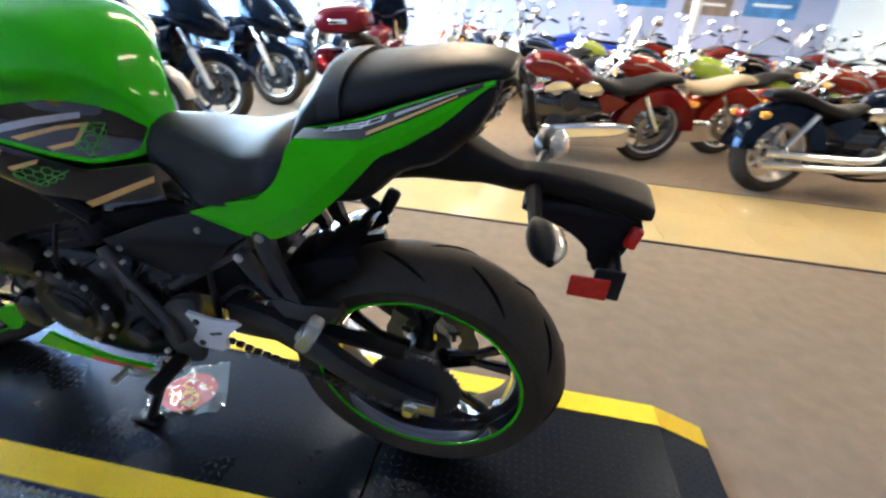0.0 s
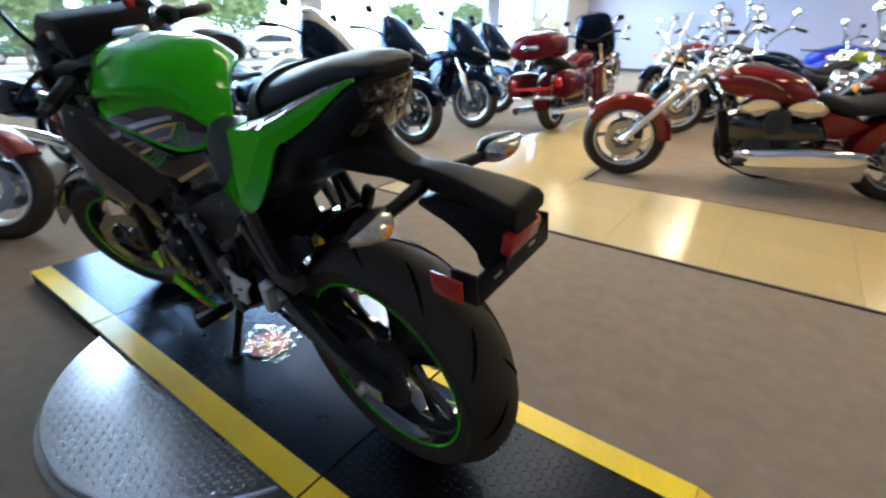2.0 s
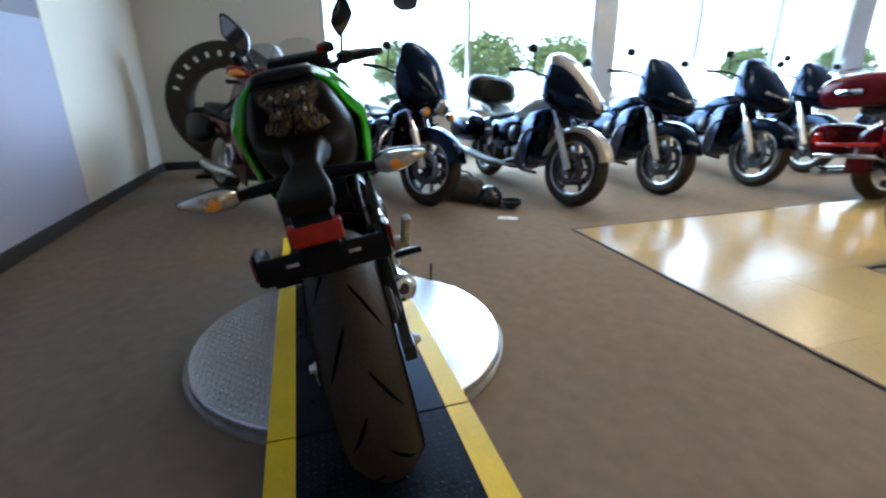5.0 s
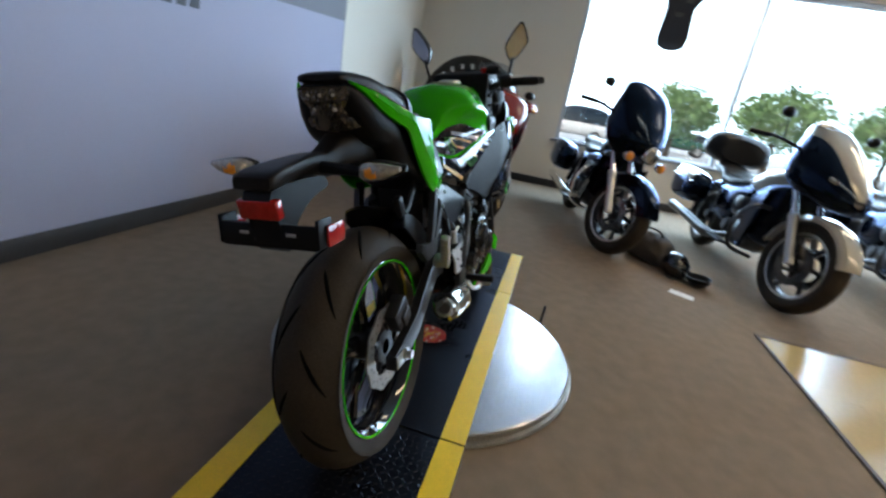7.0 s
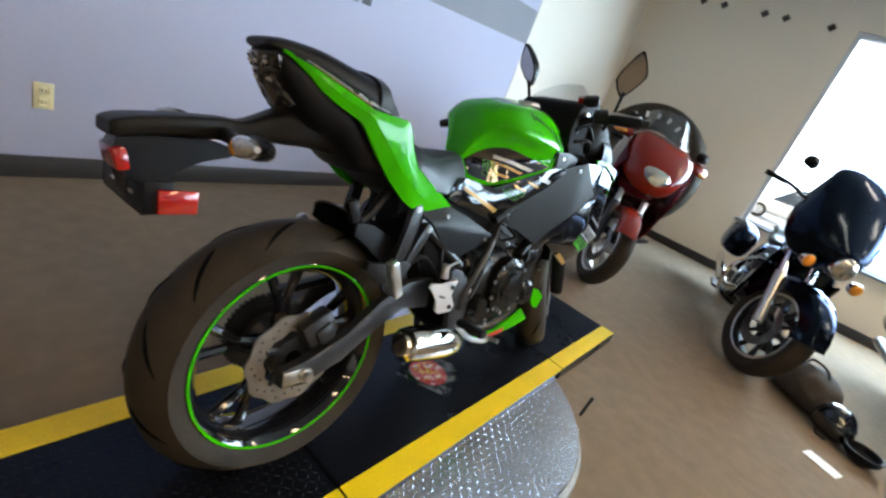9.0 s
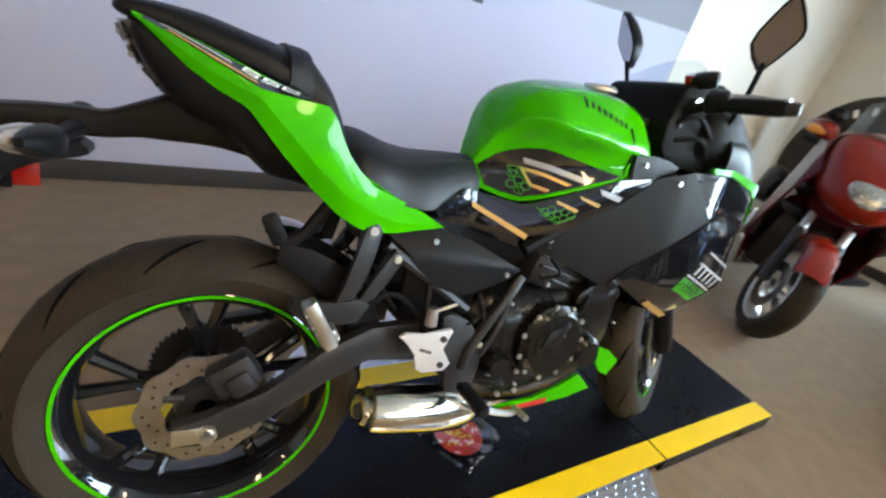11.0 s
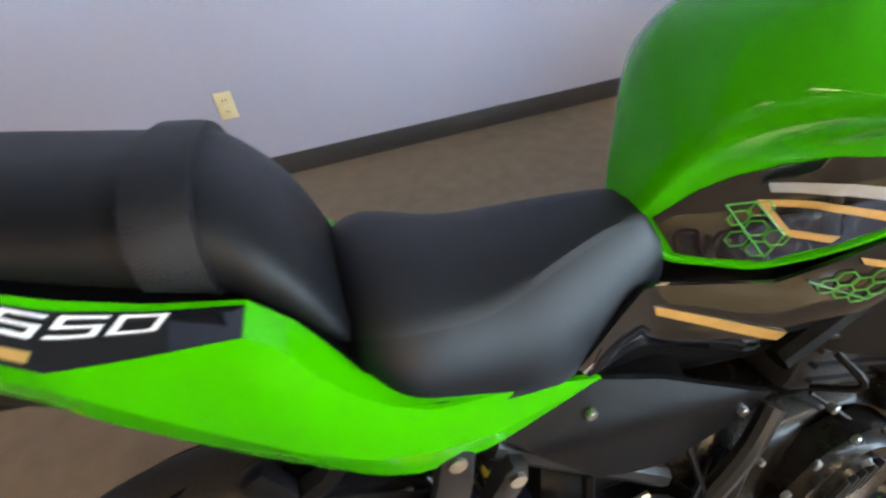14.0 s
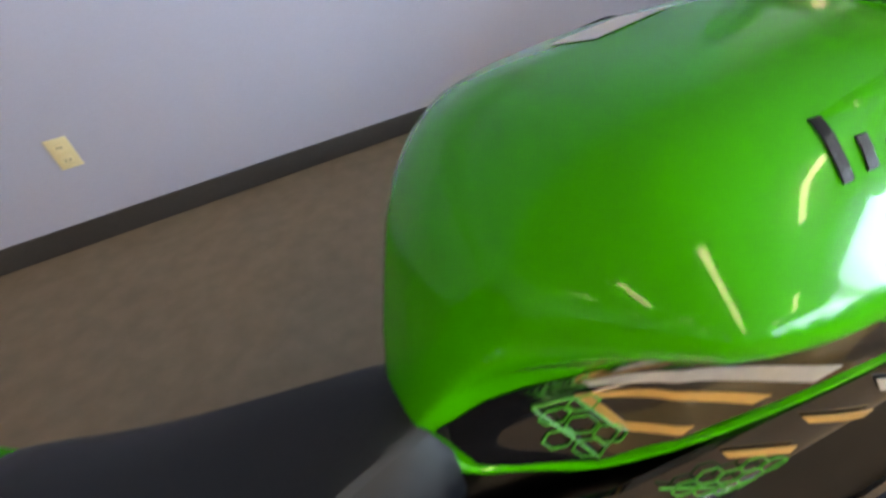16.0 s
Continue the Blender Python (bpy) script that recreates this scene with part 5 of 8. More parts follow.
slab(bm, [(0.952, 0.985), (0.975, 1.060), (0.990, 1.078), (1.115, 1.100), (1.195, 1.072), (1.250, 1.020), (1.345, 0.955), (1.385, 0.905), (1.15, 0.880), (0.985, 0.892), (0.955, 0.930)], -0.122, 0.122)
bmesh.ops.bevel(bm, geom=bm.edges[:], offset=0.010, segments=2, profile=0.5, affect="EDGES")
cowl = part("cockpit_cowl", bm, MATTBLACK, bike, "matt black cockpit cowl behind the screen")
for s in (-1, 1):
    bm = B()
    tube(bm, curve_pts([(0.98, s * 0.124, 0.99), (1.03, s * 0.142, 1.01), (1.10, s * 0.138, 0.97), (1.16, s * 0.126, 0.95)], 5), 0.006, 8)
    tube(bm, curve_pts([(0.99, s * 0.124, 0.95), (1.05, s * 0.150, 0.96), (1.12, s * 0.13, 0.92)], 5), 0.005, 8)
    part("cable", bm, MATTBLACK, cowl)
    bm = B()
    tube(bm, [(1.02, s * 0.124, 1.045), (1.02, s * 0.134, 1.045)], 0.010, 12)
    part("clamp_bolt", bm, ALLOY, cowl, "bright clamp bolt")
    bm = B()
    sheet(bm, [(0.832, 0.902), (0.90, 0.906), (0.955, 0.900), (1.0, 0.888)], [(0.834, 0.852), (0.89, 0.842), (0.93, 0.850), (0.965, 0.864)], lambda px, pz: 0.164 - 0.10 * max(0.0, px - 0.90) - 1.5 * (pz - 0.875) ** 2, s, 0.006, 0.0, 18, 6)
    fc = part("tank_front_cover", bm, KNEEGREY, bike, "matt brown-grey cover in front of the tank")
    bm = B()
    bolt(bm, (0.868, s * 0.163, 0.884), 0.005, s)
    part("screw", bm, ALLOY, fc)
bm = B()
box(bm, (1.17, 0, 0.96), (0.12, 0.27, 0.08), 0.02)
part("dash_surround", bm, MATTBLACK, bike)

# engine and frame
bm = B()
hull(bm, dense([(0.50, 0.43, 0, 0.10, 0.10, 0.10, 3.5), (0.56, 0.42, 0, 0.135, 0.15, 0.17, 3.5), (0.72, 0.41, 0, 0.145, 0.16, 0.19, 3.5), (0.88, 0.42, 0, 0.135, 0.18, 0.17, 3.5), (0.98, 0.46, 0, 0.11, 0.12, 0.12, 3.5)], 2), 24)
eng = part("engine", bm, ENGINEBLACK, bike, "black twin-cylinder engine")
for s in (-1, 1):
    bm = B()
    C = (0.735, 0, 0.44)
    lathe(bm, [(0.0005, s * 0.180), (0.030, s * 0.180), (0.034, s * 0.176), (0.056, s * 0.178), (0.060, s * 0.172), (0.078, s * 0.172), (0.086, s * 0.164), (0.097, s * 0.160), (0.101, s * 0.13)], C, 36)
    cov = part("engine_cover", bm, ENGINEBLACK, eng, "round dark engine side cover")
    bm = B()
    for k in range(11):
        a = 2 * math.pi * k / 11
        bolt(bm, (C[0] + 0.095 * math.cos(a), s * 0.160, C[2] + 0.095 * math.sin(a)), 0.0065, s)
    part("cover_bolt", bm, ALLOY, cov, kind="stuff")
    bm = B()
    for k in range(5):
        box(bm, (0.70 + 0.012 * k, s * 0.178, 0.46 + 0.004 * k), (0.004, 0.008, 0.05), 0.001, Matrix.Rotation(radians(24), 4, "Y"))
    part("cover_rib", bm, DARKMETAL, cov)
    bm = B()
    lathe(bm, [(0.0005, s * 0.178), (0.034, s * 0.176), (0.045, s * 0.165), (0.048, s * 0.13)], (0.86, 0, 0.40), 24)
    part("small_cover", bm, ENGINEBLACK, eng)
    bm = B()
    lathe(bm, [(0.0005, s * 0.172), (0.026, s * 0.170), (0.036, s * 0.15), (0.038, s * 0.13)], (0.59, 0, 0.39), 24)
    part("small_cover", bm, ENGINEBLACK, eng)
bm = B()
box(bm, (0.78, 0, 0.60), (0.22, 0.22, 0.12), 0.02, Matrix.Rotation(radians(18), 4, "Y"))
for k in range(4):
    box(bm, (0.80, 0, 0.56 + 0.024 * k), (0.24, 0.235, 0.007), 0.002, Matrix.Rotation(radians(18), 4, "Y"))
part("cylinder_block", bm, DARKMETAL, eng)
for s in (-1, 1):
    # trellis frame tubes and the rear bracket
    bm = B()
    tube(bm, curve_pts([(0.62, s * 0.128, 0.60), (0.58, s * 0.142, 0.55), (0.515, s * 0.145, 0.45), (0.50, s * 0.145, 0.39)], 4), [0.0125] * 13, 10)
    tube(bm, curve_pts([(0.60, s * 0.135, 0.56), (0.57, s * 0.148, 0.48), (0.54, s * 0.148, 0.42)], 4), 0.007, 8)
    part("frame_tube", bm, GREYMETAL, bike)
    bm = B()
    tube(bm, [(0.30, s * 0.10, 0.66), (0.50, s * 0.115, 0.52)], 0.013, 8)
    part("frame_tube", bm, GREYMETAL, bike)
    bm = B()
    tube(bm, [(0.62, s * 0.115, 0.66), (0.95, s * 0.10, 0.82)], 0.014, 8)
    part("frame_tube", bm, MATTBLACK, bike)
    bm = B()
    slab(bm, [(0.243, 0.700), (0.252, 0.713), (0.268, 0.710), (0.277, 0.695), (0.270, 0.655), (0.256, 0.600), (0.238, 0.560), (0.200, 0.540), (0.218, 0.590), (0.236, 0.645)], s * 0.112, s * 0.130, 0.003)
    slab(bm, [(0.300, 0.648), (0.312, 0.657), (0.327, 0.650), (0.326, 0.630), (0.300, 0.588), (0.272, 0.548), (0.240, 0.530), (0.248, 0.560), (0.280, 0.605)], s * 0.110, s * 0.128, 0.003)
    slab(bm, [(0.128, 0.568), (0.160, 0.557), (0.200, 0.552), (0.240, 0.562), (0.272, 0.548), (0.250, 0.512), (0.170, 0.505), (0.122, 0.545)], s * 0.113, s * 0.132, 0.003)
    br = part("peg_bracket", bm, GREYMETAL, bike, "grey alloy passenger peg bracket")
    for x, z in ((0.260, 0.695), (0.314, 0.641)):
        bm = B()
        bolt(bm, (x, s * 0.128, z), 0.0085, s)
        part("bracket_bolt", bm, ALLOY, br)
    bm = B()
    M = Matrix.Translation((0.165, s * 0.185, 0.542)) @ Matrix.Rotation(radians(-28), 4, "Y") @ Matrix.Rotation(radians(-s * 8), 4, "X")
    box(bm, (0, 0, 0), (0.026, 0.026, 0.112), 0.007)
    box(bm, (0.004, -s * 0.02, -0.045), (0.034, 0.03, 0.03), 0.006)
    for k in range(6):
        box(bm, (-0.0135, 0, -0.035 + 0.014 * k), (0.003, 0.02, 0.006), 0.001)
    bmesh.ops.transform(bm, matrix=M, verts=bm.verts[:])
    part("passenger_peg", bm, ALLOY, bike, "folded alloy passenger footpeg")
    # heel guard, rider peg and foot control
    bm = B()
    slab(bm, [(0.333, 0.486), (0.345, 0.495), (0.388, 0.488), (0.448, 0.497), (0.454, 0.490), (0.435, 0.449), (0.461, 0.412), (0.448, 0.396), (0.396, 0.397), (0.379, 0.409), (0.375, 0.442), (0.353, 0.468)], s * 0.150, s * 0.157, 0.002)
    hg = part("heel_guard", bm, SILVERPAINT, bike, "silver alloy heel guard")
    for x, z in ((0.432, 0.475), (0.435, 0.414)):
        bm = B()
        bolt(bm, (x, s * 0.157, z), 0.007, s)
        part("guard_bolt", bm, DARKMETAL, hg)
    bm = B()
    box(bm, (0.395, s * 0.1575, 0.45), (0.03, 0.002, 0.006), 0, Matrix.Rotation(radians(20), 4, "Y"))
    part("guard_slot", bm, BASEB, hg)
    bm = B()
    box(bm, (0.50, s * 0.21, 0.355), (0.03, 0.10, 0.022), 0.006)
    part("rider_peg", bm, BLACK, bike, "rubber-topped rider footpeg")
    bm = B()
    slab(bm, smoothpoly([(0.43, 0.52), (0.50, 0.50), (0.545, 0.42), (0.53, 0.33), (0.47, 0.33), (0.455, 0.42)], 3), s * 0.128, s * 0.146, 0.002)
    part("peg_mount", bm, DARKMETAL, bike)
    bm = B()
    tube(bm, curve_pts([(0.49, s * 0.165, 0.345), (0.56, s * 0.17, 0.29), (0.64, s * 0.175, 0.265), (0.665, s * 0.175, 0.27)], 4), 0.008, 8)
    tube(bm, [(0.665, s * 0.165, 0.27), (0.665, s * 0.215, 0.275)], 0.008, 8)
    part("foot_lever", bm, ALLOY, bike)
# wires, clamps and bolts round the engine
random.seed(11)
for s in (-1, 1):
    for k in range(9):
        a, b = random.uniform(0.52, 0.92), random.uniform(0.48, 0.64)
        c, d = a + random.uniform(-0.1, 0.1), b - random.uniform(0.04, 0.14)
        y = random.uniform(0.115, 0.15)
        bm = B()
        tube(bm, curve_pts([(a, s * (y - 0.02), b), ((a + c) / 2 + random.uniform(-0.03, 0.03), s * (y + 0.012), (b + d) / 2), (c, s * (y - 0.02), d)], 5), random.choice((0.003, 0.0045, 0.006)), 6)
        part("hose", bm, BLACK, eng)
    for k in range(14):
        bm = B()
        bolt(bm, (random.uniform(0.53, 0.95), s * random.uniform(0.138, 0.148), random.uniform(0.30, 0.60)), random.choice((0.004, 0.006, 0.007)), s, 0.008)
        part("engine_bolt", bm, ALLOY, eng)
    bm = B()
    slab(bm, smoothpoly([(0.79, 0.54), (0.83, 0.58), (0.90, 0.585), (0.94, 0.56), (0.90, 0.50), (0.85, 0.49)], 3), s * 0.10, s * 0.15, 0.006)
    part("water_pump_cover", bm, ENGINEBLACK, eng, "gloss dark water pump cover")
# swing arm
for s in (-1, 1):
    pts = [(-0.055, s * 0.108, 0.300), (0.0, s * 0.108, 0.303), (0.10, s * 0.112, 0.345), (0.20, s * 0.112, 0.415), (0.29, s * 0.105, 0.452), (0.40, s * 0.09, 0.440)]
    bm = B()
    rings = []
    hs = [0.020, 0.030, 0.032, 0.037, 0.036, 0.045]
    for (x, y, z), h in zip(pts, hs):
        rings.append([bm.verts.new((x, y + a * 0.015, z + b * h)) for a, b in ((-1, -0.8), (-0.8, -1), (0.8, -1), (1, -0.8), (1, 0.8), (0.8, 1), (-0.8, 1), (-1, 0.8))])
    for a, b in zip(rings, rings[1:]):
        for k in range(8):
            bm.faces.new((a[k], a[(k + 1) % 8], b[(k + 1) % 8], b[k]))
    bm.faces.new(rings[0])
    bm.faces.new(rings[-1][::-1])
    sw = part("swing_arm", bm, DARKMETAL, bike, "dark steel swing arm")
    bm = B()
    tube(bm, [(0, s * 0.12, 0.303), (0, s * 0.132, 0.303)], 0.018, 6)
    tube(bm, [(0, s * 0.132, 0.303), (0, s * 0.145, 0.303)], [0.0125, 0.011], 12)
    part("axle_nut", bm, ALLOY, sw, "bright axle nut")
    bm = B()
    box(bm, (-0.03, s * 0.1245, 0.302), (0.05, 0.004, 0.034), 0.002)
    part("chain_adjuster", bm, ALLOY, sw)
# chain
bm = B()
for k in range(22):
    for z0, z1 in ((0.408, 0.455), (0.210, 0.335)):
        t = k / 21
        x = 0.0 + 0.44 * t
        z = z0 + (z1 - z0) * t
        box(bm, (x, 0.082, z), (0.018, 0.014, 0.012), 0.002, seg=1)
part("drive_chain", bm, DARKMETAL, bike, "dark drive chain", kind="stuff")
bm = B()
slab(bm, [(0.02, 0.428), (0.42, 0.478), (0.42, 0.462), (0.02, 0.412)], 0.07, 0.10, 0.002)
part("chain_guard", bm, BLACK, bike)
# rear caliper
bm = B()
box(bm, (0.045, -0.083, 0.395), (0.085, 0.045, 0.07), 0.012, Matrix.Rotation(radians(-30), 4, "Y"))
box(bm, (0.055, -0.1, 0.385), (0.05, 0.03, 0.05), 0.012, Matrix.Rotation(radians(-30), 4, "Y"))
part("rear_caliper", bm, DARKMETAL, bike, "dark rear brake caliper")
# hugger over the rear tyre: a straight blade that lifts off the tyre, with side skirts
bm = B()
blade = curve_pts([(0.318, 0, 0.500), (0.285, 0, 0.568), (0.235, 0, 0.622), (0.165, 0, 0.659), (0.105, 0, 0.672)], 5)
rows_ = []
for p in blade:
    rows_.append([(p.x, 0.088 * u, p.z - 0.020 * abs(u) ** 3) for u in (-1, -0.8, -0.5, 0, 0.5, 0.8, 1)])
top_ = [[bm.verts.new(p) for p in r] for r in rows_]
low_ = [[bm.verts.new((x + 0.002, y, z - 0.006)) for x, y, z in r] for r in rows_]
for a, b, c, d in zip(top_, top_[1:], low_, low_[1:]):
    for k in range(6):
        bm.faces.new((a[k], a[k + 1], b[k + 1], b[k]))
        bm.faces.new((c[k], d[k], d[k + 1], c[k + 1]))
    for k in (0, 6):
        bm.faces.new((a[k], b[k], d[k], c[k]))
for a, c in ((top_[0], low_[0]), (top_[-1], low_[-1])):
    for k in range(6):
        bm.faces.new((a[k], a[k + 1], c[k + 1], c[k]))
hug = part("hugger", bm, BLACKGLOSS, bike, "gloss black rear tyre hugger")
for s in (-1, 1):
    bm = B()
    slab(bm, [(0.318, 0.482), (0.285, 0.550), (0.235, 0.604), (0.165, 0.641), (0.108, 0.654), (0.104, 0.618), (0.150, 0.588), (0.205, 0.545), (0.245, 0.490), (0.270, 0.455)], s * 0.083, s * 0.0895, 0.002)
    part("hugger_skirt", bm, BLACK, hug)
bm = B()
box(bm, (0.098, -0.078, 0.676), (0.030, 0.022, 0.060), 0.008, Matrix.Rotation(radians(-25), 4, "Y"))
tube(bm, [(0.120, -0.078, 0.652), (0.150, -0.080, 0.672), (0.190, -0.082, 0.730)], [0.014, 0.012, 0.014], 8)
part("hugger_strut", bm, BLACK, hug)
bm = B()
tube(bm, [(0.315, -0.02, 0.68), (0.42, -0.02, 0.50)], 0.028, 14)
for k in range(7):
    t = k / 7
    lathe(bm, [(0.028, -0.004), (0.036, -0.004), (0.036, 0.004), (0.028, 0.004)], (0.325 + 0.085 * t, -0.02, 0.665 - 0.145 * t), 14)
part("rear_shock", bm, DARKMETAL, bike, kind="stuff")
bm = B()
box(bm, (0.335, 0, 0.625), (0.08, 0.15, 0.13), 0.02)
box(bm, (0.45, 0, 0.56), (0.20, 0.19, 0.18), 0.03)
part("battery_box", bm, BLACK, bike)
# hoses and wires
for s in (-1, 1):
    bm = B()
    tube(bm, curve_pts([(0.20, s * 0.10, 0.50), (0.27, s * 0.125, 0.55), (0.33, s * 0.118, 0.56), (0.40, s * 0.12, 0.50)], 5), 0.0055, 6)
    tube(bm, curve_pts([(0.40, s * 0.115, 0.58), (0.395, s * 0.13, 0.52), (0.40, s * 0.135, 0.45)], 5), 0.007, 6)
    tube(bm, curve_pts([(0.28, s * 0.10, 0.62), (0.30, s * 0.12, 0.57), (0.34, s * 0.10, 0.52)], 5), 0.004, 6)
    part("hose", bm, BLACK, bike)
bm = B()
tube(bm, [(0.405, -0.14, 0.502), (0.405, -0.14, 0.54)], [0.014, 0.011], 10)
tube(bm, [(0.405, -0.14, 0.53), (0.46, -0.14, 0.545)], 0.004, 6)
part("brake_cylinder", bm, ALLOY, bike, "small bright rear brake cylinder")
# muffler under the engine
bm = B()
tube(bm, [(0.285, -0.148, 0.322), (0.289, -0.148, 0.3205), (0.315, -0.147, 0.316), (0.44, -0.14, 0.29), (0.52, -0.12, 0.265), (0.60, -0.09, 0.23)], [0.034, 0.046, 0.050, 0.052, 0.052, 0.03], 24)
mf = part("muffler", bm, STEEL, bike, "short polished steel muffler")
bm = B()
tube(bm, [(0.289, -0.148, 0.3205), (0.278, -0.1485, 0.323)], 0.028, 20)
tube(bm, [(0.278, -0.1485, 0.323), (0.269, -0.149, 0.3248)], [0.034, 0.030], 20)
part("muffler_tip", bm, STEEL, mf)
bm = B()
tube(bm, [(0.269, -0.149, 0.3248), (0.2682, -0.149, 0.325)], 0.019, 16)
part("outlet_hole", bm, BASEB, mf)
bm = B()
tube(bm, curve_pts([(0.56, -0.10, 0.25), (0.66, -0.05, 0.20), (0.80, 0.0, 0.185), (0.95, 0.05, 0.22), (1.0, 0.05, 0.36)], 5), 0.024, 12)
part("header_pipe", bm, STEEL, bike, "steel exhaust header")
# side stand
bm = B()
tube(bm, [(0.62, 0.11, 0.24), (0.715, 0.150, 0.032)], 0.013, 8)
box(bm, (0.72, 0.155, 0.031), (0.07, 0.04, 0.008), 0.003, Matrix.Rotation(radians(9.5), 4, "X"))
part("side_stand", bm, BLACK, bike, "black steel side stand")
# plate carrier behind the tail: deep root, flat top, curved arm down to the plate bar
bm = B()
hull(bm, dense([(-0.362, 0.795, 0, 0.038, 0.010, 0.012, 6), (-0.350, 0.799, 0, 0.042, 0.013, 0.016, 6), (-0.315, 0.806, 0, 0.040, 0.014, 0.019, 6), (-0.24, 0.816, 0, 0.031, 0.014, 0.023, 5), (-0.181, 0.820, 0, 0.024, 0.014, 0.028, 5), (-0.145, 0.820, 0, 0.024, 0.014, 0.028, 4), (-0.10, 0.830, 0, 0.030, 0.024, 0.032, 3.5), (-0.06, 0.838, 0, 0.042, 0.034, 0.040, 3.5), (0.0, 0.842, 0, 0.052, 0.04, 0.045, 3.0), (0.06, 0.83, 0, 0.05, 0.03, 0.045, 3)], 3), 24)
car = part("plate_carrier", bm, KNEEGREY, bike, "matt black number plate carrier")
bm = B()
slab(bm, smoothpoly([(-0.350, 0.780), (-0.20, 0.790), (-0.165, 0.768), (-0.219, 0.752), (-0.262, 0.728), (-0.288, 0.700), (-0.296, 0.672), (-0.318, 0.664), (-0.334, 0.680), (-0.336, 0.72)], 3), -0.030, 0.030, 0.005)
part("carrier_arm", bm, BLACK, car)
bm = B()
box(bm, (-0.328, 0, 0.695), (0.012, 0.205, 0.046), 0.004)
for s in (-1, 1):
    box(bm, (-0.312, s * 0.104, 0.703), (0.045, 0.008, 0.055), 0.003)
part("plate_bar", bm, BLACK, car, "black plate bar with slots")
for y in (-0.05, 0.05):
    bm = B()
    box(bm, (-0.3345, y, 0.70), (0.002, 0.02, 0.006), 0.001)
    part("bar_slot", bm, SILVERDECAL, car)
bm = B()
box(bm, (-0.345, 0, 0.748), (0.02, 0.084, 0.038), 0.005, Matrix.Rotation(radians(-12), 4, "Y"))
part("rear_reflector", bm, REDLENS, car, "red rear reflector")
for s in (-1, 1):
    bm = B()
    box(bm, (-0.285, s * 0.113, 0.698), (0.060, 0.006, 0.040), 0.003)
    part("side_reflector", bm, REDLENS, car, "red side reflector")
    # turn signals
    bm = B()
    tube(bm, [(-0.18, s * 0.03, 0.805), (-0.19, s * 0.125, 0.800)], [0.014, 0.010], 10)
    sg = part("signal_stalk", bm, BLACK, bike, "turn signal on a short stalk")
    M = Matrix.Translation((-0.195, s * 0.165, 0.802)) @ Matrix.Rotation(radians(s * 100), 4, "Z")
    bm = B()
    hull(bm, dense([(-0.045, 0, 0, 0.006, 0.013, 0.013, 2.2), (-0.02, 0, 0.006, 0.02, 0.022, 0.020, 2.3), (0.02, 0.002, 0.008, 0.02, 0.018, 0.016, 2.3), (0.055, 0.008, 0.008, 0.005, 0.006, 0.006, 2.2)], 3), 18)
    bmesh.ops.transform(bm, matrix=M, verts=bm.verts[:])
    part("signal_body", bm, BLACK, sg)
    bm = B()
    hull(bm, dense([(-0.040, 0, 0.012 * s, 0.006, 0.011, 0.011, 2.2), (-0.018, 0, 0.014 * s, 0.021, 0.020, 0.018, 2.3), (0.02, 0.002, 0.015 * s, 0.021, 0.016, 0.014, 2.3), (0.053, 0.008, 0.012 * s, 0.005, 0.005, 0.005, 2.2)], 3), 18)
    bmesh.ops.transform(bm, matrix=M, verts=bm.verts[:])
    ln = part("signal_lens", bm, CLEARLENS, sg, "clear signal lens with an amber bulb")
    bm = B()
    hull(bm, [(-0.012, 0, 0.033 * s, 0.004, 0.009, 0.009, 2), (0.0, 0, 0.0335 * s, 0.0045, 0.012, 0.012, 2), (0.014, 0, 0.033 * s, 0.004, 0.008, 0.008, 2)], 12)
    bmesh.ops.transform(bm, matrix=M, verts=bm.verts[:])
    part("amber_bulb", bm, AMBER, ln)

# the tag bag that lies on the ramp under the bike
bag = thing("parts_bag", pose(0.675, 0.025, H, 0, 0, 28), "clear plastic bag with a red and yellow printed card", "bag")
bm = B()
bmesh.ops.create_grid(bm, x_segments=14, y_segments=14, size=0.102)
for v in bm.verts:
    v.co.z = 0.004 + 0.007 * noise.noise(v.co * 30) + 0.006
part("film", bm, CLEARSCREEN, bag, "crumpled clear film")
bm = B()
bmesh.ops.create_circle(bm, cap_ends=True, segments=24, radius=0.074)
bmesh.ops.translate(bm, vec=(0, 0, 0.004), verts=bm.verts[:])
part("card", bm, REDPRINT, bag, "red printed card", smooth=False)
bm = B()
for k in range(26):
    a, r = random.uniform(0, 6.28), random.uniform(0, 0.055)
    box(bm, (r * math.cos(a), r * math.sin(a), 0.0048), (random.uniform(0.006, 0.02), 0.006, 0.0006), 0, Matrix.Rotation(random.uniform(0, 3), 4, "Z"))
part("print_patch", bm, YELLOWPRINT, bag, "yellow printed patches", smooth=False)
bm = B()
for k in range(16):
    a, r = random.uniform(0, 6.28), random.uniform(0.02, 0.075)
    box(bm, (r * math.cos(a), r * math.sin(a), 0.0052), (random.uniform(0.006, 0.02), 0.005, 0.0006), 0, Matrix.Rotation(random.uniform(0, 3), 4, "Z"))
part("print_patch", bm, PAPER, bag, "white printed patches", smooth=False)
# ---- other motorcycles of the showroom ----


WHEELGREY = mat("dark_cast_wheel", (0.05, 0.05, 0.055), 0.3, 0.8, 0.15, 9)
RIMGREY = mat("worn_chrome_rim", (0.28, 0.28, 0.28), 0.24, 1.0, 0.15, 9)


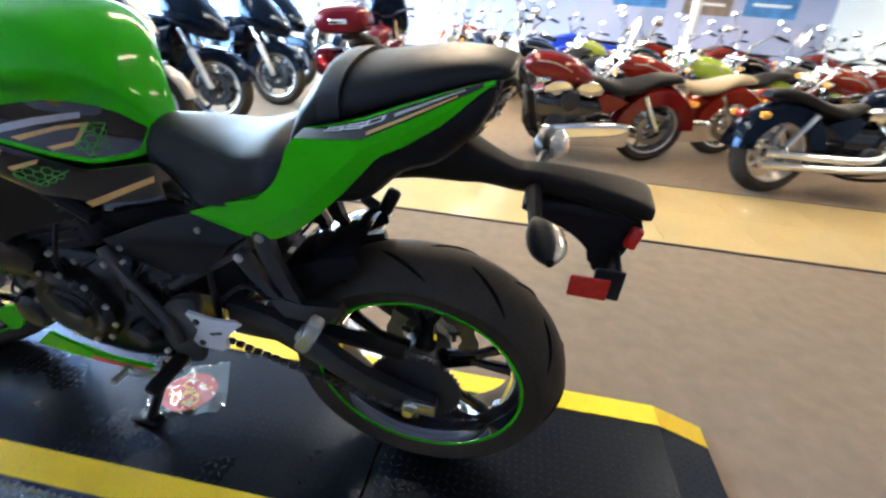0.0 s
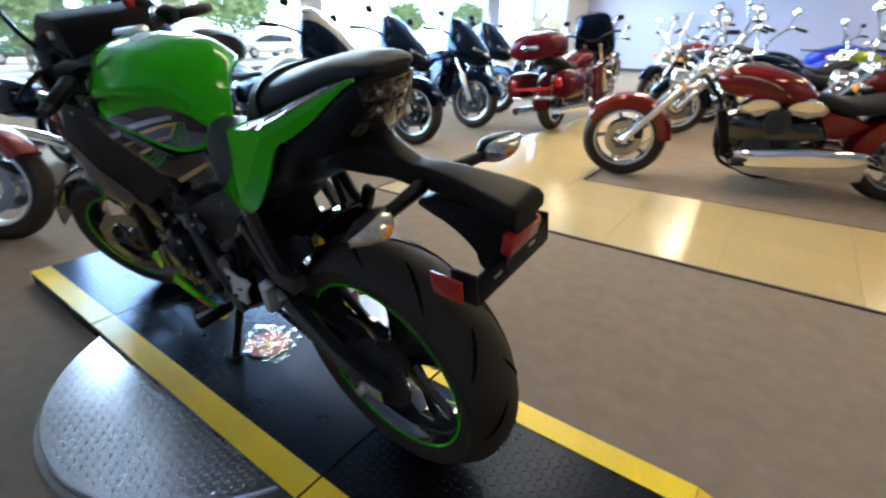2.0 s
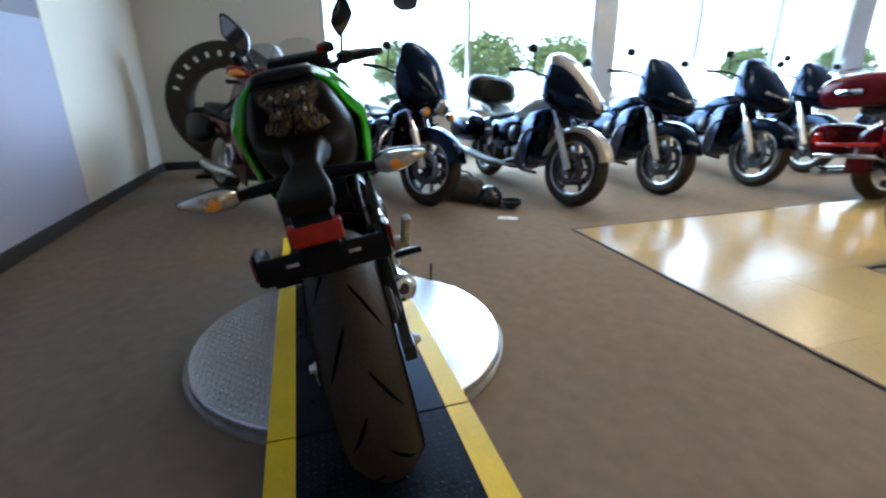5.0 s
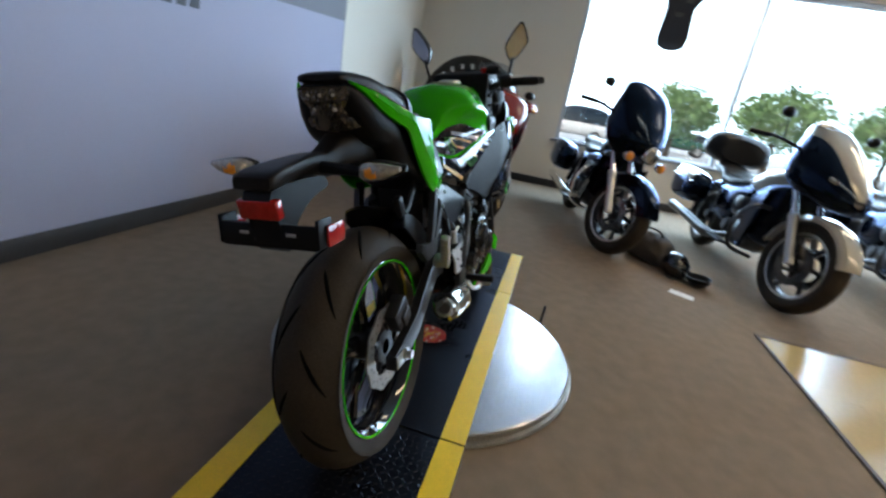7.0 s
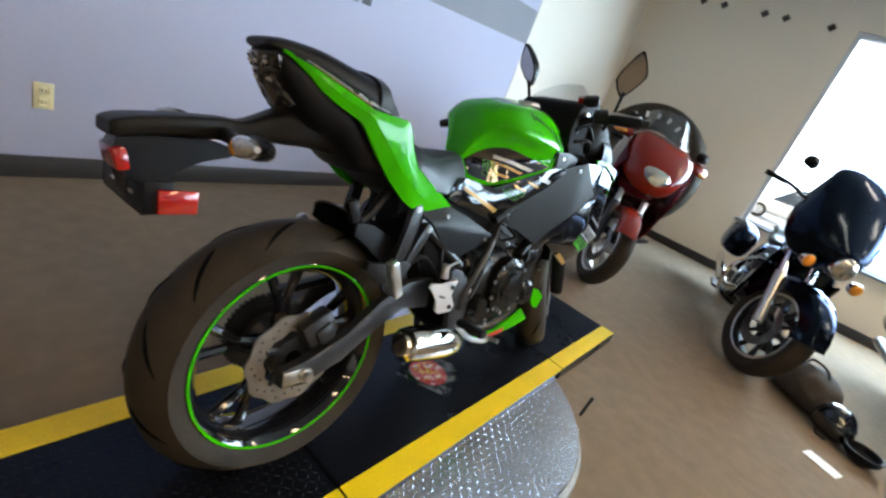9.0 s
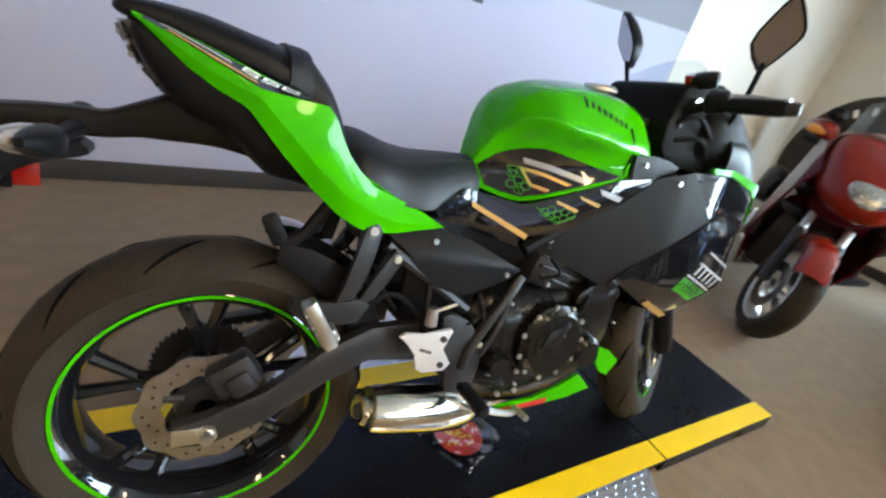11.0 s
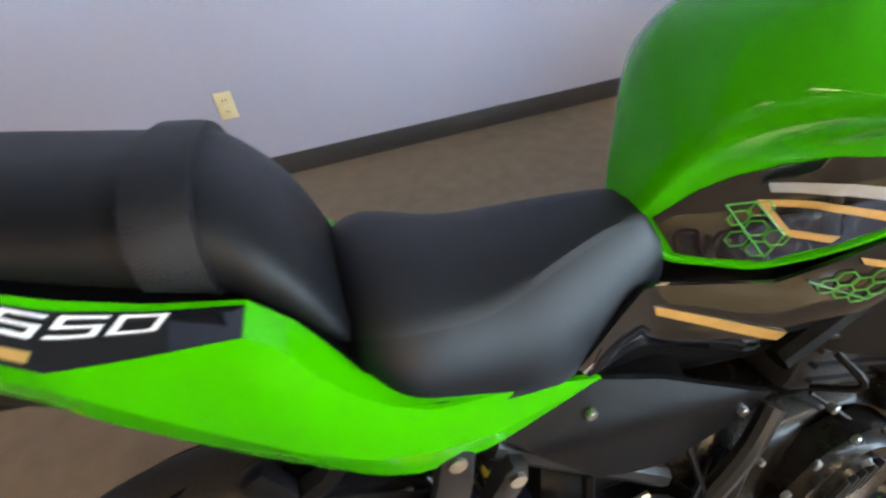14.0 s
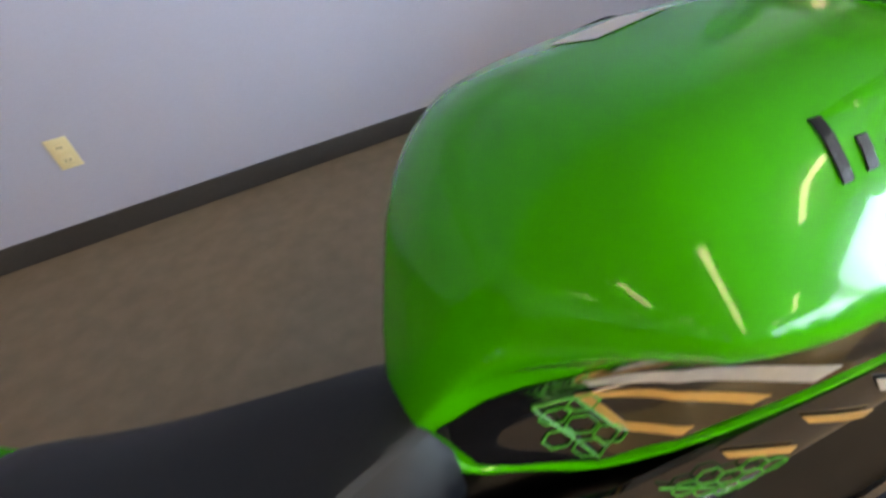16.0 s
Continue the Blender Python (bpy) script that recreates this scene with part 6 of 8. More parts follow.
def cast_wheel(owner, x, R, w, rim_mat=ALLOY, spokes=5, disc_side=(1,), turn=0.0, y=0.0):
    """A wheel at x: tyre, rim, spokes, hub and brake disc."""
    hub = new("wheel")
    hub.parent = owner
    hub.matrix_basis = pose(x, y, R, 0, 0, turn)
    rim = R * 0.70
    bm = B()
    lathe(bm, tyre_profile(R, w, rim, 7), seg=40)
    part("tyre", bm, RUBBER, hub)
    bm = B()
    hw = w * 0.38
    lathe(bm, [(rim + 0.004, -hw), (rim - 0.008, -hw - 0.004), (rim - 0.018, -hw * 0.6), (rim - 0.022, 0), (rim - 0.018, hw * 0.6), (rim - 0.008, hw + 0.004), (rim + 0.004, hw), (rim - 0.012, 0), (rim + 0.004, -hw)], seg=40)
    rm = part("rim", bm, rim_mat, hub)
    for s in (-1, 1):
        bm = B()
        lathe(bm, [(rim - 0.012, s * (hw + 0.002)), (rim - 0.003, s * (hw + 0.006)), (rim + 0.004, s * (hw + 0.003)), (rim - 0.003, s * (hw + 0.001)), (rim - 0.012, s * (hw + 0.002))], seg=40)
        part("rim_edge", bm, ALLOY, rm)
    if spokes > 20:
        bm = B()
        for k in range(spokes):
            a = 2 * math.pi * k / spokes
            b = a + (0.35 if k % 2 else -0.35)
            s = 0.03 if k % 4 < 2 else -0.03
            tube(bm, [(0.035 * math.cos(b), s, 0.035 * math.sin(b)), ((rim - 0.015) * math.cos(a), 0, (rim - 0.015) * math.sin(a))], 0.0022, 4, caps=False)
        part("wire_spoke", bm, CHROME, hub, kind="stuff")
    else:
        for k in range(spokes):
            a = 2 * math.pi * k / spokes
            bm = B()
            tube(bm, [(0.03 * math.cos(a), 0, 0.03 * math.sin(a)), (0.12 * math.cos(a + 0.12), 0, 0.12 * math.sin(a + 0.12)), ((rim - 0.014) * math.cos(a), 0, (rim - 0.014) * math.sin(a))], [0.02, 0.013, 0.018], 6)
            part("spoke", bm, rim_mat, hub)
    bm = B()
    lathe(bm, [(0.0005, -w * 0.45), (0.04, -w * 0.45), (0.045, 0), (0.04, w * 0.45), (0.0005, w * 0.45)], seg=18)
    part("hub", bm, rim_mat, hub)
    for s in disc_side:
        bm = B()
        disc(bm, (0, 0, 0), 0.145, s * (hw + 0.012), s * (hw + 0.017), 30, 0.085)
        part("brake_disc", bm, RIMGREY, hub)
        bm = B()
        box(bm, (-0.11, s * (hw + 0.02), 0.06), (0.06, 0.05, 0.09), 0.012)
        part("brake_caliper", bm, DARKMETAL, hub)
    return hub


def fender(owner, x, R, w, a0, a1, material, label="", lift=0.02, skirt=0.075):
    bm = B()
    ro = R + lift
    pr = [(ro - skirt, -w / 2), (ro - 0.03, -w / 2), (ro - 0.006, -w * 0.36), (ro + 0.004, 0), (ro - 0.006, w * 0.36), (ro - 0.03, w / 2), (ro - skirt, w / 2), (ro - 0.033, w * 0.47), (ro - 0.012, w * 0.33), (ro - 0.004, 0), (ro - 0.012, -w * 0.33), (ro - 0.033, -w * 0.47), (ro - skirt, -w / 2)]
    lathe(bm, pr, (x, 0, R), 26, radians(a0), radians(a1))
    return part("fender", bm, material, owner, label)


def v_engine(owner, x, z, metal=CHROME, body=DARKMETAL):
    """A V-twin: crankcase, two finned cylinders, round covers and an air cleaner."""
    bm = B()
    hull(bm, dense([(x - 0.24, z - 0.05, 0, 0.10, 0.07, 0.07, 3), (x - 0.15, z - 0.05, 0, 0.13, 0.10, 0.12, 3), (x, z - 0.06, 0, 0.14, 0.11, 0.13, 3), (x + 0.14, z - 0.06, 0, 0.13, 0.10, 0.11, 3), (x + 0.2, z - 0.06, 0, 0.09, 0.06, 0.06, 3)], 2), 20)
    en = part("engine", bm, body, owner, "V-twin engine")
    for d in (-1, 1):
        bm = B()
        for k in range(8):
            t = 0.05 + 0.026 * k
            M = Matrix.Translation((x - 0.01 + d * (0.03 + t * 0.42), 0, z + t)) @ Matrix.Rotation(radians(d * 23), 4, "Y")
            box(bm, (0, 0, 0), (0.15, 0.16, 0.010), 0.004, M, seg=1)
        M = Matrix.Translation((x - 0.01 + d * 0.08, 0, z + 0.14)) @ Matrix.Rotation(radians(d * 23), 4, "Y")
        box(bm, (0, 0, 0), (0.11, 0.12, 0.22), 0.01, M)
        part("cylinder", bm, body, en)
        bm = B()
        M = Matrix.Translation((x - 0.01 + d * 0.135, 0, z + 0.275)) @ Matrix.Rotation(radians(d * 23), 4, "Y")
        box(bm, (0, 0, 0), (0.15, 0.15, 0.055), 0.02, M)
        hull(bm, dense([(x + d * 0.11 - 0.09, z + 0.24, 0, 0.10, 0.03, 0.02, 2.6), (x + d * 0.11 - 0.05, z + 0.255, 0, 0.135, 0.05, 0.04, 2.8), (x + d * 0.11 + 0.05, z + 0.255, 0, 0.135, 0.05, 0.04, 2.8), (x + d * 0.11 + 0.09, z + 0.24, 0, 0.10, 0.03, 0.02, 2.6)], 3), 18)
        part("rocker_cover", bm, metal, en)
    for s in (-1, 1):
        bm = B()
        lathe(bm, [(0.0005, s * 0.175), (0.07, s * 0.172), (0.095, s * 0.155), (0.1, s * 0.12)], (x + 0.09, 0, z - 0.06), 24)
        lathe(bm, [(0.0005, s * 0.165), (0.05, s * 0.16), (0.065, s * 0.13)], (x - 0.13, 0, z - 0.05), 20)
        part("side_cover", bm, body, en)
    bm = B()
    lathe(bm, [(0.0005, -0.215), (0.055, -0.212), (0.078, -0.195), (0.08, -0.13)], (x + 0.01, 0, z + 0.15), 24)
    part("air_cleaner", bm, body, en)
    bm = B()
    lathe(bm, [(0.0005, 0.20), (0.055, 0.197), (0.078, 0.185), (0.08, 0.13)], (x + 0.01, 0, z + 0.15), 24)
    part("air_cleaner", bm, body, en)
    return en


def fork(owner, wx, R, hx, hz, spread=0.11, material=CHROME, lower=ALLOY, turn=0.0):
    """Fork legs from the axle at wx to the steering head."""
    for s in (-1, 1):
        bm = B()
        a, b = Vector((wx, s * spread, R)), Vector((hx, s * spread, hz))
        tube(bm, [a, a.lerp(b, 0.48)], [0.03, 0.033], 12)
        fl = part("fork_leg", bm, lower, owner)
        bm = B()
        tube(bm, [a.lerp(b, 0.47), b], 0.024, 12)
        part("fork_tube", bm, material, fl)


def bars(owner, hx, hz, width, rise, back, material=CHROME):
    bm = B()
    tube(bm, curve_pts([(hx - back, -width, hz + rise * 0.9), (hx - back * 0.5, -width * 0.72, hz + rise), (hx, -0.12, hz + rise * 0.45), (hx, -0.07, hz), (hx, 0.07, hz), (hx, 0.12, hz + rise * 0.45), (hx - back * 0.5, width * 0.72, hz + rise), (hx - back, width, hz + rise * 0.9)], 5), 0.0125, 8)
    hb = part("handlebar", bm, material, owner)
    for s in (-1, 1):
        bm = B()
        tube(bm, [(hx - back * 0.6, s * width * 0.78, hz + rise * 0.98), (hx - back * 1.05, s * width * 1.03, hz + rise * 0.89)], 0.018, 10)
        part("grip", bm, BLACK, hb)
        bm = B()
        tube(bm, [(hx - back * 0.3, s * width * 0.68, hz + rise), (hx - 0.02, s * width * 0.85, hz + rise + 0.13)], 0.006, 6)
        hull(bm, [(hx - 0.045, hz + rise + 0.16, s * width * 0.9, 0.045, 0.035, 0.03, 2.4), (hx - 0.02, hz + rise + 0.16, s * width * 0.9, 0.05, 0.04, 0.034, 2.4), (hx + 0.005, hz + rise + 0.16, s * width * 0.9, 0.02, 0.015, 0.015, 2.2)], 14)
        part("mirror", bm, material, owner)
    return hb


def lamp(owner, name, c, r, depth, shell, glass, label=""):
    """A round lamp that looks forward."""
    x, y, z = c
    bm = B()
    hull(bm, [(x - depth, z, y, r * 0.3, r * 0.3, r * 0.3, 2), (x - depth * 0.6, z, y, r * 0.8, r * 0.8, r * 0.8, 2), (x, z, y, r, r, r, 2), (x + 0.008, z, y, r * 0.97, r * 0.97, r * 0.97, 2)], 20)
    sh = part(name, bm, shell, owner, label)
    bm = B()
    hull(bm, [(x + 0.007, z, y, r * 0.93, r * 0.93, r * 0.93, 2), (x + 0.02, z, y, r * 0.72, r * 0.72, r * 0.72, 2), (x + 0.026, z, y, r * 0.2, r * 0.2, r * 0.2, 2)], 20)
    part("lens", bm, glass, sh)
    return sh


def cruiser(label, x, y, head, paint, seat_mat=VINYL, wb=1.72, metal=CHROME, lean=-7, spokes=5, rim=RIMGREY, high=0.0, pipes=True, group="cruisers", tail=True, shield=False):
    """A long low cruiser; x and y give the rear contact point, head its heading."""
    ob = thing("cruiser_motorcycle", pose(x, y, 0, 0, 0, head) @ pose(0, 0, 0, lean, 0, 0), label, "motorcycle", group)
    cast_wheel(ob, 0, 0.325, 0.17, rim, spokes)
    cast_wheel(ob, wb, 0.325, 0.12, rim, spokes, (1, -1))
    fender(ob, 0, 0.325, 0.24, 8, 176, paint, lift=0.055, skirt=0.15)
    fender(ob, wb, 0.325, 0.165, 30, 178, paint, lift=0.03, skirt=0.10)
    hx, hz = wb - 0.47, 0.88
    fork(ob, wb, 0.325, hx, hz, 0.1, metal, metal)
    bm = B()
    box(bm, (hx + 0.02, 0, hz - 0.12), (0.07, 0.26, 0.04), 0.012)
    box(bm, (hx, 0, hz), (0.07, 0.26, 0.04), 0.012)
    part("yoke", bm, metal, ob)
    bars(ob, hx - 0.02, hz + 0.03, 0.40, 0.16 + high, 0.18, metal)
    lamp(ob, "headlight", (hx + 0.18, 0, hz - 0.10), 0.085, 0.16, metal, LAMPGLASS, "round chrome headlight")
    for s in (-1, 1):
        lamp(ob, "front_signal", (hx + 0.10, s * 0.2, hz - 0.10), 0.034, 0.05, metal, AMBER)
    bm = B()
    hull(bm, dense([(0.62, 0.70, 0, 0.06, 0.03, 0.03, 2.3), (0.72, 0.735, 0, 0.12, 0.085, 0.08, 2.4), (0.88, 0.765, 0, 0.16, 0.115, 0.105, 2.4), (1.04, 0.79, 0, 0.155, 0.115, 0.11, 2.4), (1.17, 0.80, 0, 0.11, 0.09, 0.09, 2.3), (1.24, 0.80, 0, 0.035, 0.03, 0.03, 2.1)], 3), 26)
    tk = part("fuel_tank", bm, paint, ob, "teardrop fuel tank")
    bm = B()
    tube(bm, [(0.92, 0, 0.862), (0.92, 0, 0.878)], [0.04, 0.034], 16)
    part("filler_cap", bm, metal, tk)
    bm = B()
    hull(bm, dense([(-0.16, 0.745, 0, 0.06, 0.03, 0.02, 2.4), (-0.08, 0.755, 0, 0.095, 0.045, 0.04, 2.5), (0.08, 0.735, 0, 0.115, 0.05, 0.05, 2.5), (0.22, 0.68, 0, 0.15, 0.055, 0.05, 2.5), (0.40, 0.645, 0, 0.155, 0.055, 0.05, 2.5), (0.55, 0.67, 0, 0.10, 0.055, 0.05, 2.4), (0.66, 0.70, 0, 0.06, 0.03, 0.03, 2.3)], 3), 26)
    part("seat", bm, seat_mat, ob)
    v_engine(ob, 0.82, 0.40, metal)
    for d in (-1, 1):
        for s in (-1, 1):
            bm = B()
            slab(bm, smoothpoly([(0.82 + d * 0.02, 0.665), (0.82 + d * 0.07, 0.705), (0.82 + d * 0.16, 0.715), (0.82 + d * 0.25, 0.665), (0.82 + d * 0.235, 0.60), (0.82 + d * 0.19, 0.625), (0.82 + d * 0.15, 0.575), (0.82 + d * 0.10, 0.62), (0.82 + d * 0.05, 0.60)], 3), s * 0.10, lambda px, pz: s * (0.168 + 0.35 * (pz - 0.64)), 0.010)
            part("rocker_shield", bm, metal, ob, "chrome rocker cover")
    bm = B()
    tube(bm, curve_pts([(1.16, 0.115, 0.845), (1.04, 0.150, 0.845), (0.90, 0.155, 0.80), (0.80, 0.140, 0.725)], 5), 0.005, 6)
    tube(bm, curve_pts([(1.16, -0.115, 0.845), (1.04, -0.150, 0.845), (0.90, -0.155, 0.80), (0.80, -0.140, 0.725)], 5), 0.005, 6)
    part("tank_stripe", bm, TAN, tk, "thin pale tank stripe")
    bm = B()
    hull(bm, dense([(0.50, 0.48, 0, 0.10, 0.08, 0.16, 3), (0.66, 0.48, 0, 0.14, 0.10, 0.2, 3), (1.0, 0.49, 0, 0.14, 0.10, 0.2, 3), (1.12, 0.49, 0, 0.09, 0.08, 0.14, 3)], 2), 18)
    part("cylinder_shroud", bm, BLACKGLOSS, ob, "gloss black engine shroud")
    bm = B()
    slab(bm, [(0.30, 0.56), (0.40, 0.60), (0.54, 0.63), (0.58, 0.58), (0.50, 0.45), (0.44, 0.45)], -0.13, 0.13, 0.01)
    part("side_cover", bm, paint, ob)
    bm = B()
    for s in (-1, 1):
        tube(bm, curve_pts([(hx - 0.03, s * 0.03, hz - 0.06), (1.17, s * 0.05, 0.6), (1.10, s * 0.09, 0.22), (0.6, s * 0.11, 0.17), (0.3, s * 0.10, 0.3)], 5), 0.014, 8)
    part("frame", bm, BLACK, ob)
    bm = B()
    box(bm, (1.13, 0, 0.44), (0.07, 0.22, 0.34), 0.02, Matrix.Rotation(radians(16), 4, "Y"))
    part("radiator", bm, BLACK, ob)
    if pipes:
        for k, s in ((0, -1), (1, -1)):
            bm = B()
            tube(bm, curve_pts([(0.95 - 0.22 * k, s * 0.10, 0.58), (1.02 - 0.25 * k, s * 0.19, 0.48), (0.85 - 0.15 * k, s * 0.21, 0.28 + 0.06 * k), (0.35, s * 0.215, 0.245 + 0.075 * k), (-0.22, s * 0.22, 0.255 + 0.085 * k)], 6), [0.022] * 12 + [0.034] * 13, 12)
            part("exhaust_pipe", bm, CHROME, ob, "long chrome exhaust pipe")
        bm = B()
        hull(bm, dense([(0.26, 0.28, 0.18, 0.03, 0.07, 0.07, 3.4), (0.30, 0.29, 0.19, 0.05, 0.115, 0.10, 4.0), (0.62, 0.285, 0.195, 0.06, 0.12, 0.10, 4.5), (0.90, 0.275, 0.19, 0.055, 0.10, 0.095, 3.8), (1.04, 0.28, 0.17, 0.03, 0.06, 0.06, 2.8)], 3), 24)
        part("exhaust_cover", bm, CHROME, ob, "chrome engine guard and pipe")
    for s in (-1, 1):
        bm = B()
        box(bm, (1.02, s * 0.25, 0.28), (0.09, 0.10, 0.025), 0.008)
        part("footpeg", bm, BLACK, ob)
        bm = B()
        tube(bm, [(-0.02, s * 0.13, 0.33), (0.18, s * 0.13, 0.62)], 0.022, 10)
        part("shock", bm, metal, ob)
    if tail:
        lamp_m = B()
        hull(lamp_m, [(-0.36, 0.60, 0, 0.02, 0.012, 0.012, 2.2), (-0.345, 0.60, 0, 0.05, 0.028, 0.028, 2.6), (-0.30, 0.60, 0, 0.045, 0.025, 0.025, 2.4)], 14)
        part("tail_lamp", lamp_m, REDLENS, ob, "red tail lamp")
        for s in (-1, 1):
            bm = B()
            tube(bm, [(-0.22, s * 0.05, 0.62), (-0.24, s * 0.15, 0.60)], 0.008, 6)
            hull(bm, [(-0.28, 0.60, s * 0.17, 0.02, 0.02, 0.02, 2), (-0.25, 0.60, s * 0.17, 0.032, 0.03, 0.03, 2), (-0.22, 0.60, s * 0.17, 0.02, 0.02, 0.02, 2)], 10)
            part("rear_signal", bm, AMBER, ob)
    if shield:
        bm = B()
        rr = []
        for i in range(9):
            t = -1 + i / 4
            rr.append([bm.verts.new((hx + 0.16 - 0.12 * t * t - 0.28 * v, t * 0.24, hz + 0.02 + 0.5 * v)) for v in (0, 0.5, 1.0)])
        for a, b in zip(rr, rr[1:]):
            for i in range(2):
                bm.faces.new((a[i], a[i + 1], b[i + 1], b[i]))
        part("windscreen", bm, CLEARSCREEN, ob)
    return ob


def bagger(label, x, y, head, paint, fairing, wb=1.65, lean=-8, steer=14, trunk=None, batwing=True, fork_mat=ALLOY, lug=None, group="touring motorcycles", bag=None, strip=None):
    """A touring bike with fairing and hard bags; x and y give the front contact point."""
    M = pose(x, y, 0, 0, 0, head) @ pose(-wb, 0, 0) @ pose(0, 0, 0, lean, 0, 0)
    ob = thing("touring_motorcycle", M, label, "motorcycle", group)
    cast_wheel(ob, 0, 0.325, 0.15, WHEELGREY, 5)
    hx, hz = wb - 0.40, 0.90
    cast_wheel(ob, wb, 0.33, 0.13, WHEELGREY, 10 if batwing else 6, (1, -1), steer)
    st = new("front_end")
    st.parent = ob
    st.matrix_basis = pose(wb, 0, 0, 0, 0, steer)
    fender(st, 0, 0.33, 0.17, 18, 168, strip or paint, lift=0.03, skirt=0.05 if strip else 0.11)
    fork(st, 0.0, 0.33, -0.36, 0.98, 0.105, CHROME, fork_mat)
    bright = CHROME if trunk or batwing else WHEELGREY
    # fork-mounted fairing, nose forward
    if batwing:
        rows = [(-0.42, 1.30, 0, 0.17, 0.05, 0.08, 3.0), (-0.34, 1.23, 0, 0.25, 0.13, 0.30, 3.2), (-0.22, 1.12, 0, 0.27, 0.16, 0.34, 3.0), (-0.12, 1.01, 0, 0.235, 0.14, 0.24, 2.8), (-0.04, 0.93, 0, 0.15, 0.09, 0.10, 2.5), (0.0, 0.90, 0, 0.06, 0.04, 0.04, 2.1)]
    else:
        rows = [(-0.46, 1.16, 0, 0.16, 0.09, 0.20, 3.2), (-0.36, 1.15, 0, 0.235, 0.11, 0.31, 3.4), (-0.20, 1.05, 0, 0.245, 0.12, 0.28, 3.2), (-0.04, 0.93, 0, 0.19, 0.10, 0.19, 2.9), (0.07, 0.85, 0, 0.12, 0.07, 0.11, 2.5), (0.12, 0.815, 0, 0.05, 0.03, 0.04, 2.2)]
    bm = B()
    hull(bm, dense(rows, 4), 32)
    for v in bm.verts:
        # narrow at the top, flared at the lower corners
        low = max(0.0, min(1.0, (1.26 - v.co.z) / 0.42))
        v.co.y *= (0.90 + 0.25 * low) if batwing else (0.50 + 0.55 * low)
        if batwing:
            v.co.x -= 0.30 * max(0.0, abs(v.co.y) - 0.10) - 0.03 * (1 - low)
    fa = part("fairing", bm, fairing, st, "fork-mounted fairing")
    if strip:
        bm = B()
        hull(bm, dense([(a, zc + 0.012, 0, hw * 0.62, hu + 0.006, 0.02, 3) for a, zc, _, hw, hu, hd, p in rows], 4), 24)
        part("fairing_top", bm, strip, fa, "pearl white fairing top")
    bm = B()
    if batwing:
        lamp(st, "headlight", (0.03, 0, 0.86), 0.075, 0.12, CHROME, LAMPGLASS, "round headlight")
        for s in (-1, 1):
            lamp(st, "front_signal", (0.0, s * 0.19, 0.80), 0.04, 0.06, CHROME, AMBER)
    else:
        hull(bm, dense([(0.04, 0.87, 0, 0.115, 0.07, 0.085, 2.3), (0.09, 0.84, 0, 0.09, 0.055, 0.065, 2.3), (0.115, 0.825, 0, 0.03, 0.02, 0.02, 2.1)], 3), 20)
        part("headlight", bm, LAMPGLASS, st, "angular headlight")
        for s in (-1, 1):
            bm = B()
            hull(bm, [(0.0, 0.92, s * 0.155, 0.025, 0.018, 0.018, 2.2), (0.035, 0.91, s * 0.15, 0.018, 0.014, 0.014, 2.2)], 10)
            part("running_lamp", bm, LAMPGLASS, st, "small clear running lamp")
    bm = B()
    rr = []
    zt = 1.30 if batwing else 1.24
    for i in range(11):
        t = -1 + i / 5
        rr.append([bm.verts.new((-0.26 - 0.10 * t * t - 0.12 * v, t * (0.25 - 0.05 * v), zt + 0.0 + (0.08 if batwing else 0.03) * v - 0.05 * t * t)) for v in (0, 0.5, 1.0)])
    for a, b in zip(rr, rr[1:]):
        for i in range(2):
            bm.faces.new((a[i], a[i + 1], b[i + 1], b[i]))
    part("windscreen", bm, SCREEN, st)
    bars(st, -0.36, 1.02, 0.40, 0.08, 0.22, BLACK)
    bm = B()
    hull(bm, dense([(0.55, 0.72, 0, 0.07, 0.03, 0.04, 2.4), (0.66, 0.76, 0, 0.13, 0.08, 0.09, 2.4), (0.84, 0.79, 0, 0.17, 0.11, 0.12, 2.4), (1.02, 0.81, 0, 0.16, 0.11, 0.12, 2.4), (1.16, 0.82, 0, 0.11, 0.08, 0.09, 2.3), (1.22, 0.82, 0, 0.04, 0.03, 0.03, 2.1)], 3), 26)
    part("fuel_tank", bm, strip or paint, ob)
    bm = B()
    hull(bm, dense([(-0.22, 0.80, 0, 0.11, 0.05, 0.04, 2.5), (-0.10, 0.80, 0, 0.15, 0.055, 0.06, 2.6), (0.1, 0.77, 0, 0.155, 0.055, 0.06, 2.6), (0.2, 0.72, 0, 0.17, 0.05, 0.06, 2.6), (0.42, 0.70, 0, 0.16, 0.055, 0.06, 2.6), (0.58, 0.73, 0, 0.09, 0.05, 0.05, 2.4)], 3), 26)
    part("seat", bm, VINYL, ob)
    fender(ob, 0, 0.325, 0.20, 60, 190, paint, lift=0.03)
    v_engine(ob, 0.80, 0.40, CHROME if trunk else RIMGREY)
    bm = B()
    hull(bm, dense([(0.18, 0.55, 0, 0.13, 0.12, 0.14, 3), (0.35, 0.55, 0, 0.18, 0.16, 0.2, 3), (0.6, 0.56, 0, 0.185, 0.17, 0.22, 3), (0.78, 0.60, 0, 0.16, 0.12, 0.14, 3)], 3), 22)
    part("side_cowl", bm, paint, ob, "gloss side cowl")
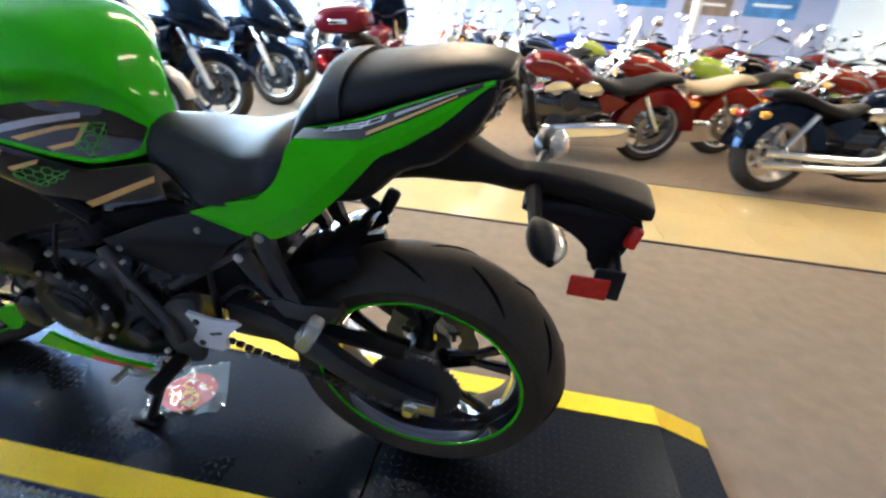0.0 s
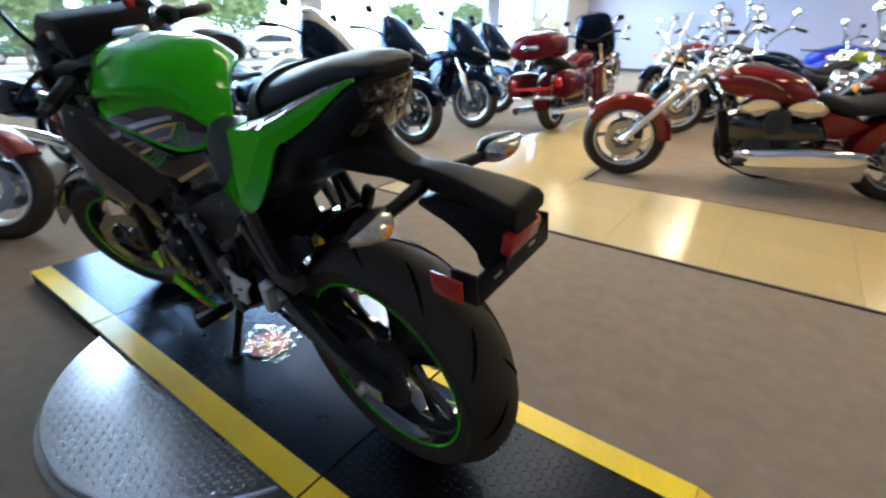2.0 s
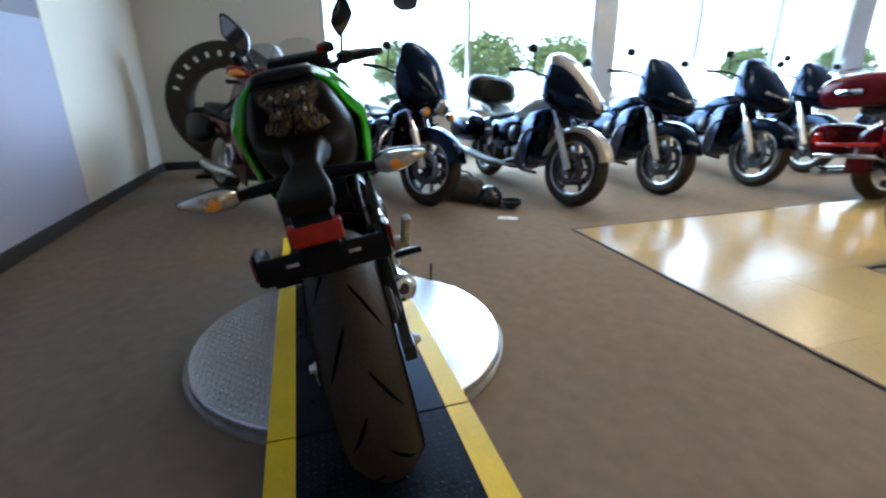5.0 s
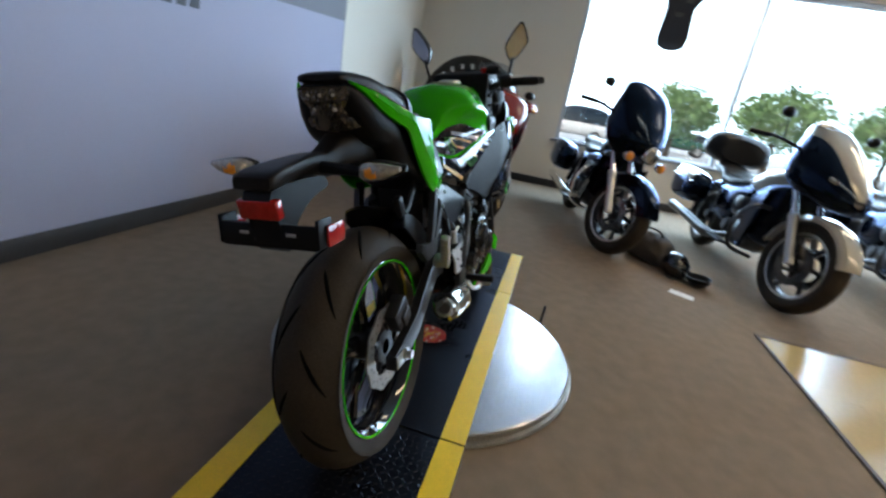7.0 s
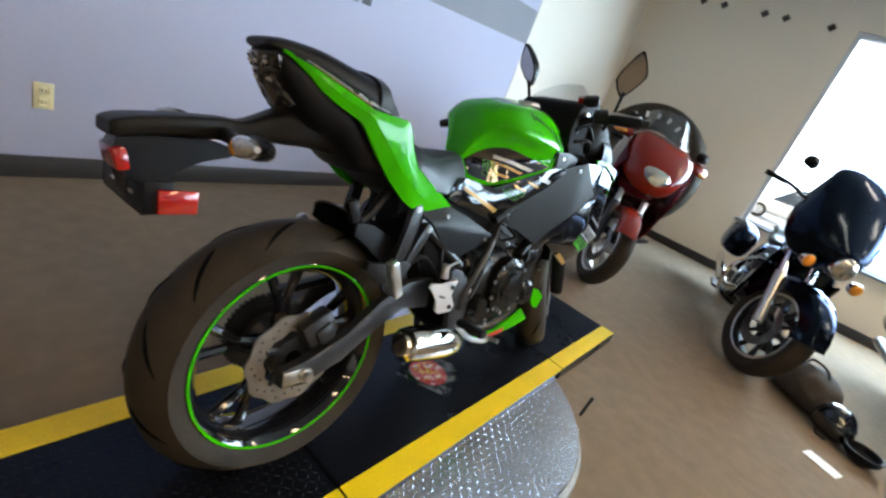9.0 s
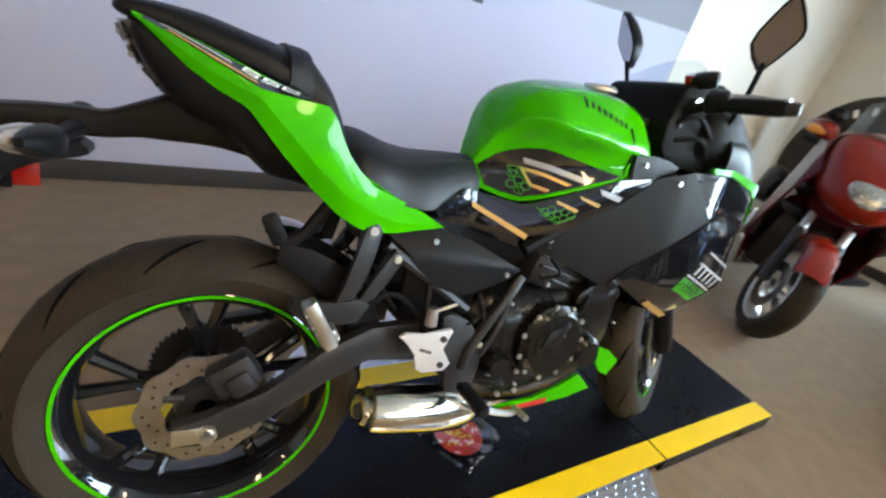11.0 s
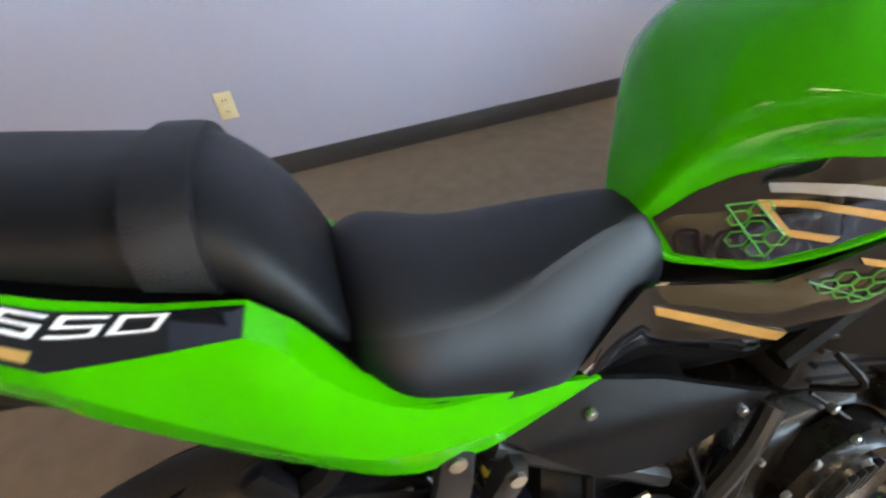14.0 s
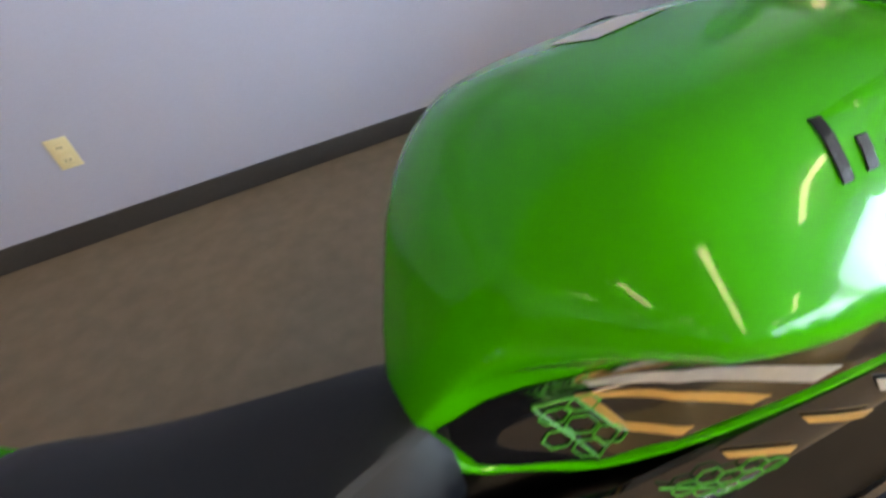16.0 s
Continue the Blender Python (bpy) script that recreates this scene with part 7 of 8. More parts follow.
    if not trunk:
        bm = B()
        hull(bm, dense([(0.86, 0.60, 0, 0.12, 0.14, 0.20, 3), (0.98, 0.62, 0, 0.19, 0.17, 0.30, 3), (1.14, 0.66, 0, 0.20, 0.16, 0.32, 3), (1.26, 0.72, 0, 0.14, 0.12, 0.22, 2.8)], 3), 22)
        part("lower_cowl", bm, paint, ob, "gloss lower cowl in front of the engine")
    for s in (-1, 1):
        bm = B()
        hull(bm, dense([(-0.42, 0.56, s * 0.29, 0.075, 0.10, 0.11, 3.2), (-0.36, 0.555, s * 0.295, 0.105, 0.14, 0.16, 3.2), (-0.1, 0.55, s * 0.295, 0.112, 0.15, 0.17, 3.2), (0.14, 0.53, s * 0.28, 0.10, 0.13, 0.13, 3), (0.22, 0.52, s * 0.27, 0.05, 0.06, 0.06, 2.6)], 3), 22)
        sb = part("saddlebag", bm, bag or paint, ob, "hard saddlebag")
        if strip:
            bm = B()
            hull(bm, dense([(-0.40, 0.62, s * 0.295, 0.085, 0.085, 0.01, 3.2), (-0.34, 0.62, s * 0.297, 0.108, 0.09, 0.01, 3.2), (-0.1, 0.615, s * 0.297, 0.114, 0.09, 0.01, 3.2), (0.10, 0.60, s * 0.285, 0.10, 0.07, 0.01, 3)], 3), 20)
            part("bag_lid", bm, strip, sb, "pearl white bag lid")
        bm = B()
        tube(bm, [(-0.40, s * 0.405, 0.60), (0.12, s * 0.385, 0.58)], 0.006, 6)
        part("bag_trim", bm, CHROME, sb)
        bm = B()
        box(bm, (-0.14, s * 0.408, 0.64), (0.10, 0.012, 0.03), 0.004)
        part("latch", bm, CHROME, sb)
        bm = B()
        hull(bm, [(-0.47, 0.56, s * 0.28, 0.03, 0.05, 0.03, 2.4), (-0.44, 0.56, s * 0.28, 0.045, 0.07, 0.04, 2.6), (-0.42, 0.56, s * 0.28, 0.03, 0.05, 0.03, 2.4)], 12)
        part("bag_lamp", bm, REDLENS, ob)
        bm = B()
        tube(bm, curve_pts([(0.90, s * 0.16, 0.30), (0.6, s * 0.22, 0.22), (0.1, s * 0.25, 0.25), (-0.45, s * 0.26, 0.27)], 5), [0.03] * 5 + [0.045] * 11, 12)
        part("exhaust_pipe", bm, bright, ob)
        bm = B()
        tube(bm, curve_pts([(1.22, s * 0.08, 0.62), (1.24, s * 0.28, 0.60), (1.25, s * 0.36, 0.45), (1.22, s * 0.30, 0.26), (1.20, s * 0.10, 0.22)], 6), 0.016, 8)
        part("crash_bar", bm, bright, ob, "tubular crash bar")
        # leg shield below the tank
        bm = B()
        sheet(bm, [(0.98, 0.66), (1.2, 0.74)], [(1.0, 0.30), (1.17, 0.26)], lambda px, pz: 0.20 + 0.10 * (px - 0.98), s, 0.02, 0, 8, 6)
        part("leg_shield", bm, paint, ob)
        bm = B()
        box(bm, (1.0, s * 0.30, 0.25), (0.26, 0.11, 0.022), 0.008)
        part("footboard", bm, BLACK, ob)
    if trunk:
        bm = B()
        hull(bm, dense([(-0.55, 0.96, 0, 0.22, 0.09, 0.09, 3), (-0.50, 0.96, 0, 0.28, 0.13, 0.13, 3.2), (-0.33, 0.97, 0, 0.30, 0.15, 0.14, 3.2), (-0.16, 0.96, 0, 0.28, 0.13, 0.13, 3), (-0.10, 0.96, 0, 0.2, 0.09, 0.09, 2.8)], 3), 26)
        tr = part("top_box", bm, trunk, ob, "large hard top box")
        bm = B()
        box(bm, (-0.555, 0, 0.95), (0.015, 0.2, 0.05), 0.006)
        part("latch", bm, CHROME, tr)
        bm = B()
        tube(bm, curve_pts([(-0.48, -0.2, 1.10), (-0.5, -0.2, 1.135), (-0.5, 0.2, 1.135), (-0.48, 0.2, 1.10)], 5), 0.008, 6)
        tube(bm, [(-0.2, -0.18, 1.115), (-0.48, -0.18, 1.13)], 0.008, 6)
        tube(bm, [(-0.2, 0.18, 1.115), (-0.48, 0.18, 1.13)], 0.008, 6)
        part("luggage_rack", bm, CHROME, ob, "chrome luggage rack")
        for z in (0.42, 0.52):
            bm = B()
            box(bm, (-0.50, 0, z), (0.03, 0.5, 0.035), 0.008)
            part("rear_bumper", bm, CHROME if z < 0.5 else REDLENS, ob)
    if lug:
        bm = B()
        hull(bm, dense([(-0.36, 0.98, 0, 0.22, 0.12, 0.10, 2.8), (-0.28, 0.98, 0, 0.30, 0.16, 0.14, 2.8), (-0.14, 0.98, 0, 0.30, 0.16, 0.14, 2.8), (-0.06, 0.97, 0, 0.20, 0.12, 0.10, 2.6)], 3), 24)
        part("backrest", bm, lug, ob, "padded black passenger backrest")
    return ob


def road_tourer(label, x, y, head, lean=-9, wb=1.5):
    """A fully faired sport tourer; x and y give the front contact point."""
    M = pose(x, y, 0, 0, 0, head) @ pose(-wb, 0, 0) @ pose(0, 0, 0, lean, 0, 0)
    ob = thing("faired_touring_motorcycle", M, label, "motorcycle")
    cast_wheel(ob, 0, 0.315, 0.16, ALLOY, 3)
    cast_wheel(ob, wb, 0.31, 0.12, ALLOY, 3, (1, -1), 12)
    fork(ob, wb, 0.31, wb - 0.36, 0.95, 0.1, ALLOY, DARKMETAL)
    fender(ob, wb, 0.31, 0.15, 35, 170, BRIGHTRED, "red front fender", 0.03)
    # side fairings
    for s in (-1, 1):
        bm = B()
        sheet(bm, [(0.46, 0.74), (0.70, 0.90), (1.0, 1.08), (1.22, 1.08), (1.36, 0.92)], [(0.50, 0.34), (0.72, 0.20), (0.95, 0.18), (1.10, 0.34), (1.24, 0.66)], lambda px, pz: lerp([(0.5, 0.19), (0.8, 0.26), (1.1, 0.30), (1.3, 0.27), (1.5, 0.13)], px) - 0.28 * max(0, 0.5 - pz), s, 0.012, 0, 28, 10)
        sf = part("side_fairing", bm, MAROON, ob, "maroon side fairing")
        bm = B()
        box(bm, (0.88, s * 0.262, 0.66), (0.10, 0.012, 0.035), 0.004, Matrix.Rotation(radians(-60), 4, "Y"))
        box(bm, (0.80, s * 0.25, 0.60), (0.10, 0.012, 0.03), 0.004, Matrix.Rotation(radians(-60), 4, "Y"))
        part("air_slot", bm, BLACK, sf)
        bm = B()
        hull(bm, [(0.70, 0.42, s * 0.20, 0.05, 0.08, 0.06, 2.4), (0.78, 0.42, s * 0.235, 0.045, 0.10, 0.09, 2.5), (0.90, 0.42, s * 0.24, 0.03, 0.08, 0.07, 2.4)], 16)
        part("engine_guard", bm, DARKMETAL, ob, "dark oval case cover")
        bm = B()
        tube(bm, [(0.80 + 0.075 * math.cos(2 * math.pi * k / 20), s * 0.275, 0.42 + 0.095 * math.sin(2 * math.pi * k / 20)) for k in range(21)], 0.012, 8)
        part("cover_ring", bm, CHROME, ob, "bright ring round the case cover")
        bm = B()
        hull(bm, dense([(0.98, 1.10, s * 0.29, 0.03, 0.03, 0.03, 2.2), (1.06, 1.10, s * 0.32, 0.085, 0.05, 0.05, 2.3), (1.16, 1.09, s * 0.31, 0.06, 0.04, 0.04, 2.3), (1.22, 1.08, s * 0.28, 0.02, 0.015, 0.015, 2.1)], 3), 16)
        mi = part("mirror_pod", bm, BRIGHTRED, ob, "red mirror pod with amber signal")
        bm = B()
        hull(bm, [(1.10, 1.085, s * 0.38, 0.022, 0.028, 0.028, 2.2), (1.17, 1.085, s * 0.355, 0.02, 0.024, 0.024, 2.2), (1.21, 1.08, s * 0.32, 0.01, 0.01, 0.01, 2.2)], 12)
        part("signal_lens", bm, AMBER, mi)
        bm = B()
        hull(bm, dense([(-0.34, 0.62, s * 0.20, 0.05, 0.10, 0.10, 2.8), (-0.24, 0.62, s * 0.22, 0.08, 0.14, 0.15, 3), (0.0, 0.62, s * 0.22, 0.08, 0.13, 0.15, 3), (0.14, 0.61, s * 0.20, 0.04, 0.08, 0.08, 2.6)], 3), 20)
        part("saddlebag", bm, BLACK, ob, "black hard saddlebag")
        bm = B()
        tube(bm, curve_pts([(0.6, s * 0.15, 0.24), (0.3, s * 0.18, 0.24), (-0.05, s * 0.19, 0.28)], 5), [0.03] * 4 + [0.05] * 7, 12)
        part("muffler", bm, ALLOY, ob)
    bm = B()
    hull(bm, dense([(1.02, 1.10, 0, 0.20, 0.08, 0.16, 2.6), (1.14, 1.08, 0, 0.245, 0.10, 0.24, 2.7), (1.27, 1.03, 0, 0.245, 0.11, 0.26, 2.7), (1.38, 0.96, 0, 0.20, 0.10, 0.20, 2.5), (1.46, 0.89, 0, 0.12, 0.06, 0.11, 2.3), (1.495, 0.855, 0, 0.04, 0.02, 0.03, 2.1)], 3), 28)
    no = part("front_cowl", bm, BRIGHTRED, ob, "orange-red front cowl")
    bm = B()
    hull(bm, dense([(1.39, 0.935, 0, 0.125, 0.050, 0.060, 2.4), (1.46, 0.915, 0, 0.105, 0.048, 0.055, 2.4), (1.505, 0.885, 0, 0.05, 0.025, 0.03, 2.2)], 3), 22)
    part("headlight", bm, LAMPGLASS, no, "clear headlight")
    bm = B()
    hull(bm, dense([(1.14, 0.78, 0, 0.17, 0.10, 0.14, 2.6), (1.26, 0.78, 0, 0.16, 0.09, 0.10, 2.5), (1.36, 0.79, 0, 0.10, 0.05, 0.06, 2.3), (1.40, 0.79, 0, 0.03, 0.02, 0.02, 2.1)], 3), 20)
    part("chin_fairing", bm, MAROON, no, "dark maroon chin fairing")
    bm = B()
    rr = []
    for i in range(13):
        t = -1 + i / 6
        rr.append([bm.verts.new((1.30 - 0.12 * t * t - 0.34 * v, t * (0.24 - 0.05 * v), 1.10 + 0.28 * v - 0.06 * t * t)) for v in (0, 0.35, 0.7, 1.0)])
    for a, b in zip(rr, rr[1:]):
        for i in range(3):
            bm.faces.new((a[i], a[i + 1], b[i + 1], b[i]))
    part("windscreen", bm, SCREEN, ob, "tall smoky windscreen")
    bm = B()
    hull(bm, dense([(0.50, 0.78, 0, 0.07, 0.04, 0.05, 2.4), (0.62, 0.83, 0, 0.15, 0.10, 0.10, 2.5), (0.82, 0.87, 0, 0.19, 0.12, 0.12, 2.5), (1.02, 0.90, 0, 0.19, 0.11, 0.12, 2.5), (1.16, 0.92, 0, 0.15, 0.07, 0.08, 2.4)], 3), 26)
    part("fuel_tank", bm, MAROON, ob)
    bm = B()
    hull(bm, dense([(-0.28, 0.84, 0, 0.12, 0.05, 0.05, 2.6), (0.0, 0.82, 0, 0.16, 0.05, 0.06, 2.6), (0.2, 0.77, 0, 0.165, 0.05, 0.06, 2.6), (0.4, 0.76, 0, 0.14, 0.05, 0.06, 2.6), (0.54, 0.78, 0, 0.08, 0.04, 0.04, 2.4)], 3), 24)
    part("seat", bm, VINYL, ob)
    bm = B()
    box(bm, (0.7, 0, 0.42), (0.5, 0.36, 0.4), 0.05)
    part("engine", bm, DARKMETAL, ob)
    bm = B()
    hull(bm, dense([(-0.4, 0.72, 0, 0.12, 0.06, 0.08, 2.6), (-0.1, 0.70, 0, 0.16, 0.08, 0.1, 2.6), (0.3, 0.66, 0, 0.17, 0.08, 0.1, 2.6), (0.5, 0.62, 0, 0.15, 0.08, 0.1, 2.6)], 2), 20)
    part("tail_cowl", bm, MAROON, ob)
    bars(ob, 1.08, 0.98, 0.34, 0.05, 0.15, BLACK)
    return ob


def quad(label, x, y, head, paint):
    """A four-wheeled off-road quad."""
    ob = thing("quad_bike", pose(x, y, 0, 0, 0, head), label, "quad bike", "quad bikes")
    for px in (0, 1.15):
        for s in (-1, 1):
            hub = new("wheel")
            hub.parent = ob
            hub.matrix_basis = pose(px, s * 0.42, 0.27)
            bm = B()
            lathe(bm, tyre_profile(0.27, 0.22, 0.13, 7), seg=28)
            part("tyre", bm, RUBBER, hub)
            bm = B()
            disc(bm, (0, 0, 0), 0.135, -0.06, 0.06, 20)
            part("rim", bm, BLACK, hub)
            bm = B()
            lathe(bm, [(0.31, -0.14), (0.35, -0.10), (0.36, 0.08), (0.34, 0.14), (0.335, 0.14), (0.35, 0.08), (0.34, -0.10), (0.31, -0.14)], (px, s * 0.40, 0.34), 14, radians(15), radians(165))
            part("fender", bm, paint, ob)
    bm = B()
    hull(bm, dense([(-0.3, 0.72, 0, 0.15, 0.05, 0.1, 2.6), (0.1, 0.74, 0, 0.16, 0.07, 0.14, 2.6), (0.5, 0.78, 0, 0.14, 0.09, 0.25, 2.6), (0.8, 0.86, 0, 0.16, 0.10, 0.3, 2.6), (1.25, 0.78, 0, 0.20, 0.08, 0.2, 2.5), (1.4, 0.70, 0, 0.1, 0.05, 0.1, 2.3)], 3), 20)
    part("body", bm, paint, ob)
    bm = B()
    box(bm, (0.55, 0, 0.42), (1.1, 0.34, 0.24), 0.05)
    part("chassis", bm, BLACK, ob)
    bm = B()
    hull(bm, dense([(-0.25, 0.80, 0, 0.12, 0.04, 0.04, 2.5), (0.2, 0.82, 0, 0.14, 0.05, 0.05, 2.5), (0.5, 0.86, 0, 0.09, 0.04, 0.04, 2.4)], 3), 18)
    part("seat", bm, VINYL, ob)
    bars(ob, 0.85, 0.96, 0.36, 0.12, 0.12, BLACK)
    for px in (-0.1, 1.2):
        bm = B()
        for k in range(5):
            tube(bm, [(px - 0.2, -0.28 + 0.14 * k, 0.84), (px + 0.22, -0.28 + 0.14 * k, 0.84)], 0.009, 6)
        tube(bm, [(px - 0.2, -0.3, 0.84), (px - 0.2, 0.3, 0.84)], 0.011, 6)
        tube(bm, [(px + 0.22, -0.3, 0.84), (px + 0.22, 0.3, 0.84)], 0.011, 6)
        part("cargo_rack", bm, BLACK, ob)
    return ob


# row along the windows
road_tourer("maroon and orange-red fully faired touring motorcycle on its stand", 2.83, 0.27, -152)
bagger("glossy blue-black touring motorcycle with batwing fairing by the window", 2.93, -0.84, -171, BLUEBLACK, BLUEBLACK, steer=28, lean=-12)
bagger("black touring motorcycle with pearl white fairing and padded backrest", 2.47, -2.05, -176, BLUEBLACK, BLUEBLACK, batwing=False, lug=VINYL, bag=BLUEBLACK, steer=14, strip=PEARL)
bagger("gloss black touring motorcycle with tall pointed fairing", 2.62, -3.12, 174, BLUEBLACK, BLUEBLACK, batwing=False, steer=12)
bagger("gloss black touring motorcycle with tall pointed fairing", 2.65, -4.32, 166, BLUEBLACK, BLUEBLACK, batwing=False, steer=14)
bagger("gloss black touring motorcycle with tall pointed fairing", 3.05, -5.60, 162, BLUEBLACK, BLUEBLACK, batwing=False, steer=10)
bagger("maroon full-dress touring motorcycle with top box and chrome trim", 1.78, -6.50, -90, MAROON, BLUEBLACK, trunk=MAROON, lean=-6, steer=5)
# middle of the room
cruiser("candy red long cruiser motorcycle with chrome engine", -1.32, -3.68, 13, REDPAINT, VINYL, wb=1.82, lean=-8)
cruiser("black and chrome cruiser motorcycle with long twin pipes", -2.15, -3.06, -168, BLUEBLACK, wb=1.75, lean=-6, rim=ALLOY)
custom = cruiser("orange-red custom cruiser motorcycle with chrome pipes", -2.17, -4.32, 16, BRIGHTRED, TAN, wb=1.72, lean=-7, spokes=40)
chopper = cruiser("chrome and black cruiser motorcycle with tall handlebars", 0.05, -6.7, -60, BLUEBLACK, wb=1.75, spokes=40, high=0.14, shield=False)
limey = cruiser("lime yellow and black cruiser motorcycle", -3.1, -5.6, 18, LIME, wb=1.7, lean=-7)
shielded = cruiser("black touring cruiser motorcycle with clear windscreen", 2.55, -9.1, 95, BLUEBLACK, wb=1.72, shield=True, high=0.03)
for (px, py, ph), src in zip([(1.0, -8.9, 80), (0.1, -9.2, 70), (3.4, -9.0, 100), (4.3, -9.4, 105)], [shielded, chopper, chopper, shielded]):
    copy_thing(src, pose(px, py, 0, 0, 0, ph) @ pose(0, 0, 0, -7, 0, 0))
for (px, py, ph), src in zip([(-1.2, -5.9, 14), (-4.4, -5.2, 15), (-4.2, -4.1, 178), (-5.6, -4.6, 12), (-6.4, -3.4, 185), (-1.0, -7.6, 40), (-2.6, -7.3, 30), (-4.0, -7.0, 28), (-5.4, -6.6, 24), (-6.8, -6.0, 20), (-2.0, -9.0, 35), (-3.8, -9.0, 30), (-5.4, -8.6, 30), (-7.0, -8.2, 25)],
                             [chopper, custom, chopper, limey, custom, chopper, shielded, chopper, custom, chopper, limey, chopper, shielded, custom]):
    copy_thing(src, pose(px, py, 0, 0, 0, ph) @ pose(0, 0, 0, -7, 0, 0))
q1 = quad("blue off-road quad bike with black racks", -1.9, -11.2, 20, ATVBLUE)
q2 = quad("orange-red off-road quad bike with black racks", -3.4, -11.0, 25, BRIGHTRED)
for k, (px, py, ph, src) in enumerate([(0.6, -11.6, 15, q2), (-5.0, -10.8, 25, q2), (-6.6, -10.4, 25, q2)]):
    copy_thing(src, pose(px, py, 0, 0, 0, ph))
# ---- things on the floor and walls ----
# upright tyre-shaped display ring in the corner
ringd = thing("display_ring", pose(5.15, 0.93, 0, 0, 0, -8), "large black tyre-shaped display ring on a black stand", "display")
bm = B()
pr = []
for k in range(25):
    a = 2 * math.pi * k / 24
    c, s = math.cos(a), math.sin(a)
    pr.append((0.55 + 0.15 * math.copysign(abs(c) ** 0.7, c), 0.12 * math.copysign(abs(s) ** 0.7, s)))
lathe(bm, pr, (0, 0, 0), 64)
bmesh.ops.transform(bm, matrix=Matrix.Translation((0, 0, 0.83)) @ Matrix.Rotation(radians(90), 4, "Z"), verts=bm.verts[:])
part("ring", bm, RUBBER, ringd, "black rubber-like ring")
for k in range(11):
    a = radians(20 + 14 * k)
    bm = B()
    M = Matrix.Translation((-0.122, 0.555 * math.cos(a), 0.83 + 0.555 * math.sin(a))) @ Matrix.Rotation(a - math.pi / 2, 4, "X")
    box(bm, (0, 0, 0), (0.006, 0.034, 0.062), 0.004, M)
    part("letter_bar", bm, PAPER, ringd, "pale lettering bar")
bm = B()
box(bm, (0.02, 0, 0.42), (0.16, 0.82, 0.78), 0.03)
part("stand_body", bm, BLACK, ringd, "black stand filling the lower ring")
bm = B()
box(bm, (0.02, 0, 0.025), (0.5, 0.9, 0.05), 0.01)
part("foot_plate", bm, BLACK, ringd)


def helmet(x, y, turn, label):
    ob = thing("helmet", pose(x, y, 0, 0, 0, turn), label, "helmet", "helmets on the floor")
    bm = B()
    hull(bm, dense([(-0.135, 0.12, 0, 0.04, 0.04, 0.04, 2.2), (-0.12, 0.12, 0, 0.085, 0.085, 0.09, 2.2), (-0.06, 0.125, 0, 0.118, 0.125, 0.12, 2.3), (0.02, 0.12, 0, 0.122, 0.128, 0.118, 2.3), (0.08, 0.105, 0, 0.105, 0.10, 0.10, 2.3), (0.125, 0.085, 0, 0.07, 0.045, 0.07, 2.3), (0.14, 0.075, 0, 0.03, 0.02, 0.03, 2.2)], 3), 26)
    part("shell", bm, BLACKGLOSS, ob)
    bm = B()
    hull(bm, dense([(0.0, 0.135, 0, 0.1235, 0.05, 0.035, 2.6), (0.06, 0.13, 0, 0.116, 0.05, 0.035, 2.5), (0.105, 0.125, 0, 0.085, 0.04, 0.03, 2.4), (0.125, 0.12, 0, 0.04, 0.02, 0.015, 2.2)], 3), 24)
    part("visor", bm, DARKGLASS, ob, "dark tinted visor")
    bm = B()
    tube(bm, curve_pts([(0.0, -0.11, 0.03), (0.04, -0.14, 0.012), (0.10, -0.10, 0.008)], 5), 0.006, 6)
    part("chin_strap", bm, CLOTH, ob)
    return ob


helmet(2.68, -1.40, -140, "glossy black helmet standing on the carpet").scale = (0.74, 0.74, 0.74)
open_h = thing("open_helmet", pose(2.56, -1.54, 0, 0, 0, 30), "black half helmet lying upside down on the carpet", "helmet", "helmets on the floor")
bm = B()
pr = [(0.012, 0.0), (0.07, 0.01), (0.115, 0.05), (0.125, 0.095), (0.113, 0.095), (0.10, 0.055), (0.06, 0.025), (0.012, 0.018)]
lathe(bm, [(r, y) for r, y in pr], seg=28)
bmesh.ops.rotate(bm, cent=(0, 0, 0), matrix=Matrix.Rotation(radians(90), 3, "X"), verts=bm.verts[:])
part("shell", bm, BLACK, open_h)
bm = B()
lathe(bm, [(0.125, 0.090), (0.13, 0.096), (0.12, 0.10), (0.112, 0.095)], seg=28)
bmesh.ops.rotate(bm, cent=(0, 0, 0), matrix=Matrix.Rotation(radians(90), 3, "X"), verts=bm.verts[:])
part("rim", bm, VINYL, open_h)
open_h.scale = (0.74, 0.74, 0.74)
sack = thing("fabric_bag", pose(2.96, -1.24, 0, 0, 0, 40), "crumpled brown fabric bag under the motorcycle", "bag")
bm = B()
hull(bm, dense([(-0.20, 0.06, 0, 0.06, 0.04, 0.05, 2.2), (-0.15, 0.11, 0, 0.11, 0.10, 0.108, 2.4), (0.0, 0.13, 0, 0.13, 0.12, 0.128, 2.5), (0.14, 0.10, 0, 0.11, 0.09, 0.098, 2.4), (0.20, 0.06, 0, 0.05, 0.03, 0.05, 2.2)], 5), 28)
for v in bm.verts:
    n_ = noise.noise(v.co * 14) * 0.02
    v.co.y += n_
    v.co.z = max(0.002, v.co.z + n_)
BROWNCLOTH = mat("brown_cloth", (0.07, 0.058, 0.05), 0.9, 0, 0.3, 12, 0.6, 300)
part("body", bm, BROWNCLOTH, sack)
bm = B()
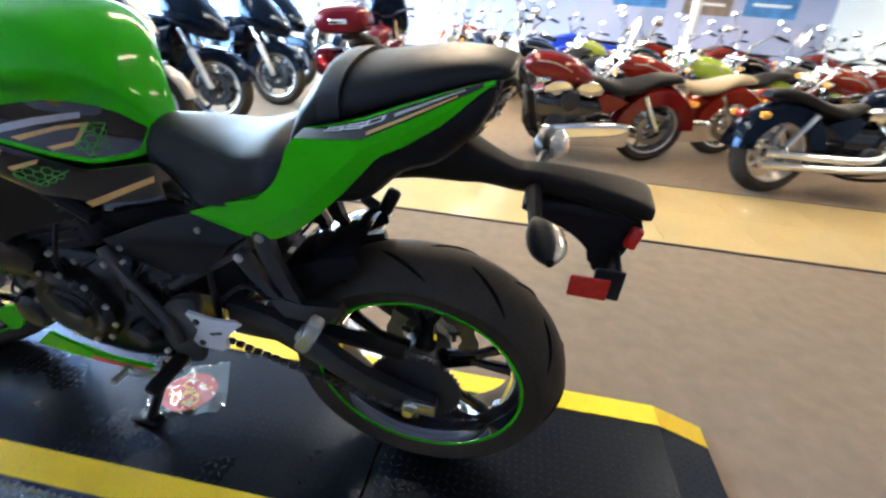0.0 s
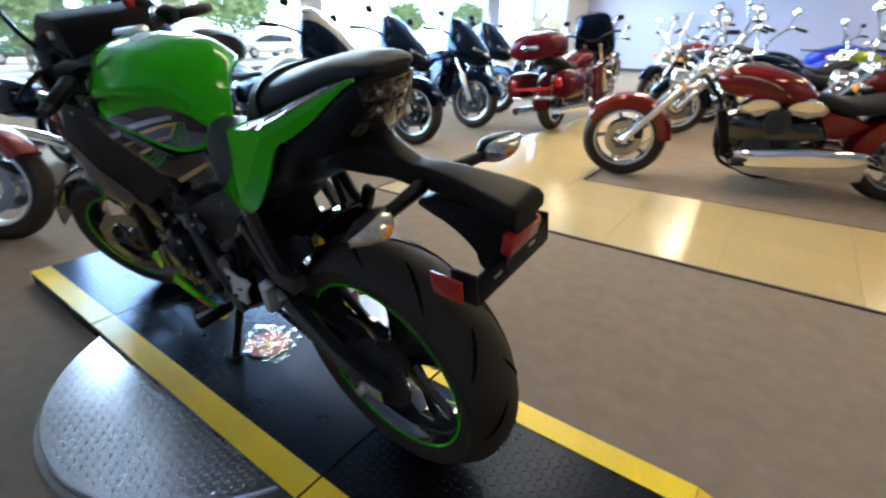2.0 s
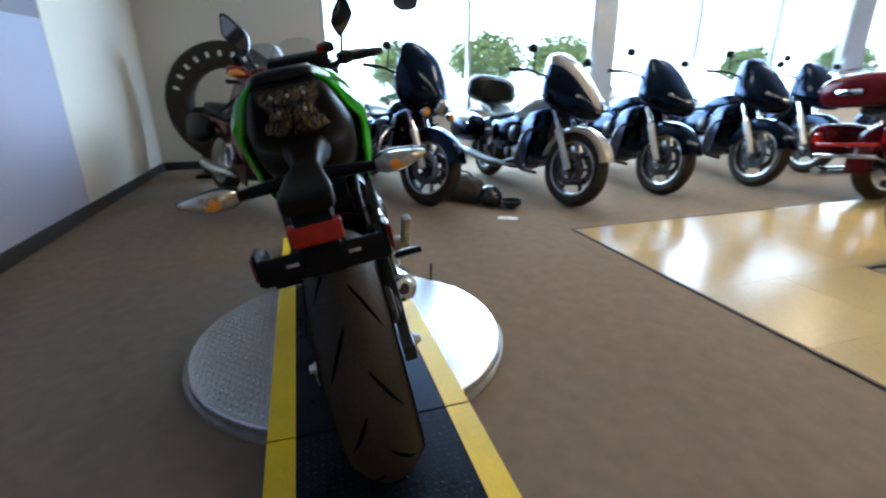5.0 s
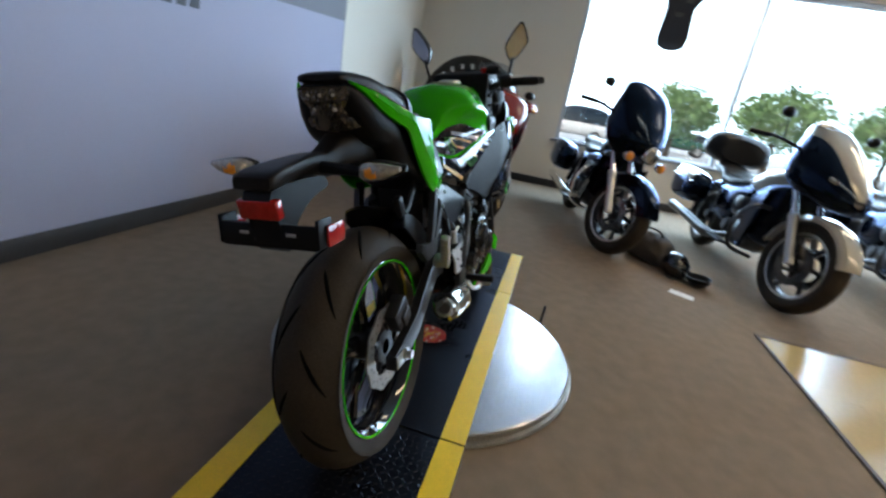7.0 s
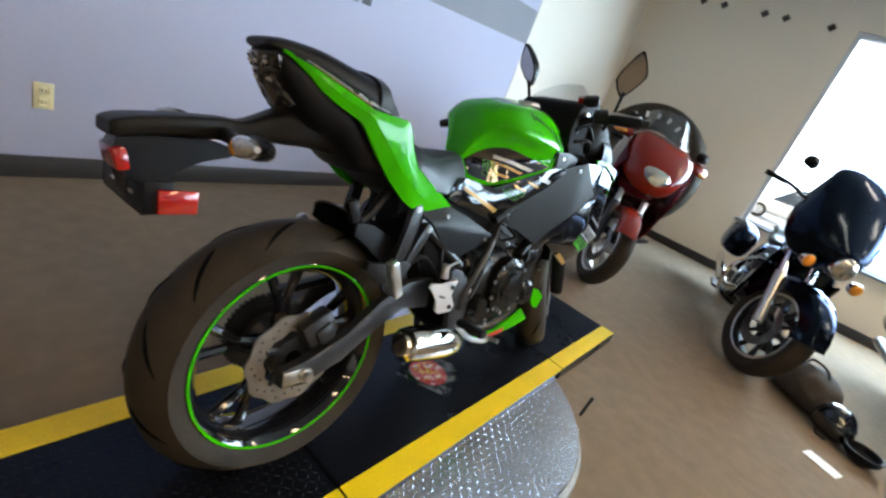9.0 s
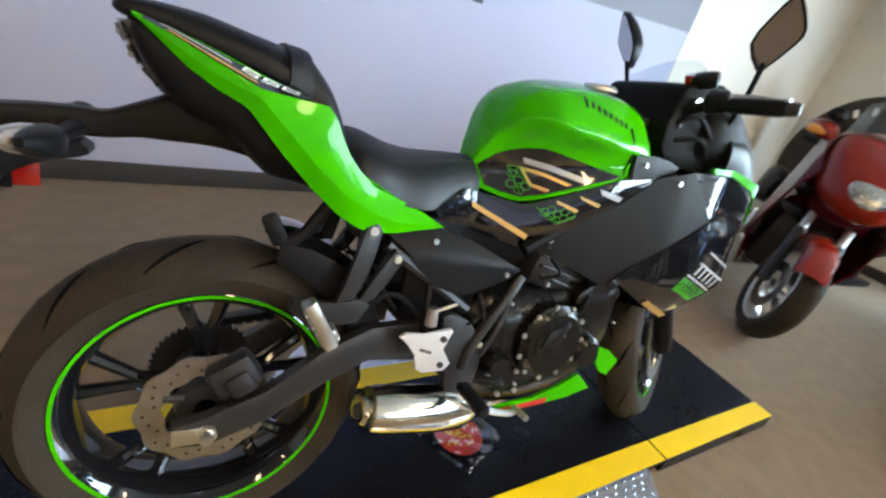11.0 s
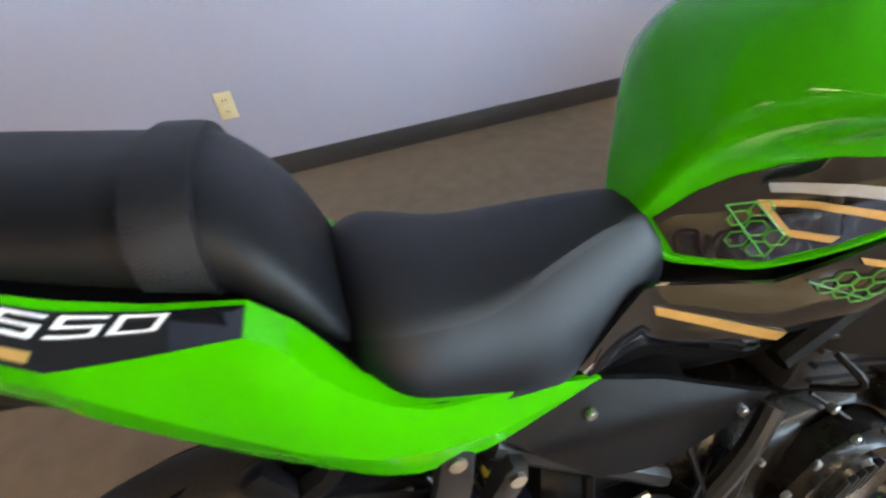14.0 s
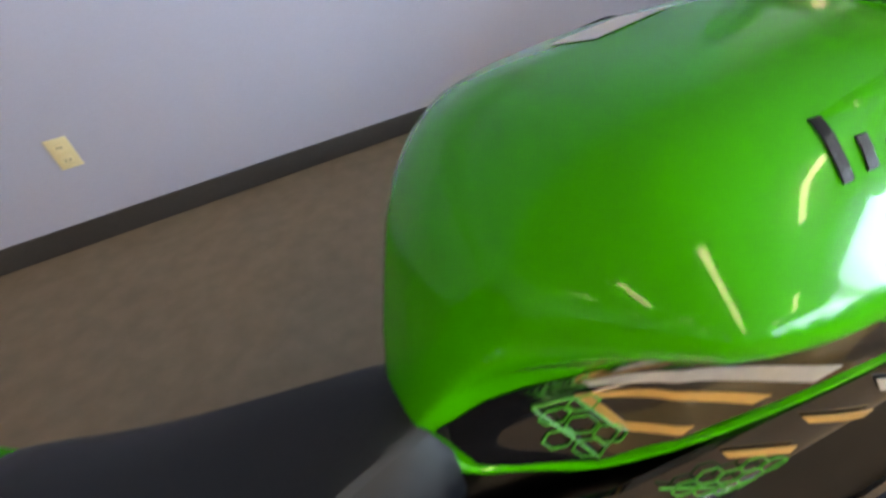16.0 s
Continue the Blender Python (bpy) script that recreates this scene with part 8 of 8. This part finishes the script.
tube(bm, curve_pts([(-0.10, 0, 0.21), (-0.06, 0.01, 0.27), (0.06, 0.01, 0.27), (0.10, 0, 0.20)], 5), 0.008, 6)
part("handle", bm, BROWNCLOTH, sack)
bm = B()
bmesh.ops.create_grid(bm, x_segments=8, y_segments=8, size=0.5)
for v in bm.verts:
    v.co = (v.co.x * 0.09, v.co.y * 0.16, 0.004 + 0.006 * abs(noise.noise(v.co * 3)))
alone("paper_tag", bm, PAPER, "white paper tag lying on the carpet", "paper", pose(2.25, -1.37, 0, 0, 0, -25))

# jersey-shaped banner hanging in the window
ban = thing("hanging_banner", pose(5.62, -1.33, 2.32, 0, 0, 0), "dark jersey-shaped banner hung in the window", "banner")
bm = B()
out = smoothpoly([(0.16, 0.10), (0.20, 0.30), (0.12, 0.36), (-0.16, 0.36), (-0.24, 0.26), (-0.16, 0.12), (-0.16, -0.30), (0.16, -0.30)], 3)
a = [bm.verts.new((0.0, y, z)) for y, z in out]
b = [bm.verts.new((0.008, y, z)) for y, z in out]
bm.faces.new(a)
bm.faces.new(b[::-1])
for k in range(len(out)):
    bm.faces.new((a[k], a[(k + 1) % len(out)], b[(k + 1) % len(out)], b[k]))
part("cloth", bm, CLOTH, ban, smooth=False)
for y, z in ((0.06, 0.24), (-0.08, 0.22), (0.0, 0.06)):
    bm = B()
    box(bm, (-0.003, y, z), (0.003, 0.09, 0.05), 0)
    part("print_patch", bm, GREYPLASTIC, ban, smooth=False)
bm = B()
for y in (-0.14, 0.12):
    tube(bm, [(0.004, y, 0.35), (0.004, y, CZ - 2.32)], 0.003, 5)
part("cord", bm, BASEB, ban)
for y in (1.33, 1.09, 0.65, 0.435, 0.0):
    bm = B()
    bmesh.ops.create_cone(bm, cap_ends=True, segments=4, radius1=0.045, radius2=0.012, depth=0.02)
    bmesh.ops.rotate(bm, cent=(0, 0, 0), matrix=Matrix.Rotation(radians(-90), 3, "Y"), verts=bm.verts[:])
    alone("wall_hook", bm, BASEB, "small black diamond-shaped wall hook", "hook", pose(WX - 0.01, y, 2.77), "wall hooks", smooth=False)

# posters and a red sign on the far wall
for k, (x, w, z, h, m) in enumerate([(-3.4, 1.6, 2.3, 1.0, POSTER1), (-5.4, 1.4, 2.2, 1.0, POSTER2), (-7.2, 1.5, 2.3, 1.1, POSTER1), (-1.2, 0.6, 2.5, 0.4, POSTER2)]):
    po = thing("wall_poster", pose(x, FY + 0.01, z), "large printed poster on the far wall", "poster", "posters")
    bm = B()
    box(bm, (0, 0.012, 0), (w, 0.02, h), 0.003)
    part("print", bm, m, po, smooth=False)
    bm = B()
    box(bm, (0, 0.0245, -0.2 * h), (w * 0.7, 0.004, 0.08 * h), 0)
    part("print_bar", bm, PAPER, po, smooth=False)
sg = thing("wall_sign", pose(1.9, FY + 0.01, 2.35), "red wall lettering sign drawn as bars", "sign")
for k in range(6):
    bm = B()
    box(bm, (-0.35 * k, 0.03, 0), (0.24, 0.05, 0.3), 0.01)
    part("letter_bar", bm, REDPRINT, sg)

# ---- outside the windows ----
bm = B()
box(bm, (46, -30, -0.35), (80, 260, 0.1))
alone("ground", bm, ASPHALT, "sunlit pale car park outside the windows", "ground", kind="structure", smooth=False)
bm = B()
box(bm, (80, -30, 14), (0.5, 260, 60))
alone("backdrop", bm, DAYLIGHT, "bright hazy sky beyond the car park", "backdrop", kind="structure", smooth=False)


def tree(x, y, h, r, seed):
    rnd = random.Random(seed)
    ob = thing("tree", pose(x, y, -0.3), "leafy green street tree in the sun", "tree", "street trees")
    bm = B()
    tube(bm, [(0, 0, 0), (0.05, 0, h * 0.4), (0, 0.05, h * 0.75)], [0.16, 0.11, 0.05], 8)
    for k in range(7):
        a = 2 * math.pi * k / 7
        tube(bm, [(0.03, 0, h * 0.42), (r * 0.6 * math.cos(a), r * 0.6 * math.sin(a), h * (0.62 + 0.05 * (k % 3)))], [0.06, 0.02], 6)
    part("trunk", bm, BARK, ob)
    vs, fs = [], []
    for k in range(4200):
        d = Vector((rnd.gauss(0, 1), rnd.gauss(0, 1), rnd.gauss(0, 0.8))).normalized() * r * rnd.uniform(0.45, 1.0) * (0.8 + 0.35 * noise.noise(Vector((k % 23, k % 7, seed))))
        c = Vector((0, 0, h * 0.52)) + Vector((d.x * (1 + 0.25 * math.sin(seed + d.z)), d.y * (1 + 0.35 * noise.noise(Vector((d.z * 1.3, seed, 2.0)))), d.z * 0.72 * (1 + 0.5 * noise.noise(Vector((d.y * 0.9, d.x * 0.9, seed + 5.0))))))
        u = Vector((rnd.gauss(0, 1), rnd.gauss(0, 1), rnd.gauss(0, 1))).normalized() * rnd.uniform(0.07, 0.15)
        w = u.cross(Vector((rnd.gauss(0, 1), rnd.gauss(0, 1), 1))).normalized() * rnd.uniform(0.05, 0.1)
        i = len(vs)
        vs += [c - u, c + w, c + u, c - w]
        fs.append((i, i + 1, i + 2, i + 3))
    me = bpy.data.meshes.new("crown")
    me.from_pydata([tuple(v) for v in vs], [], fs)
    me.materials.append(LEAF)
    o = new("crown", me)
    o.parent = ob
    tagged(o, "many small green leaves", kind="stuff")
    return ob


for k, (x, y, h, r) in enumerate([(24, -5.4, 4.3, 2.3), (24, -9.8, 5.2, 2.6), (26, -15.5, 5.5, 2.8), (27, -41, 6.0, 2.6), (24, -28, 4.8, 2.1)]):
    tree(x, y, h, r, k)


def parked_car(x, y, head, paint, label, high=1.7):
    ob = thing("parked_car", pose(x, y, -0.3, 0, 0, head), label, "car", "parked cars")
    bm = B()
    hull(bm, dense([(-2.2, 0.65, 0, 0.6, 0.2, 0.25, 3), (-2.1, 0.7, 0, 0.86, 0.3, 0.36, 3.5), (-0.5, 0.72, 0, 0.9, 0.32, 0.42, 3.5), (1.2, 0.68, 0, 0.88, 0.3, 0.38, 3.5), (2.1, 0.6, 0, 0.8, 0.22, 0.3, 3.2), (2.25, 0.55, 0, 0.5, 0.1, 0.15, 3)], 3), 24)
    part("body", bm, paint, ob)
    bm = B()
    hull(bm, dense([(-2.0, 1.0, 0, 0.6, 0.2, 0.1, 3), (-1.7, 1.1, 0, 0.75, high - 1.2, 0.2, 3.5), (-0.2, 1.1, 0, 0.76, high - 1.1, 0.2, 3.5), (0.5, 1.05, 0, 0.72, high - 1.25, 0.2, 3.2), (1.1, 0.95, 0, 0.6, 0.05, 0.1, 3)], 3), 24)
    part("cabin", bm, DARKGLASS, ob)
    for px in (-1.35, 1.35):
        for s in (-1, 1):
            bm = B()
            lathe(bm, tyre_profile(0.34, 0.22, 0.2, 5), (px, s * 0.82, 0.34), 24)
            w = part("wheel", bm, RUBBER, ob)
            bm = B()
            disc(bm, (px, s * 0.84, 0.34), 0.2, -0.08, 0.08, 20)
            part("rim", bm, ALLOY, w)
    return ob


parked_car(26.0, -0.6, 92, CARWHITE, "white sport utility car parked outside", 1.85)
parked_car(33, -7.6, 85, mat("green_car_paint", (0.02, 0.08, 0.05), 0.2, 0, 0.1, 4, coat=1.0), "dark green car parked outside", 1.5)
parked_car(30, -20, 88, CARWHITE, "white car parked outside", 1.5)
